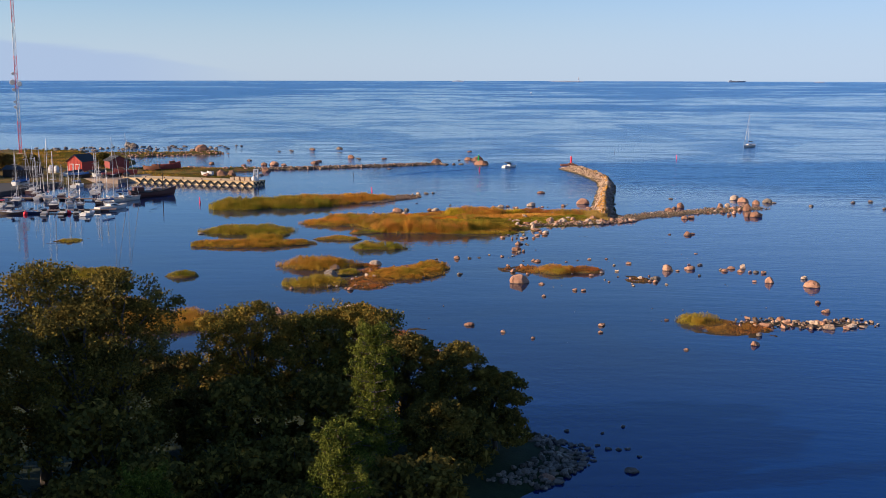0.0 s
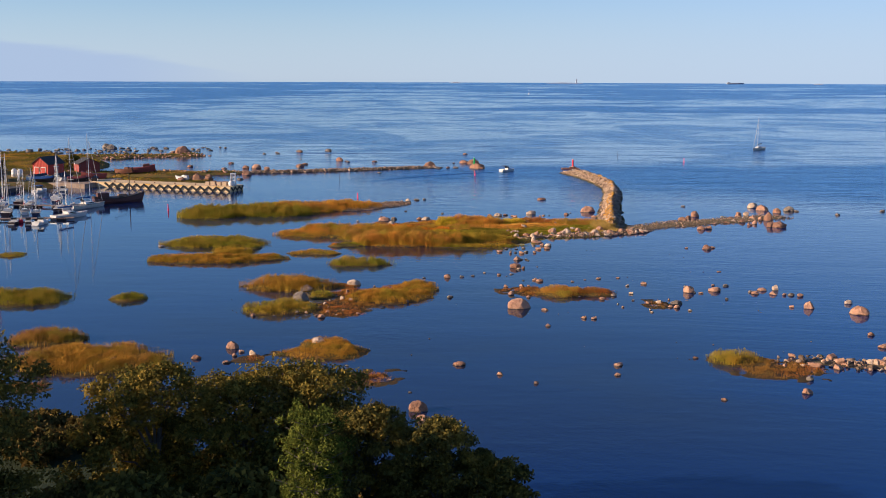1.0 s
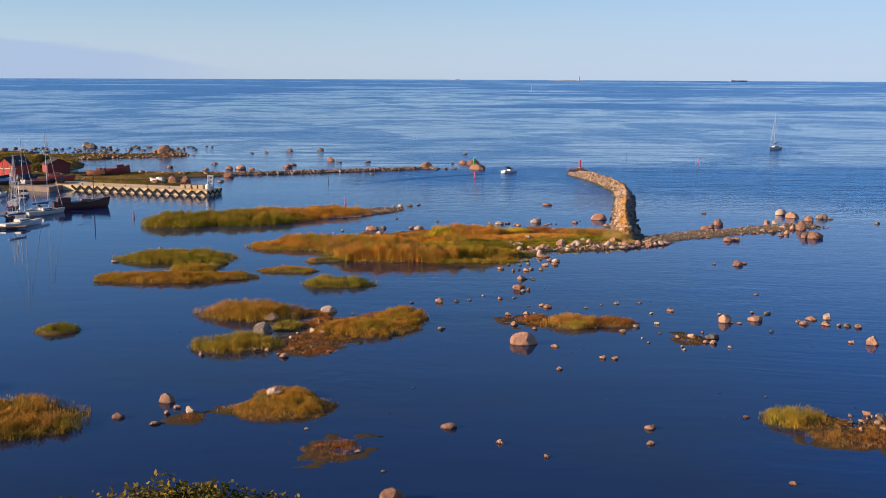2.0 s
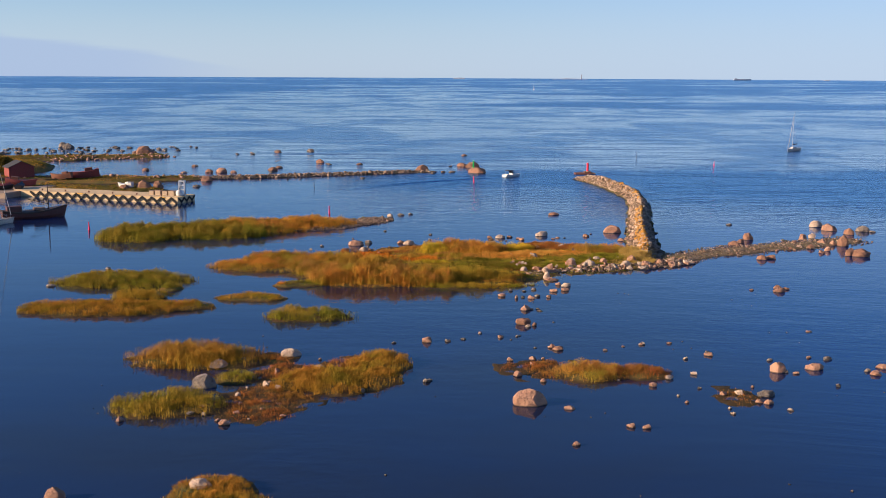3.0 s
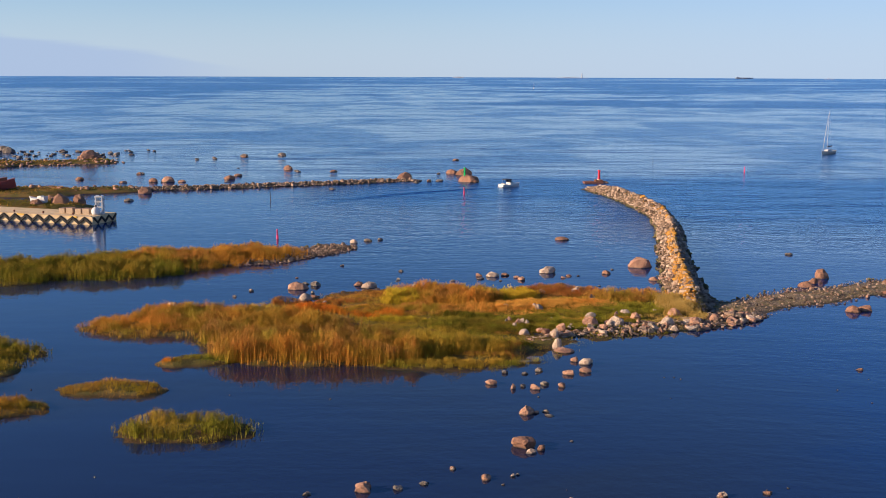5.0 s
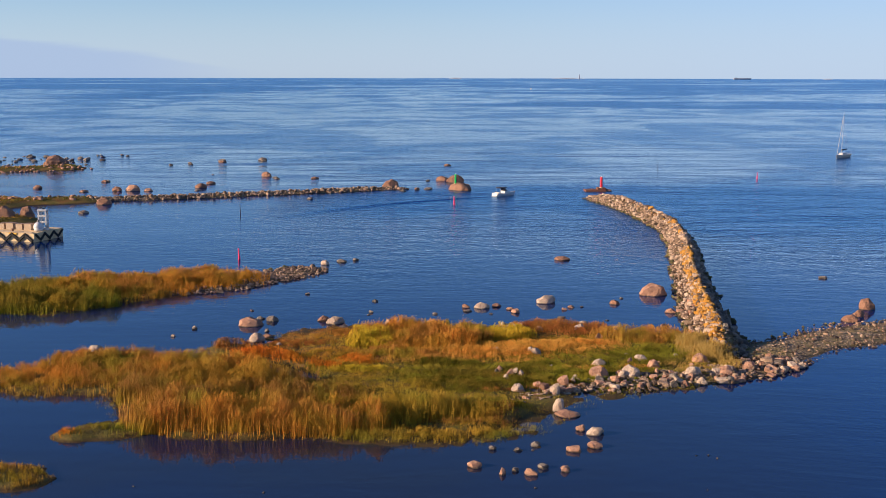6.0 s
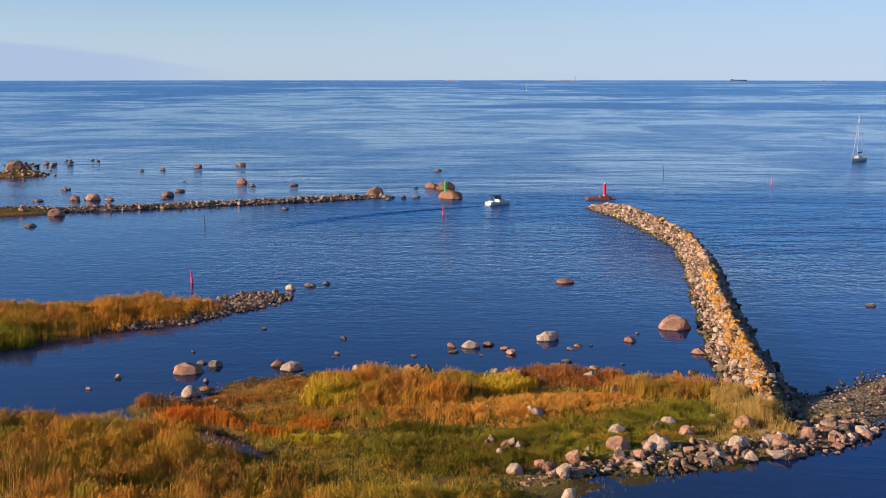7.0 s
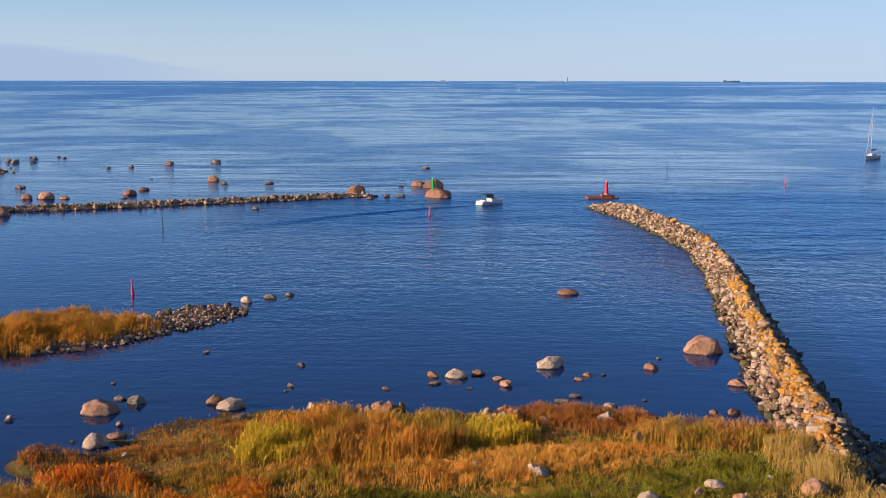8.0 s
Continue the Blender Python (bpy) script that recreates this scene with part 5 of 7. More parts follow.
def leaf_cloud(name, centres, radii, per, size, material, parent, g, slim=1.0, rise=0.0):
    """Clumps of single leaves: small bent quads, turned at random."""
    c = np.repeat(np.asarray(centres), per, 0)
    r = np.repeat(np.asarray(radii), per)
    n = len(c)
    d = g.randn(n, 3)
    d /= np.linalg.norm(d, axis=1)[:, None]
    p = c + d * (r * g.rand(n) ** 0.45)[:, None] * np.array([1, 1, 0.75 + 0.5 * rise])
    nrm = d * 0.6 + g.randn(n, 3) * 0.7 + np.array([0, 0, 0.35])
    nrm /= np.linalg.norm(nrm, axis=1)[:, None]
    t = np.cross(nrm, g.randn(n, 3) + np.array([0, 0, rise]))
    t /= np.linalg.norm(t, axis=1)[:, None]
    b = np.cross(nrm, t)
    s = (size * (0.6 + 0.8 * g.rand(n)))[:, None]
    v = np.stack([p - b * s, p + t * s * 0.55 * slim + nrm * s * 0.15, p + b * s, p - t * s * 0.55 * slim + nrm * s * 0.15], 1)
    f = np.arange(n * 4).reshape(-1, 4)
    ob = new(name, mesh_of(name, v.reshape(-1, 3), f, material))
    ob.parent = parent
    return ob


def broadleaf(x, y, h, radius, seed, leaf, label, low=0.22, name="tree", per=74, size=0.108):
    z = max(point_height(x, y), 0.2) - 0.1 if y < 150 else 0.9
    g = np.random.RandomState(seed)
    top = thing(name, pose(x, y, z), label, "tree" if name == "tree" else "bush")
    h -= z
    bm = bmesh.new()
    bend = g.randn(2) * 0.4
    knee = Vector((bend[0], bend[1], h * 0.4))
    r0 = 0.018 * h + 0.05
    rod(bm, (0, 0, -0.3), knee, r0 * 1.25, r0 * 0.8, 9)
    tip = Vector((bend[0] * 1.8, bend[1] * 1.8, h * 0.85))
    rod(bm, knee, tip, r0 * 0.8, r0 * 0.2, 8)
    lobes = []
    for i in range(16):
        a = i * 2.4 + g.rand()
        lift = low + (0.88 - low) * ((i + 0.5) / 16)
        reach = radius * (0.72 - 0.5 * max(0.0, lift - 0.55) / 0.45) * (0.75 + 0.4 * g.rand())
        c = Vector((math.cos(a) * reach, math.sin(a) * reach, h * lift))
        lobes.append((c, radius * (0.42 + 0.18 * g.rand())))
        foot = Vector((bend[0], bend[1], h * lift * 0.62))
        mid = foot.lerp(c, 0.55) + Vector((0, 0, 0.05 * h))
        rod(bm, foot, mid, r0 * 0.4, r0 * 0.25, 6)
        rod(bm, mid, c, r0 * 0.25, r0 * 0.06, 5)
    lobes.append((Vector((bend[0] * 1.8, bend[1] * 1.8, h - radius * 0.36)), radius * 0.4))
    part("trunk", bm, BARK, top)
    cs, rs = [], []
    for c, r in lobes:
        for i in range(19):
            d = g.randn(3)
            d /= np.linalg.norm(d)
            d[2] = abs(d[2]) * 0.9 - 0.25
            cs.append(np.array(c) + d * r * (0.75 + 0.45 * g.rand()) * np.array([1, 1, 0.8]))
            rs.append(r * (0.26 + 0.22 * g.rand()))
    leaf_cloud("crown", cs, rs, per, size, LEAF[leaf], top, g)
    return top


def pine(x, y, h, radius, seed, label):
    z = max(point_height(x, y), 0.2) - 0.1
    g = np.random.RandomState(seed)
    top = thing("pine_tree", pose(x, y, z), label, "tree")
    h -= z
    bm = bmesh.new()
    rod(bm, (0, 0, -0.3), (0.1, 0, h * 0.97), 0.2, 0.03, 9)
    cs, rs = [], []
    for level in range(17):
        lift = 0.10 + 0.86 * level / 16
        reach = radius * (1.0 - 0.3 * max(0.0, lift - 0.7) / 0.3) * (0.8 + 0.3 * g.rand())
        for i in range(8):
            a = i * 0.785 + level * 0.5 + g.rand() * 0.5
            rr = reach * (0.6 + 0.5 * g.rand())
            end = Vector((math.cos(a) * rr, math.sin(a) * rr, h * lift + 0.35 * rr))
            rod(bm, (0, 0, h * lift), end, 0.05, 0.012, 5)
            for q in (0.38, 0.72, 1.0):
                cs.append(np.array([end.x * q, end.y * q, h * lift + 0.35 * rr * q + 0.3]) + g.randn(3) * 0.14)
                rs.append((0.25 + 0.15 * g.rand()) * (1.15 - 0.3 * lift))
    cs.append(np.array([0.1, 0, h - 0.2]))
    rs.append(0.35)
    part("trunk", bm, BARK, top)
    leaf_cloud("crown", cs, rs, 66, 0.085, LEAF["pine"], top, g, 0.6, 0.9)
    return top


broadleaf(-25.8, 67, 16.9, 4.7, 1, "oak", "tall broadleaf tree with yellowing crown, mostly in shade")
broadleaf(-20.6, 67.5, 16.4, 4.0, 2, "alder", "tall dark green alder lit along its top")
broadleaf(-23.0, 64, 15.2, 4.2, 3, "alder", "dense dark alder in the shade of its neighbours")
broadleaf(-30.5, 61, 15.5, 4.5, 4, "oak", "tall broadleaf tree with yellowing crown, mostly in shade")
# the next tree stands out of view, made tall to shade its neighbours
broadleaf(-38.3, 65.5, 20.0, 4.3, 5, "alder", "tall dark green alder lit along its top")
broadleaf(-34, 54, 15.0, 4.5, 6, "alder", "dense dark alder in the shade of its neighbours")
broadleaf(-14.4, 76, 12.3, 3.3, 7, "oak", "round topped broadleaf tree with warm green leaves")
broadleaf(-17.5, 73, 6.2, 2.2, 8, "bush", "low spreading tree with reddish leaves", 0.2)
broadleaf(-6.2, 80, 11.4, 4.0, 9, "oak", "wide golden green broadleaf tree above the water")
broadleaf(-10.0, 78, 11.0, 3.6, 10, "oak", "wide golden green broadleaf tree above the water")
broadleaf(-3.0, 77, 9.6, 3.0, 11, "alder", "dark green alder at the water's edge")
broadleaf(1.4, 75.5, 9.4, 2.5, 12, "alder", "broadleaf tree with browning leaves at the stony shore")
broadleaf(4.4, 75.0, 7.4, 2.2, 13, "alder", "dark green alder leaning over the stony shore", 0.15)
pine(-3.9, 65, 12.4, 1.55, 14, "sunlit green pine rising in front of the broadleaf trees")
pine(-4.9, 52.5, 9.9, 1.5, 15, "young green pine with bright tips")
pine(-14.4, 50, 8.1, 1.6, 16, "young green pine with bright tips")
broadleaf(-19.5, 60, 9.5, 3.0, 17, "alder", "dark understorey alder in deep shade", 0.12, "tree", 15, 0.2)
broadleaf(-13, 68, 8.5, 3.0, 18, "alder", "dark understorey alder in deep shade", 0.12, "tree", 15, 0.2)
broadleaf(-8, 71, 8.0, 2.8, 19, "alder", "dark understorey alder in deep shade", 0.12, "tree", 15, 0.2)
broadleaf(0.2, 69, 6.8, 2.4, 20, "alder", "dark understorey alder in deep shade", 0.12)
for ux, uy, uh in ((-12, 60, 6.5), (-9, 63, 6.0), (-15.5, 57, 7.0), (-8, 57, 5.0), (-1.0, 61, 5.5), (-18, 53, 7.5), (-11, 54, 4.5), (1.5, 71.5, 5.5), (-5.5, 60, 6.0)):
    broadleaf(ux, uy, uh, 2.6, int(80 - ux * 3), "alder", "dark understorey alder in deep shade", 0.1, "tree", 14, 0.2)
broadleaf(-26, 55, 10, 3.3, 21, "alder", "dark understorey alder in deep shade", 0.12, "tree", 15, 0.2)
# the wood goes on to the west: unseen trees, placed and sized to cast shade
for gx, gy, gh in ((-31, 45, 15.5), (-33, 50, 17), (-35, 56, 17), (-29, 41, 14), (-39, 61, 18.5), (-45, 66, 19), (-42, 55, 18), (-27, 37, 12.5), (-37, 49, 17)):
    broadleaf(gx, gy, gh, 4.4, int(200 - gx), "alder", "tall dark alder of the wood, out of view, added to shade the near point", 0.1, "tree", 20, 0.24)
for i, (bx, by, bh, br) in enumerate(((-23, 93, 3.2, 1.8), (-18, 90, 3.4, 1.9), (-27, 96, 2.6, 1.6), (-12, 88, 3.0, 1.8), (-1.5, 84.5, 2.8, 1.5), (2.0, 81.5, 2.4, 1.3), (-31, 92, 3.4, 1.9), (-29, 93, 3.6, 2.2), (-25.5, 90, 3.4, 2.0))):
    broadleaf(bx, by, bh, br, 40 + i, "bush", "reddish brown shrub at the water's edge", 0.1, "bush", 14, 0.17)


# ---- harbour land ----
LAND = []


def land(ax, ay, bx, by, r, h):
    LAND.append((ax, ay, bx, by, r, h))


land(-210, 300, -116, 300, 29, 1.3)
land(-210, 350, -128, 345, 30, 1.4)
land(-210, 250, -130, 262, 20, 1.2)
land(-112, 306, -90, 303, 13, 1.2)
land(-150, 366, -106, 384, 7.5, 1.0)
land(-106, 384, -84, 393.5, 4.5, 0.9)
land(-106, 318, -72, 320, 7.5, 0.9)
land(-72, 320, -58, 325, 4.0, 0.8)
land(-96, 300, -62, 297, 7.0, 0.9)
land(-220, 392, -140, 388, 13, 0.9)


def harbour_height(x, y):
    best = -0.6
    wob = 1.8 * fbm((x * 0.08, y * 0.08, 2.0)) + 0.7 * fbm((x * 0.4, y * 0.4, 5.0))
    for ax, ay, bx, by, r, h in LAND:
        k = min(max(((x - ax) * (bx - ax) + (y - ay) * (by - ay)) / ((bx - ax) ** 2 + (by - ay) ** 2), 0), 1)
        d = r - math.hypot(x - ax - k * (bx - ax), y - ay - k * (by - ay)) + wob
        best = max(best, min(h, 0.3 * d))
    return best + 0.08 * fbm((x * 0.5, y * 0.5, 8.0))


sheet("ground", harbour_height, -235, -50, 228, 412, 1.7, GROUND, "low grassy harbour land and spits with a stony rim")


def shore_grass():
    g = np.random.RandomState(90)
    px, py = -150 + 96 * g.rand(90000), 285 + 118 * g.rand(90000)
    hz = np.array([harbour_height(u, v) for u, v in zip(px, py)])
    keep = (hz > 0.55) & ~((px < -84) & (py < 316))
    px, py, hz = px[keep], py[keep], hz[keep]
    n = len(px)
    h, w = 0.10 + 0.24 * g.rand(n), 0.05 + 0.06 * g.rand(n)
    a = g.rand(n) * np.pi
    s = np.stack([np.cos(a) * w, np.sin(a) * w, 0 * w], 1)
    b = np.stack([px, py, hz - 0.05], 1)
    t = b + np.stack([0.2 * g.randn(n), 0.2 * g.randn(n), h], 1)
    v = np.stack([b - s, b + s, t + s * 0.4, t - s * 0.4], 1)
    tint = np.sin(px * 0.31 + 2 * np.sin(py * 0.17)) + g.randn(n) * 0.6 > 0.3
    for rows, species, words in ((v[tint], "brown", "brown autumn grass on the harbour spits"), (v[~tint], "deep", "dark green grass on the harbour spits")):
        m = len(rows)
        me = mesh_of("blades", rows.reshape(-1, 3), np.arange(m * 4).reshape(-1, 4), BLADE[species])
        at = me.attributes.new("along", "FLOAT", "POINT")
        at.data.foreach_set("value", np.tile(np.array([0, 0, 1, 1], np.float32), m))
        tagged(new("shore_grass", me), words, "grass", kind="stuff")


shore_grass()
g_far = random.Random(31)


def strewn(rows, tone, label):
    joined_stones("strewn_stones", [((x, y, max(harbour_height(x, y), 0) - 0.05), (d, d * 0.8, d * q), t) for x, y, d, q, t in rows], tone, None, label)
    tagged(bpy.context.scene.collection.objects[-1], "", "stones")


def coast(k):
    return -160 + 75 * k + g_far.uniform(-6, 6), 392 + 24 * k ** 0.5 + g_far.uniform(-12, 24), g_far.uniform(0.5, 1.9), g_far.uniform(0.28, 0.45), g_far.uniform(0, 360)


def north_spit(k):
    return -112 + 34 * k + g_far.uniform(-4, 4), 377 + 18 * k + g_far.uniform(-5, 3), g_far.uniform(0.35, 1.1), 0.5, g_far.uniform(0, 360)


def bar_root(k):
    return -100 + 44 * k + g_far.uniform(-3, 3), 318 + 9 * k + g_far.uniform(-5, 5), g_far.uniform(0.35, 1.2), 0.5, g_far.uniform(0, 360)


strewn([coast(g_far.random()) for i in range(170)], "grey", "dark boulders strewn along the outer coast")
strewn([north_spit(g_far.random()) for i in range(110)], "pink", "reddish stones strewn along the outer spit")
strewn([bar_root(g_far.random()) for i in range(80)], "pink", "reddish stones strewn over the harbour spit")
boulder(-87.5, 397, 5.4, 3.0, "rose", 0.5)
boulder(-121, 428, 3.6, 2.0, "grey")


# ---- harbour pier ----
def make_pier():
    m = pose(-81.2, 286.7, 0, 0, 0, math.degrees(math.atan2(-11.0, 33.0)))
    pier = thing("pier", m, "concrete harbour pier with a dark zigzag timber fender along its side", "pier", kind="structure")
    bm = bmesh.new()
    box(bm, 15.6, 3.2, -1.0, 38.8, 6.2, 2.25, 0.06)
    part("deck", bm, CONCRETE, pier, "pale worn concrete deck")
    for i in range(6):
        bm = bmesh.new()
        y0, z0, z1 = 0.4 + i * 0.95, *((0.22, 1.02) if i % 2 else (1.02, 0.22))
        tilt = math.degrees(math.atan2(z1 - z0, 0.95))
        bmesh.ops.create_cube(bm, size=1, matrix=pose(35.06, y0 + 0.48, 0.62, tilt, 0, 0) @ Matrix.Diagonal((0.26, math.hypot(0.95, 0.8) + 0.2, 0.26, 1)))
        part("fender", bm, TYRE, pier, "black timber fender beam")
    for bx in (12.5, 21.5, 31.5):
        bm = bmesh.new()
        box(bm, bx, 0.02, 1.0, 1.3, 0.1, 0.22, 0.02)
        part("warning_plate", bm, YELLOW, pier, "yellow painted plate")
    n, pitch = 31, 1.1
    for i in range(n):
        bm = bmesh.new()
        x0, x1 = 0.6 + i * pitch, 0.6 + (i + 1) * pitch
        z0, z1 = (0.22, 1.02) if i % 2 else (1.02, 0.22)
        mid = Vector(((x0 + x1) / 2, -0.06, (z0 + z1) / 2))
        tilt = math.degrees(math.atan2(z1 - z0, x1 - x0))
        bmesh.ops.create_cube(bm, size=1, matrix=Matrix.Translation(mid) @ pose(0, 0, 0, 0, -tilt, 0) @ Matrix.Diagonal((math.hypot(x1 - x0, z1 - z0) + 0.25, 0.28, 0.34, 1)))
        part("fender", bm, TYRE, pier, "black timber fender beam")
    bm = bmesh.new()
    box(bm, 15.6, 0.14, 1.25, 38.4, 0.24, 0.16, 0.03)
    part("kerb", bm, TIMBER, pier, "pale timber kerb")
    for i in range(6):
        bm = bmesh.new()
        rod(bm, (3 + i * 5.6, 0.6, 1.25), (3 + i * 5.6, 0.6, 1.7), 0.14, 0.17, 10)
        part("bollard", bm, RUST, pier, "rusty iron bollard")


make_pier()


def pier_light():
    m = pose(-47.9, 279.4, 1.25)
    t = thing("pier_light", m, "white framed harbour light on the pier's end", "harbour light")
    for px in (-0.5, 0.5):
        for py in (-0.35, 0.35):
            bm = bmesh.new()
            box(bm, px, py, 0, 0.22, 0.22, 2.9, 0.02)
            part("post", bm, WHITE, t)
    for z in (0.0, 1.05, 1.9, 2.7):
        bm = bmesh.new()
        box(bm, 0, 0, z, 1.3, 1.0, 0.26, 0.03)
        part("shelf", bm, WHITE, t)
    bm = bmesh.new()
    box(bm, -0.28, 0, 0.26, 0.4, 0.6, 2.4, 0.03)
    part("panel", bm, WHITE, t, "white painted side panel")
    bm = bmesh.new()
    rod(bm, (0.1, 0, 2.96), (0.1, 0, 3.2), 0.2, 0.16, 10)
    part("lantern", bm, GLASS, t, "dark glazed lantern")
    w = thing("water_tank", pose(-48.2, 278.2, 1.25), "round white tank standing beside the harbour light", "tank")
    bm = bmesh.new()
    rod(bm, (0, 0, 0), (0, 0, 0.5), 0.55, 0.7, 14)
    bmesh.ops.create_uvsphere(bm, u_segments=14, v_segments=9, radius=0.7, matrix=pose(0, 0, 0.6))
    part("shell", bm, WHITE, w, smooth=True)
    bm = bmesh.new()
    rod(bm, (0, 0, 1.15), (0, 0, 1.6), 0.2, 0.16, 10)
    part("neck", bm, GREYDECK, w)


pier_light()
for i, (dx, dy, s) in enumerate(((-49.9, 279.4, 1.1), (-51.3, 279.8, 1.0), (-52.8, 280.3, 1.1), (-54.2, 280.7, 0.95))):
    crate = thing("crate", pose(dx, dy, 1.25, 0, 0, -18), "pale wooden crate on the pier deck", "crate", "crates on the pier")
    bm = bmesh.new()
    box(bm, 0, 0, 0, 1.1 * s, 0.9 * s, 0.8 * s, 0.03)
    part("body", bm, TIMBER, crate)
    bm = bmesh.new()
    box(bm, 0, 0, 0.8 * s, 1.16 * s, 0.96 * s, 0.06, 0.01)
    part("lid", bm, WOOD, crate)


# ---- boats ----
def hull_rings(length, beam, depth, sheer=0.25, stern=0.75, draft=0.25, steps=12):
    """Cross sections from stern to bow, x forwards; the waterline is at zero."""
    rings = []
    for i in range(steps + 1):
        k = i / steps
        w = beam / 2 * (stern + (1 - stern) * math.sin(min(k / 0.45, 1) * math.pi / 2)) * (1 - max(0, (k - 0.45) / 0.55) ** 2.2) + 0.02
        top = depth + sheer * (abs(k - 0.4) / 0.6) ** 2
        x = -length / 2 + length * k
        rake = 0.06 * length * max(0, (k - 0.7) / 0.3) ** 2
        rings.append([(x + rake, w, top), (x + rake * 0.5, w * 0.9, top * 0.35), (x, w * 0.55, -draft), (x, -w * 0.55, -draft), (x + rake * 0.5, -w * 0.9, top * 0.35), (x + rake, -w, top)])
    return rings


def deck_bmesh(rings, drop=0.06, inset=0.93):
    bm = bmesh.new()
    rows = [[bm.verts.new((r[0][0] * 0.985, r[0][1] * inset, r[0][2] - drop)), bm.verts.new((r[5][0] * 0.985, r[5][1] * inset, r[5][2] - drop))] for r in rings]
    for a, b in zip(rows, rows[1:]):
        bm.faces.new((a[0], a[1], b[1], b[0]))
    r = bmesh.ops.extrude_face_region(bm, geom=bm.faces[:])
    bmesh.ops.translate(bm, verts=[v for v in r["geom"] if isinstance(v, bmesh.types.BMVert)], vec=(0, 0, -0.05))
    return bm


def cabin(bm, x0, x1, w0, w1, z0, z1):
    loft(bm, [[(x0, w0, z0), (x0, w0 * 0.85, z1), (x0, -w0 * 0.85, z1), (x0, -w0, z0)],
              [(x0 * 0.5 + x1 * 0.5, (w0 + w1) / 2, z0), ((x0 + x1) / 2, (w0 + w1) * 0.43, z1), ((x0 + x1) / 2, -(w0 + w1) * 0.43, z1), ((x0 + x1) / 2, -(w0 + w1) / 2, z0)],
              [(x1, w1, z0), (x1 - 0.35, w1 * 0.8, z1 - 0.1), (x1 - 0.35, -w1 * 0.8, z1 - 0.1), (x1, -w1, z0)]])


def sailboat(m, length, mast, hullmat, label, cover=BLUECOVER, jib=True, group="sailing boats in the marina"):
    b = thing("sailing_boat", m, label, "sailing boat", group)
    rings = hull_rings(length, length * 0.28, length * 0.085, 0.25)
    bm = bmesh.new()
    loft(bm, rings, closed=True)
    part("hull", bm, hullmat, b, smooth=False)
    part("deck", deck_bmesh(rings, -0.012, 0.97), GREYDECK if pick.random() < 0.6 else CREAM, b)
    d = length * 0.10
    bm = bmesh.new()
    cabin(bm, -0.12 * length, 0.2 * length, 0.10 * length, 0.07 * length, d, d + 0.055 * length)
    cab = part("cabin", bm, WHITE, b, "white coachroof")
    for s in (-1, 1):
        bm = bmesh.new()
        box(bm, 0.03 * length, s * 0.088 * length, d + 0.018 * length, 0.2 * length, 0.03, 0.02 * length)
        part("window", bm, GLASS, cab, "dark cabin window")
    mx = 0.1 * length
    bm = bmesh.new()
    rod(bm, (mx, 0, d), (mx - 0.15, 0, mast), 0.06, 0.04, 8)
    mst = part("mast", bm, ALU, b, "silver alloy mast")
    for k in (0.45, 0.72):
        bm = bmesh.new()
        z = d + (mast - d) * k
        rod(bm, (mx - 0.05, -0.09 * length, z), (mx - 0.05, 0.09 * length, z), 0.03, 0.03, 5)
        part("spreader", bm, ALU, mst)
    bm = bmesh.new()
    rod(bm, (mx, 0, d + 1.1), (-0.36 * length, 0, d + 1.2), 0.07, 0.06, 6)
    bo = part("boom", bm, ALU, b)
    bm = bmesh.new()
    rod(bm, (mx - 0.1, 0, d + 1.28), (-0.34 * length, 0, d + 1.36), 0.2, 0.12, 8)
    part("sail_cover", bm, cover, bo, "canvas cover over the lowered sail")
    bm = bmesh.new()
    for a in ((0.5 * length, 0), (-0.49 * length, 0), (mx - 0.1, 0.145 * length), (mx - 0.1, -0.145 * length)):
        rod(bm, (a[0], a[1], d + 0.15), (mx - 0.14, 0, mast - 0.2), 0.012, 0.012, 4)
    part("rigging", bm, STEEL, b, "thin steel stays")
    if jib:
        bm = bmesh.new()
        rod(bm, (0.48 * length, 0, d + 0.5), (mx + 0.25, 0, mast * 0.9), 0.055, 0.035, 6)
        part("furled_jib", bm, CREAM, b, "pale furled headsail")
    bm = bmesh.new()
    for s in (-1, 1):
        for k in (-0.42, -0.2, 0.05, 0.3, 0.42):
            wy = s * 0.14 * length * (1 if k < 0.1 else 0.75 if k < 0.35 else 0.45)
            rod(bm, (k * length, wy, d), (k * length, wy, d + 0.65), 0.02, 0.02, 4)
        rod(bm, (-0.42 * length, s * 0.14 * length, d + 0.62), (0.05 * length, s * 0.14 * length, d + 0.62), 0.012, 0.012, 4)
        rod(bm, (0.05 * length, s * 0.14 * length, d + 0.62), (0.42 * length, s * 0.063 * length, d + 0.62), 0.012, 0.012, 4)
    part("guard_rail", bm, STEEL, b)
    return b


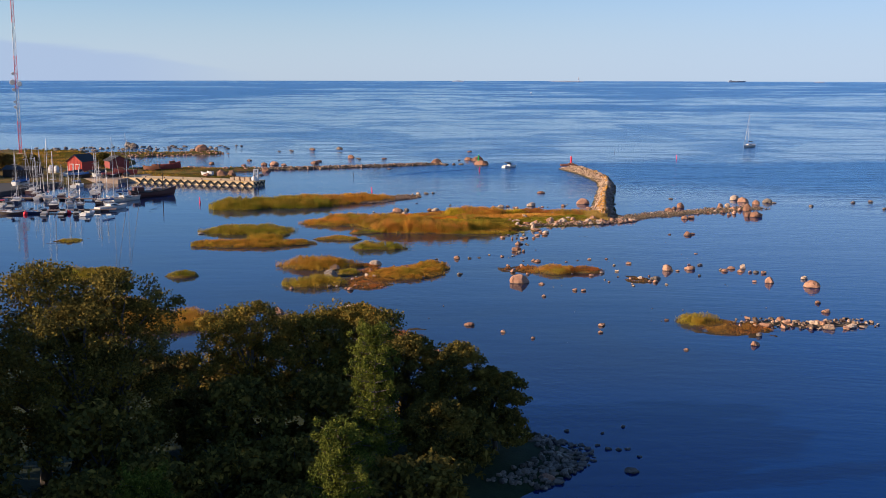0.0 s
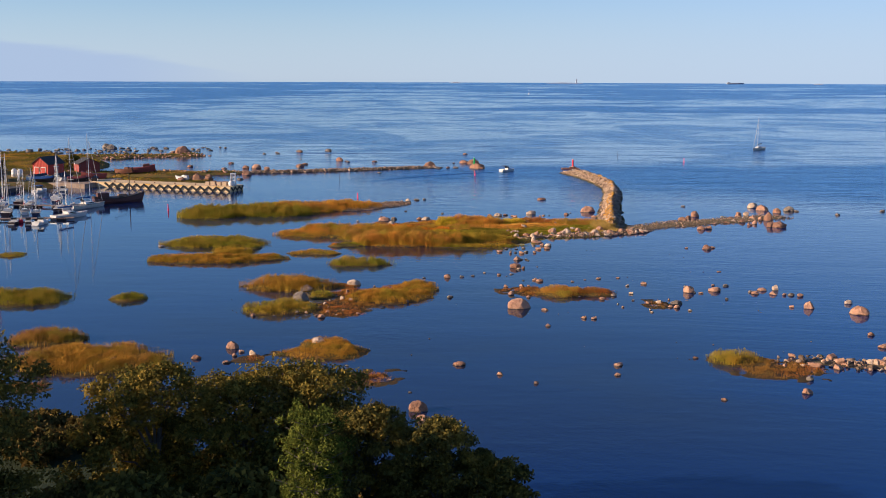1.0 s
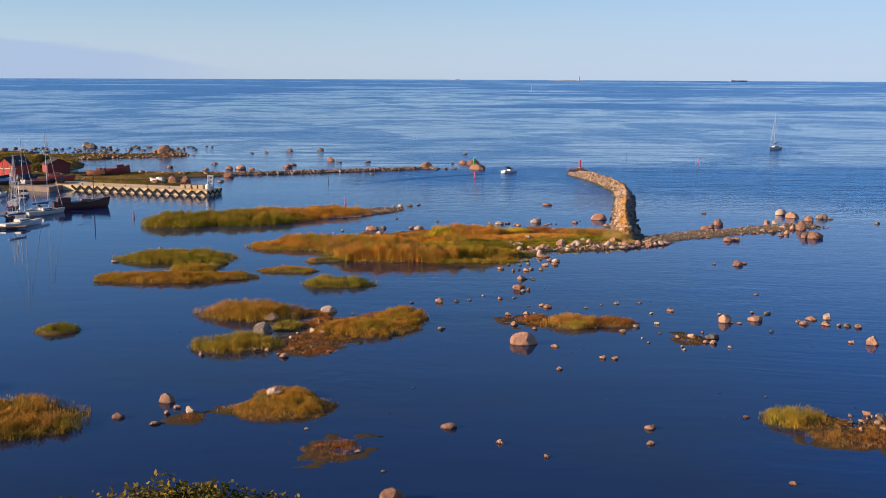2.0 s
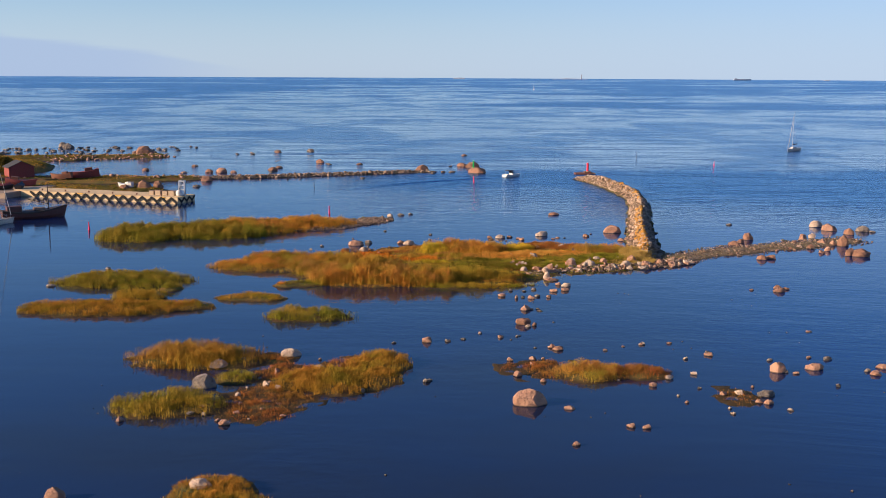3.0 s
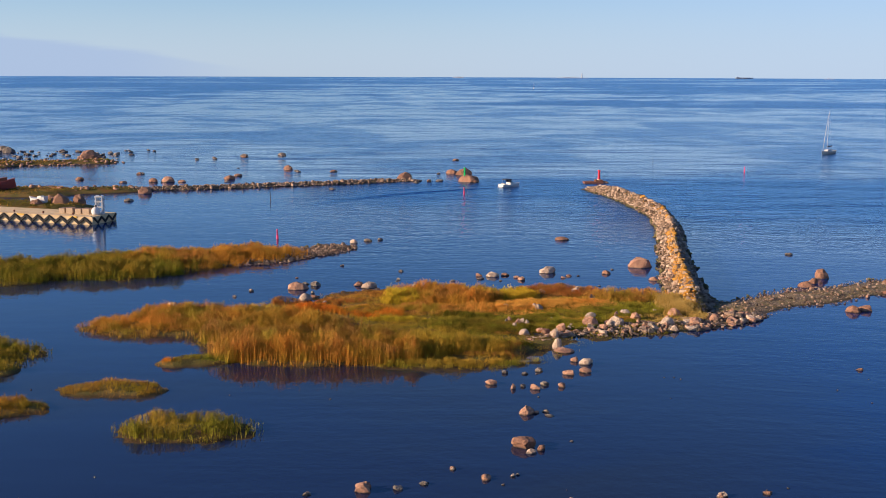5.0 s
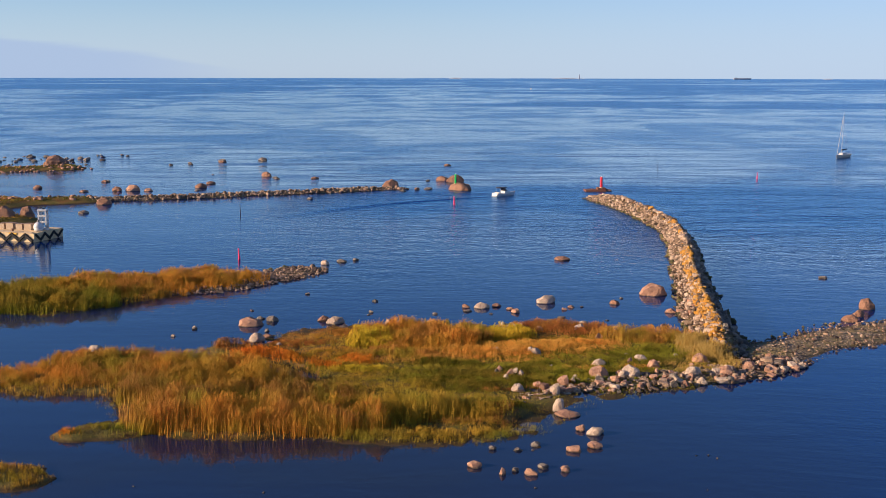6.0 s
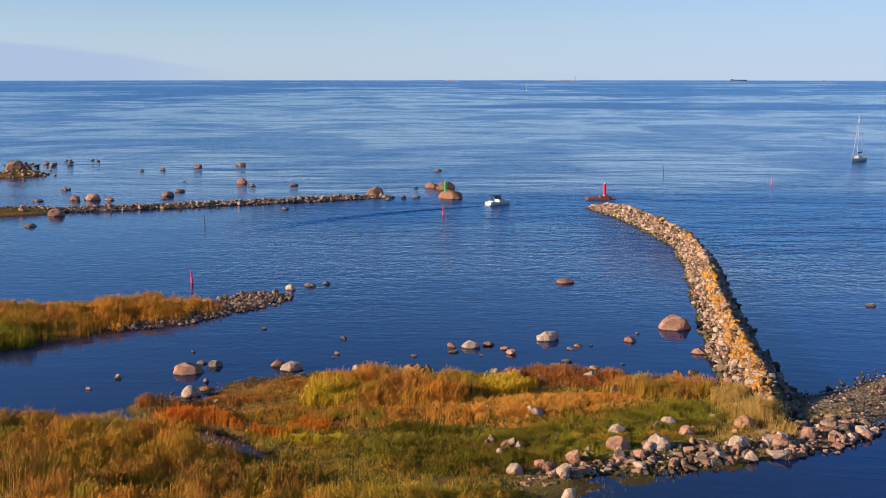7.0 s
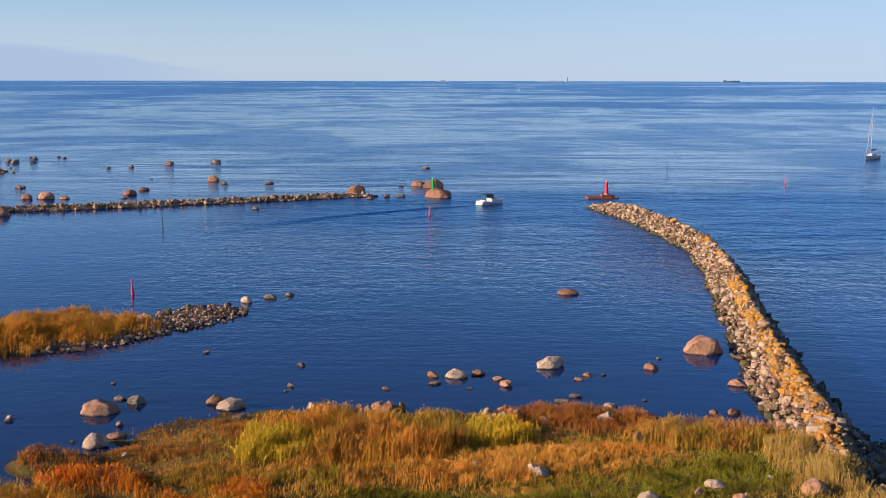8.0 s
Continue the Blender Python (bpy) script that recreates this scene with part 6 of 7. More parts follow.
def motorboat(m, length, label, hullmat=WHITE, canopy=None, name="motor_boat", group=""):
    b = thing(name, m, label, "motor boat", group)
    rings = hull_rings(length, length * 0.36, length * 0.11, 0.22, 0.92)
    bm = bmesh.new()
    loft(bm, rings, closed=True)
    part("hull", bm, hullmat, b)
    part("deck", deck_bmesh(rings, -0.012, 0.97), WHITE, b, "white deck")
    d = length * 0.11
    bm = bmesh.new()
    cabin(bm, -0.08 * length, 0.3 * length, 0.145 * length, 0.09 * length, d, d + 0.09 * length)
    cab = part("cabin", bm, WHITE, b, "white cabin")
    bm = bmesh.new()
    loft(bm, [[(-0.06 * length, 0.14 * length, d + 0.09 * length), (-0.12 * length, 0.125 * length, d + 0.19 * length), (-0.12 * length, -0.125 * length, d + 0.19 * length), (-0.06 * length, -0.14 * length, d + 0.09 * length)],
              [(0.08 * length, 0.11 * length, d + 0.085 * length), (-0.02 * length, 0.11 * length, d + 0.19 * length), (-0.02 * length, -0.11 * length, d + 0.19 * length), (0.08 * length, -0.11 * length, d + 0.085 * length)]])
    part("windscreen", bm, GLASS, cab, "dark windscreen")
    if canopy:
        bm = bmesh.new()
        box(bm, -0.16 * length, 0, d + 0.2 * length, 0.34 * length, 0.29 * length, 0.035 * length, 0.05)
        cn = part("canopy", bm, canopy, b, "dark canvas canopy")
        for sx in (-0.31, -0.02):
            for sy in (-0.13, 0.13):
                bm = bmesh.new()
                rod(bm, (sx * length, sy * length, d), (sx * length, sy * length, d + 0.2 * length), 0.025, 0.025, 5)
                part("canopy_pole", bm, STEEL, cn)
    bm = bmesh.new()
    box(bm, -0.34 * length, 0, d, 0.08 * length, 0.26 * length, 0.05 * length, 0.03)
    part("bench", bm, CREAM, b, "cream stern bench")
    bm = bmesh.new()
    box(bm, -0.53 * length, 0, 0.05, 0.08 * length, 0.28 * length, 0.08, 0.02)
    part("swim_platform", bm, WHITE, b)
    bm = bmesh.new()
    for s in (-1, 1):
        rod(bm, (0.05 * length, s * 0.165 * length, d + 0.05), (0.05 * length, s * 0.165 * length, d + 0.5), 0.02, 0.02, 4)
        rod(bm, (0.05 * length, s * 0.165 * length, d + 0.5), (0.48 * length, s * 0.02 * length, d + 0.75), 0.02, 0.02, 4)
    part("bow_rail", bm, STEEL, b)
    return b


motorboat(pose(20.7, 335.8, 0, 0, 0, 38), 4.9, "white cabin cruiser with navy band and dark canopy leaving the harbour", WHITE, DARKCANVAS)
sailboat(pose(121.5, 434.5, 0, 0, 0, 231), 9.0, 12.8, CREAM, "white cruising yacht under bare mast out at sea", DARKCANVAS, True, "")
sailboat(pose(136, 1730, 0.3, 0, 0, 80), 8, 10, WHITE, "small white sailing boat far out at sea", WHITE, True, "")

SAIL = "moored sailing boat with bare alloy mast and covered sail"
for sx, sy, mh, turn, hm in ((-92.1, 248, 11.3, 95, WHITE), (-88.6, 243.5, 14.0, 110, GREYDECK), (-83.6, 232.8, 12.0, 105, HULLBROWN), (-88.5, 252, 7.5, 100, HULLBROWN), (-81.0, 235, 8.6, 112, WHITE),
                             (-84.8, 249, 7.8, 95, WHITE), (-78.0, 232.9, 8.6, 108, NAVY), (-76.0, 240.0, 9.4, 100, DARKWOOD), (-81.0, 254, 10.5, 100, NAVY), (-73.2, 236.5, 8.2, 112, WHITE),
                             (-69.9, 228.5, 15.2, 62, WHITE), (-71.6, 244.5, 15.2, 58, CREAM)):
    sailboat(pose(sx, sy, 0, 0, 0, turn), min(max(mh * 0.62, 6.2), 8.2), mh, hm, SAIL, pick.choice((BLUECOVER, DARKCANVAS, CREAM, DULLRED)))
for sx, sy, mh, turn, hm in ((-99, 262, 11.0, 92, HULLBROWN), (-96, 256, 9.0, 100, HULLBROWN), (-103, 268, 10.0, 80, WHITE), (-94.5, 240, 11.5, 104, NAVY), (-84.0, 262, 9.5, 96, WHITE)):
    sailboat(pose(sx, sy, 0, 0, 0, turn), min(max(mh * 0.66, 6.4), 8.6), mh, hm, SAIL, pick.choice((BLUECOVER, DARKCANVAS, CREAM, DULLRED)))
SMALL = "small white motor boat moored at the floating pontoon"
for sx, sy, ln, turn, cv, hm in ((-87.5, 219.5, 4.4, 190, DARKCANVAS, DARKWOOD), (-84.0, 220.6, 4.2, 185, None, NAVY), (-80.6, 218.9, 3.8, 100, DARKCANVAS, GREYDECK), (-77.0, 219.3, 4.0, 95, None, DARKWOOD),
                                 (-71.8, 218.8, 4.4, 80, None, WHITE), (-74.5, 219.6, 3.6, 110, DARKCANVAS, DARKWOOD), (-73.5, 247.5, 5.0, 20, None, WHITE), (-71.0, 256.0, 5.2, 15, BLUECOVER, WHITE),
                                 (-92.0, 274.0, 5.2, 80, BLUECOVER, WHITE), (-86.5, 274.0, 5.0, 100, None, NAVY), (-91.5, 229.0, 4.6, 100, DARKCANVAS, NAVY), (-94.8, 233.0, 4.4, 95, RED, WHITE)):
    motorboat(pose(sx, sy, 0, 0, 0, turn), ln, SMALL if hm is WHITE else "small dark hulled motor boat moored at the pontoon", hm, cv, "motor_boat", "small boats in the marina")


def pontoon(ax, ay, bx, by):
    d = Vector((bx - ax, by - ay, 0))
    t = thing("pontoon", pose(ax, ay, 0, 0, 0, math.degrees(math.atan2(d.y, d.x))), "floating pontoon of grey weathered planks", "pontoon", kind="structure")
    n = int(d.length / 0.6)
    for i in range(n):
        bm = bmesh.new()
        box(bm, (i + 0.5) * d.length / n, 0, 0.35, d.length / n - 0.05, 2.0, 0.08, 0.01)
        part("plank", bm, WOOD, t)
    for i in range(int(d.length / 4)):
        bm = bmesh.new()
        box(bm, 2 + i * 4, 0, -0.2, 1.5, 1.3, 0.54, 0.04)
        part("float", bm, DARKWOOD, t, "dark timber float")


pontoon(-92, 221.5, -68, 225.5)
pontoon(-100, 247, -72, 244)
for i, (fx, fy) in enumerate(((-80.5, 219.4), (-72.8, 221.6), (-76.2, 220.4), (-69.5, 231.6), (-84.6, 219.0))):
    fb = thing("mooring_buoy", pose(fx, fy, 0), "round red mooring buoy beside the pontoon", "buoy", "red mooring buoys")
    bm = bmesh.new()
    bmesh.ops.create_uvsphere(bm, u_segments=14, v_segments=9, radius=0.45, matrix=pose(0, 0, 0.25))
    part("float", bm, BEACONRED, fb, smooth=True)
    bm = bmesh.new()
    rod(bm, (0, 0, 0.65), (0, 0, 0.85), 0.06, 0.06, 6)
    part("ring", bm, STEEL, fb)


def wooden_ship():
    m = pose(-68.0, 253.8, 0, 0, 0, 32)
    s = thing("wooden_ship", m, "dark brown wooden fishing vessel moored behind the pier", "ship")
    rings = hull_rings(10.4, 3.2, 1.15, 0.85, 0.7, 0.3, 14)
    bm = bmesh.new()
    loft(bm, rings, closed=True)
    part("hull", bm, HULLBROWN, s)
    part("deck", deck_bmesh(rings, 0.12, 0.93), WOOD, s)
    bm = bmesh.new()
    loft(bm, [[(r[0][0], r[0][1] * 1.02, r[0][2] - 0.16), (r[0][0], r[0][1] * 1.02, r[0][2] + 0.1), (r[5][0], r[5][1] * 1.02, r[5][2] + 0.1), (r[5][0], r[5][1] * 1.02, r[5][2] - 0.16)] for r in rings[::2]], True, True)
    bmesh.ops.delete(bm, geom=[f for f in bm.faces if abs(f.normal.z) > 0.5], context="FACES_ONLY")
    part("rubbing_strake", bm, DARKWOOD, s, "black rubbing strake")
    bm = bmesh.new()
    box(bm, -3.2, 0, 1.15, 2.4, 1.8, 1.15, 0.08)
    wh = part("wheelhouse", bm, HULLBROWN, s, "low dark brown wheelhouse")
    for k in (-0.6, 0.6):
        bm = bmesh.new()
        box(bm, -1.99, k * 0.8, 1.7, 0.04, 0.6, 0.4)
        part("window", bm, GLASS, wh)
    bm = bmesh.new()
    box(bm, 1.0, 0, 1.4, 1.8, 1.3, 0.45, 0.05)
    part("hatch", bm, WOOD, s, "wooden cargo hatch")
    bm = bmesh.new()
    rod(bm, (2.6, 0, 1.4), (2.6, 0, 6.2), 0.11, 0.07, 8)
    mm = part("mast", bm, DARKWOOD, s)
    bm = bmesh.new()
    rod(bm, (2.6, 0, 2.4), (-0.8, 0, 3.4), 0.06, 0.05, 6)
    part("derrick", bm, DARKWOOD, mm)


wooden_ship()


def beached_boat(x, y, z, turn, length, paint, label):
    t = thing("beached_boat", pose(x, y, z, 0, 8, turn), label, "boat")
    rings = hull_rings(length, length * 0.32, length * 0.13, 0.6, 0.7, length * 0.09)
    bm = bmesh.new()
    loft(bm, [[(p[0], p[1], p[2] + length * 0.09) for p in r] for r in rings], closed=True)
    part("hull", bm, paint, t)
    bm = bmesh.new()
    box(bm, -length * 0.18, 0, length * 0.22, length * 0.25, length * 0.18, length * 0.1, 0.05)
    part("cabin", bm, RUST if paint is not WHITE else WHITE, t)
    bm = bmesh.new()
    for k in (-0.25, 0.2):
        box(bm, k * length, 0, -0.15, 0.2, length * 0.3, 0.3, 0.02)
    part("cradle", bm, DARKWOOD, t, "dark timber cradle")
    return t


beached_boat(-79.9, 317.9, 0.85, 200, 7.0, DULLRED, "weathered red wooden boat laid up on the spit")
beached_boat(-84.2, 315.5, 0.85, 170, 5.0, RUST, "rusty brown boat wreck on the spit")
beached_boat(-86.7, 296.5, 1.15, 10, 6.0, DULLRED, "red and white boat laid up on the harbour ground")
beached_boat(-64.2, 297.1, 0.8, 150, 4.0, WHITE, "white dinghy upturned beside boulders")
boulder(-60.5, 296.9, 3.4, 2.4, "rose", 0.5)
boulder(-63.9, 295.5, 2.4, 1.5, "rose", 0.4)


# ---- harbour buildings ----
def shed(x, y, turn, w, depth, wall_h, ridge, wallmat, label, doors=(), z=1.2, name="shed"):
    """A gabled shed, its gable wall on the local -y side."""
    t = thing(name, pose(x, y, z, 0, 0, turn), label, "shed")
    bm = bmesh.new()
    front = [(-w / 2, 0, -0.3), (w / 2, 0, -0.3), (w / 2, 0, wall_h), (0, 0, ridge), (-w / 2, 0, wall_h)]
    loft(bm, [front, [(p[0], depth, p[2]) for p in front]])
    wall = part("wall", bm, wallmat, t)
    for s in (-1, 1):
        bm = bmesh.new()
        e = 0.35
        sl = (ridge - wall_h) / (w / 2)
        a, b = (0, ridge + 0.1), (s * (w / 2 + e), wall_h + 0.1 - sl * e)
        loft(bm, [[(a[0], q, a[1]), (b[0], q, b[1]), (b[0], q, b[1] - 0.12), (a[0], q, a[1] - 0.12)] for q in (-0.35, depth + 0.35)])
        part("roof", bm, ROOF, t, "dark felt roof slope")
    n = max(int(w / 0.45), 4)
    for i in range(n + 1):
        bm = bmesh.new()
        bx = -w / 2 + w * i / n
        box(bm, bx, -0.025, 0, 0.06, 0.05, wall_h + (ridge - wall_h) * (1 - abs(bx) / (w / 2)) - 0.1)
        part("batten", bm, wallmat, wall)
    for dx, dw, dh in doors:
        bm = bmesh.new()
        box(bm, dx, -0.07, 0.1, dw + 0.3, 0.08, dh + 0.15)
        dr = part("door", bm, WHITE, t, "white framed double door")
        bm = bmesh.new()
        box(bm, dx, -0.13, 0.15, dw, 0.06, dh - 0.05)
        part("leaf", bm, wallmat, dr)
    return t


shed(-103.2, 305.4, -21, 4.9, 6.2, 3.0, 4.7, FALURED, "red boarded boat shed with white framed doors and dark roof", ((-1.1, 1.3, 1.9), (1.0, 1.3, 1.9)), 1.2)
shed(-94.2, 317.3, 34, 5.6, 5.0, 2.2, 3.5, DULLRED, "small reddish brown boarded shed behind the harbour")
shed(-121.5, 281.4, 12, 7.0, 9.0, 4.0, 6.2, DARKWOOD, "dark boarded harbour house", ((1.5, 1.2, 2.0),))
shed(-106.8, 287.2, 78, 4.6, 9.0, 2.2, 3.0, DARKWOOD, "long dark tarred net shed", ())
k2 = thing("quay", pose(0, 0, 0), "grey concrete quay and slipway beside the marina", "quay", kind="structure")
bm = bmesh.new()
box(bm, -113, 264, -1.0, 24, 34, 2.0, 0.08, -14)
part("slab", bm, ASPHALT, k2, "asphalt slab with shade put into its dark colour")
bm = bmesh.new()
box(bm, -92.5, 294, -1.0, 22, 16, 2.12, 0.08, -18)
part("slab", bm, SANDY, k2, "trodden gravel apron")
for i, (bx, by, bh) in enumerate(((-118, 312, 5.5), (-124, 305, 6.5), (-101, 325, 5.2), (-97.5, 323, 4.0), (-127, 318, 5.0))):
    broadleaf(bx, by, bh, bh * 0.42, 70 + i, "bush" if i % 2 else "alder", "dark green bush behind the harbour sheds", 0.12, "bush", 20, 0.2)


def radio_mast():
    t = thing("radio_mast", pose(-147.1, 380.0, 0.9), "tall red and white lattice radio mast with white dishes", "radio mast")
    legs = [(0.55 * math.cos(a), 0.55 * math.sin(a)) for a in (0.3, 2.39, 4.49)]
    step, top, band = 1.4, 64.0, 8
    n = int(top / step)
    for s0 in range(0, n, band):
        bm = bmesh.new()
        for i in range(s0, min(s0 + band, n)):
            z0, z1 = i * step, (i + 1) * step
            for j in range(3):
                (ax, ay), (bx, by) = legs[j], legs[(j + 1) % 3]
                rod(bm, (ax, ay, z0), (ax, ay, z1), 0.09, 0.09, 5)
                rod(bm, (ax, ay, z0), (bx, by, z1) if i % 2 else (bx, by, z0), 0.045, 0.045, 4)
                rod(bm, (ax, ay, z1), (bx, by, z0), 0.045, 0.045, 4)
        part("lattice_section", bm, STEEL if (s0 // band) % 2 else RED, t, "galvanised lattice section" if (s0 // band) % 2 else "red lattice section")
    for h, dx, r in ((27.5, -0.8, 0.55), (24.6, -1.1, 0.95), (24.0, 1.3, 0.9), (22.0, -0.8, 0.6), (17.8, -0.6, 0.5), (16.0, -0.6, 0.5)):
        bm = bmesh.new()
        rod(bm, (dx, -0.5, h), (dx + 0.1, -1.0, h), r, r * 0.8, 16)
        part("dish", bm, WHITE, t, "white drum antenna")
    bm = bmesh.new()
    box(bm, 0, 0, -0.6, 2.2, 2.2, 0.8, 0.05)
    part("footing", bm, CONCRETE, t)


radio_mast()


# ---- sea marks ----
def beacon(x, y, z, h, r, paint, label, name):
    t = thing(name, pose(x, y, z), label, "beacon")
    bm = bmesh.new()
    rod(bm, (0, 0, -0.1), (0, 0, h * 0.9), r, r * 0.9, 18)
    part("column", bm, paint, t, smooth=False)
    bm = bmesh.new()
    rod(bm, (0, 0, h * 0.9), (0, 0, h * 0.94), r * 1.15, r * 1.15, 18)
    part("collar", bm, paint, t)
    bm = bmesh.new()
    rod(bm, (0, 0, h * 0.94), (0, 0, h), r * 0.45, r * 0.35, 12)
    part("lantern", bm, WHITE, t, "small white lantern")
    bm = bmesh.new()
    rod(bm, (0, 0, -0.15), (0, 0, 0.12), r * 1.35, r * 1.3, 18)
    part("foot", bm, CONCRETE, t, "pale concrete foot")
    return t


beacon(40.6, 344.2, 0.72, 2.25, 0.28, BEACONRED, "bright red cylindrical light beacon on a rusty caisson", "red_beacon")
cs = thing("caisson", pose(39.9, 344.6, 0, 0, 0, 4), "rusty flat iron and stone caisson under the red beacon", "caisson")
bm = bmesh.new()
box(bm, -0.5, 0, -0.4, 4.2, 2.6, 0.72, 0.12)
part("plate", bm, RUST, cs)
bm = bmesh.new()
box(bm, 0.7, 0, 0.3, 1.7, 1.6, 0.42, 0.1)
part("block", bm, RUST, cs)
for ox, oy, ow in ((2.3, -0.3, 1.3), (2.0, 0.9, 1.0), (-1.2, 1.2, 0.9), (1.6, 1.4, 1.0)):
    boulder(39.9 + ox, 344.6 + oy, ow, 0.7, "rose", 0.0)
beacon(11.4, 346.2, 1.2, 2.1, 0.22, BEACONGREEN, "bright green cylindrical light beacon on a boulder", "green_beacon")


def spar(x, y, h, paint, label, r=0.16):
    t = thing("spar_buoy", pose(x, y, 0, 2, -2, 0), label, "buoy", "spar buoys marking the channel")
    bm = bmesh.new()
    rod(bm, (0, 0, -0.4), (0, 0, h * 0.38), r * 1.35, r * 1.2, 12)
    rod(bm, (0, 0, h * 0.35), (0, 0, h * 0.92), r * 0.8, r * 0.6, 12)
    part("spar", bm, paint, t)
    bm = bmesh.new()
    rod(bm, (0, 0, h * 0.92), (0, 0, h), r * 0.9, r * 0.7, 12)
    part("cap", bm, paint, t)


FADED = "pink red spar buoy standing upright in the water"
spar(-16.95, 262, 1.4, BUOYPINK, FADED, 0.12)
spar(-53.6, 239.5, 1.35, BUOYPINK, FADED, 0.13)
spar(10.9, 321, 1.45, BUOYPINK, FADED, 0.12)
spar(79.5, 371, 1.45, BUOYPINK, FADED, 0.11)
spar(-25.2, 308, 1.7, DARKWOOD, "thin dark spar buoy standing in the bay", 0.06)
spar(62.8, 400, 1.7, DARKWOOD, "thin dark spar buoy standing in the bay", 0.06)


def wake(points, width, height, label):
    """Low wave crests trailing behind the motor boat."""
    b = bar(points, width, height)
    rings = []
    total = b[1][-1]
    for i in range(41):
        s = total * i / 40
        c, side = along_bar(b, s)
        ring = []
        fade = math.sin(math.pi * min(max(s / total, 0.02), 0.98)) ** 0.5
        for q in range(13):
            u = -1 + q / 6
            z = 0.006 + height * fade * (0.5 + 0.5 * math.cos(u * 9.0)) * (1 - u * u)
            w = width * (0.25 + 0.75 * s / total)
            ring.append((c.x + side.x * u * w, c.y + side.y * u * w, z if abs(u) < 0.99 else -0.05))
        rings.append(ring)
    bm = bmesh.new()
    loft(bm, rings, closed=False, caps=False)
    me = bpy.data.meshes.new("wake")
    bmesh.ops.recalc_face_normals(bm, faces=bm.faces)
    bm.to_mesh(me)
    bm.free()
    me.materials.append(WATER)
    me.polygons.foreach_set("use_smooth", np.ones(len(me.polygons), bool))
    tagged(new("wake", me), label, "wake", kind="structure")


wake([(18.6, 334.3), (12, 330.5), (5, 326), (-3, 320), (-10, 312.5), (-18, 303)], 2.2, 0.09, "dark wave trail behind the motor boat")


def tarped_boat(x, y, turn, length, cover, label):
    t = thing("covered_boat", pose(x, y, 1.1, 0, 0, turn), label, "boat", "covered boats on the quay")
    rings = hull_rings(length, length * 0.34, length * 0.1, 0.2, 0.85, length * 0.06)
    bm = bmesh.new()
    loft(bm, [[(p[0], p[1], p[2] + length * 0.08) for p in r] for r in rings], closed=True)
    part("hull", bm, pick.choice((WHITE, DARKWOOD)), t)
    bm = bmesh.new()
    loft(bm, [[(r[0][0], r[0][1] * 1.05, r[0][2] + length * 0.07), (r[0][0], 0, r[0][2] + length * 0.17), (r[5][0], r[5][1] * 1.05, r[5][2] + length * 0.07)] for r in rings[:-1]])
    part("tarpaulin", bm, cover, t, "stretched tarpaulin")


for qx, qy, qt, ql, qc in ((-96, 287, 20, 5.5, BLUECOVER), (-92, 292, 70, 5.0, DARKCANVAS), (-99, 292, 60, 6.0, DARKCANVAS), (-88, 289, 30, 5.0, DULLRED), (-95, 297, 80, 5.5, DARKCANVAS), (-84.5, 291, 100, 5.0, DARKCANVAS),
                           (-106, 274, 80, 6.0, DARKCANVAS), (-104, 268, 70, 5.5, BLUECOVER)):
    tarped_boat(qx, qy, qt, ql, qc, "boat laid up on the quay under a tarpaulin")
for tx, ty in ((-108.0, 300.0), (-106.2, 299.4)):
    tk = thing("gas_tank", pose(tx, ty, 1.2), "white domed storage tank beside the red shed", "tank", "white tanks")
    bm = bmesh.new()
    rod(bm, (0, 0, 0), (0, 0, 1.5), 0.7, 0.7, 16)
    bmesh.ops.create_uvsphere(bm, u_segments=16, v_segments=10, radius=0.7, matrix=pose(0, 0, 1.5))
    part("shell", bm, WHITE, tk, smooth=True)
    bm = bmesh.new()
    rod(bm, (0, 0, -0.2), (0, 0, 0.1), 0.85, 0.85, 12)
    part("footing", bm, CONCRETE, tk)


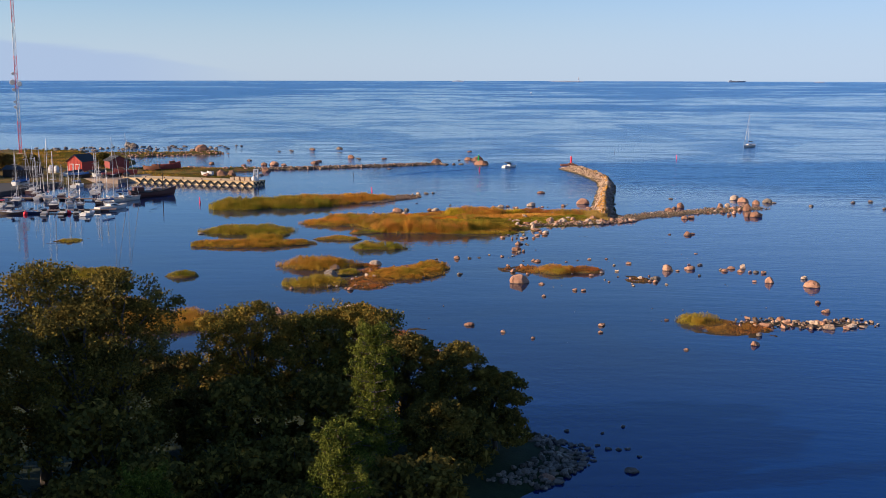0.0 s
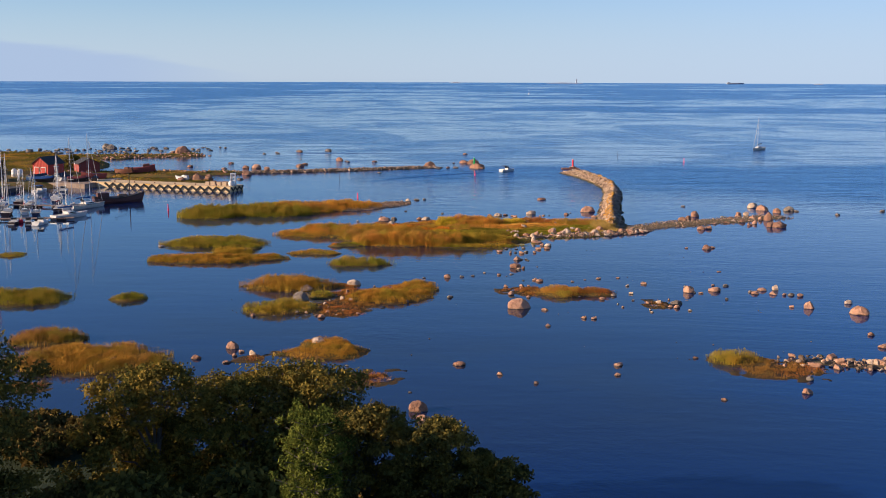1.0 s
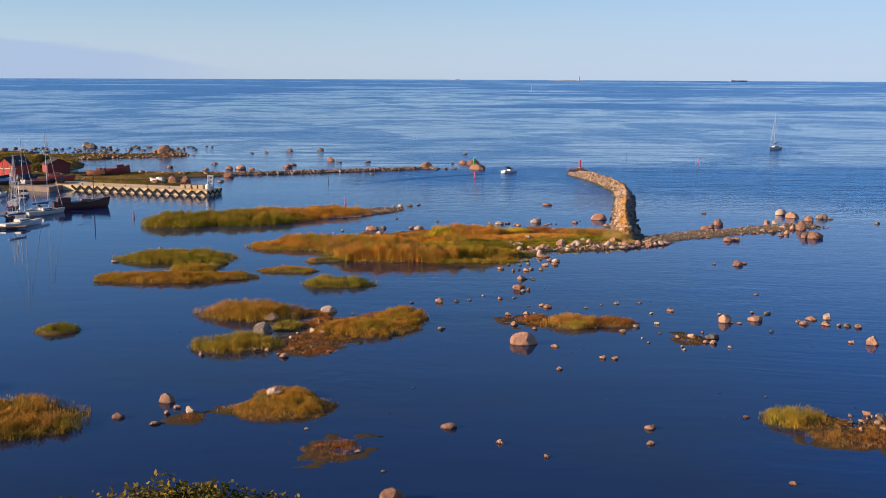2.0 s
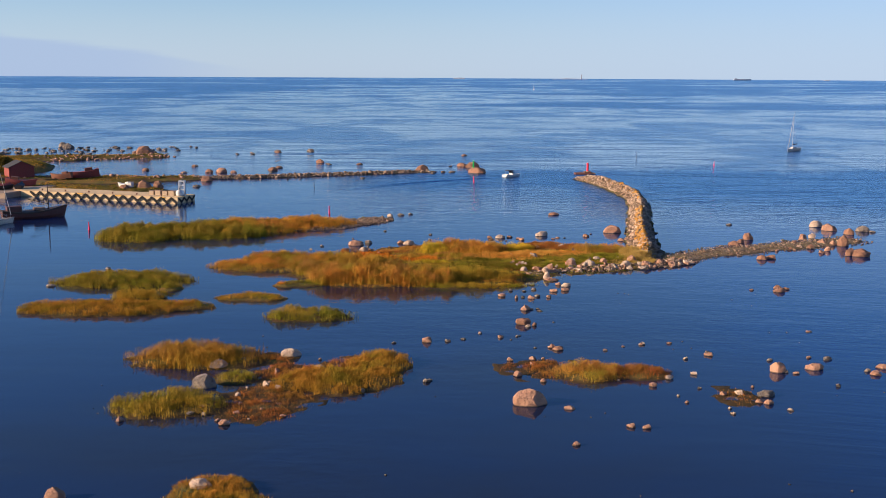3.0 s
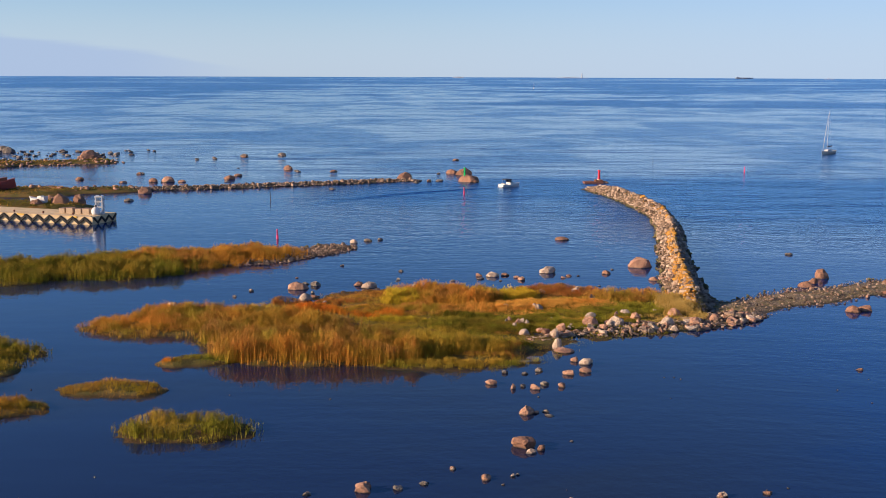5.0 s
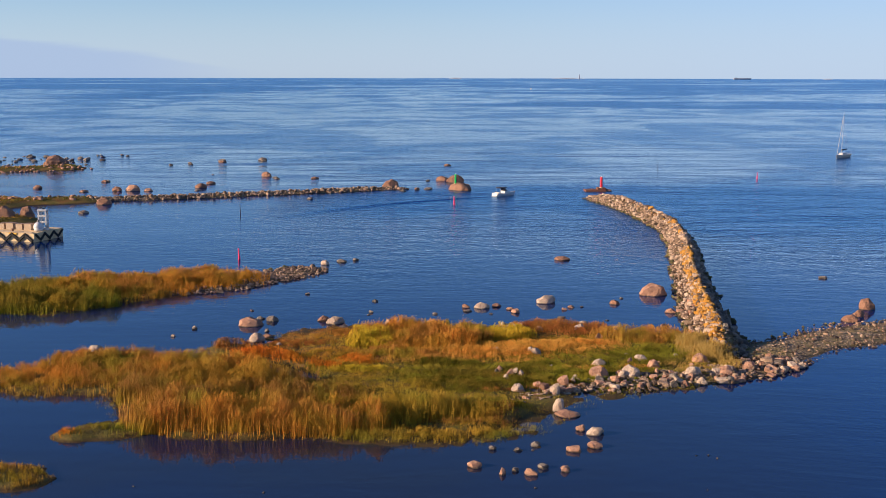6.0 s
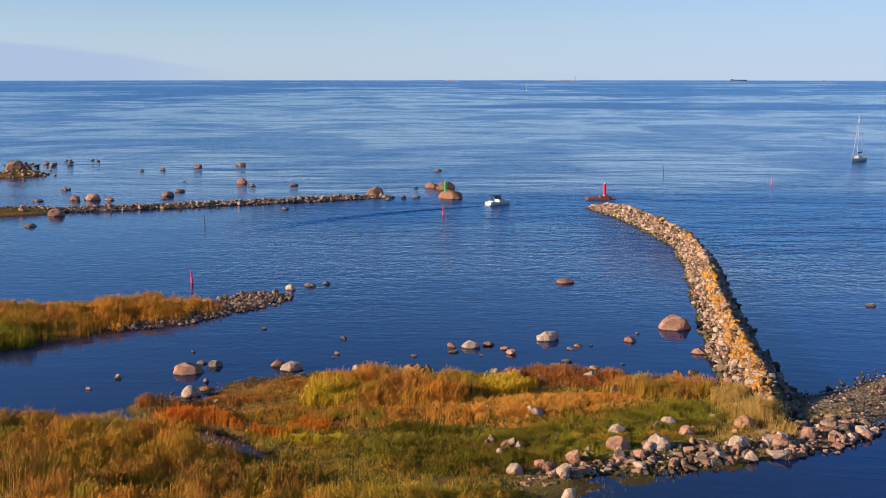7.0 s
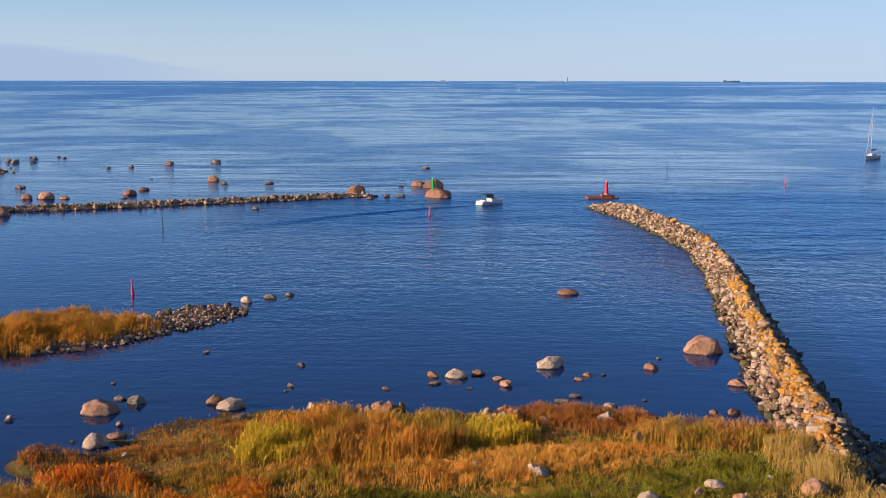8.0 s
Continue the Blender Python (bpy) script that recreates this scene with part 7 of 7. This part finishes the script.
def specks():
    g = random.Random(404)
    rows = []
    while len(rows) < 60:
        x, y = g.uniform(-25, 45), g.uniform(112, 200)
        if math.sin(x * 0.5 + 1) + math.sin(y * 0.31) > 0.7:
            d = g.uniform(0.1, 0.2)
            rows.append(((x, y, -0.03), (d, d * 0.8, d * 0.7), g.uniform(0, 360)))
    ob = joined_stones("strewn_stones", rows, "cobble", None, "small pale stones just breaking the water")
    tagged(ob, "", "stones")


specks()


# ---- the far horizon ----
def far_island(x, y, length, height, label, lighthouse=None):
    t = thing("far_island", pose(x, y, 0.5), label, "island")
    bm = bmesh.new()
    rings = []
    for i in range(13):
        k = -1 + i / 6
        h = height * max(0.12, (1 - k * k)) * (0.7 + 0.5 * fbm((k * 3, x, 0)))
        rings.append([(k * length / 2, -6, -1.0), (k * length / 2, -5, h * 0.8), (k * length / 2, 0, h), (k * length / 2, 6, -1.0)])
    loft(bm, rings)
    part("ridge", bm, HAZY, t, "low land with distance haze in its colour")
    if lighthouse:
        bm = bmesh.new()
        rod(bm, (lighthouse, 0, 0), (lighthouse, 0, 15), 3.0, 2.0, 10)
        tower = part("tower", bm, HAZY, t, "lighthouse tower with distance haze in its colour")
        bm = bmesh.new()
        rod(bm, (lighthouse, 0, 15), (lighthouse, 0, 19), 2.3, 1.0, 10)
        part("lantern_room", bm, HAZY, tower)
    return t


far_island(500, 4526, 150, 5.0, "low hazy island with a lighthouse on the horizon", 48)
far_island(57, 4554, 50, 6.5, "small dark island on the horizon")
far_island(1459, 4312, 40, 4.5, "small dark island on the horizon")


def cargo_ship():
    t = thing("cargo_ship", pose(1161, 4403, 0.9, 0, 0, 3), "long low cargo ship on the horizon", "ship")
    bm = bmesh.new()
    loft(bm, hull_rings(66, 11, 3.6, 0.8, 0.9, 1.0, 14))
    part("hull", bm, HAZY, t, "hull with distance haze in its colour")
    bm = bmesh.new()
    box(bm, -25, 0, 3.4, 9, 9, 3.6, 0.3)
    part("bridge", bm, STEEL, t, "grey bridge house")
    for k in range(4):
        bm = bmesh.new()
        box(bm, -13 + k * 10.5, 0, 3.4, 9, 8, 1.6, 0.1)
        part("hatch", bm, HAZY, t, "cargo hatch with distance haze in its colour")


cargo_ship()
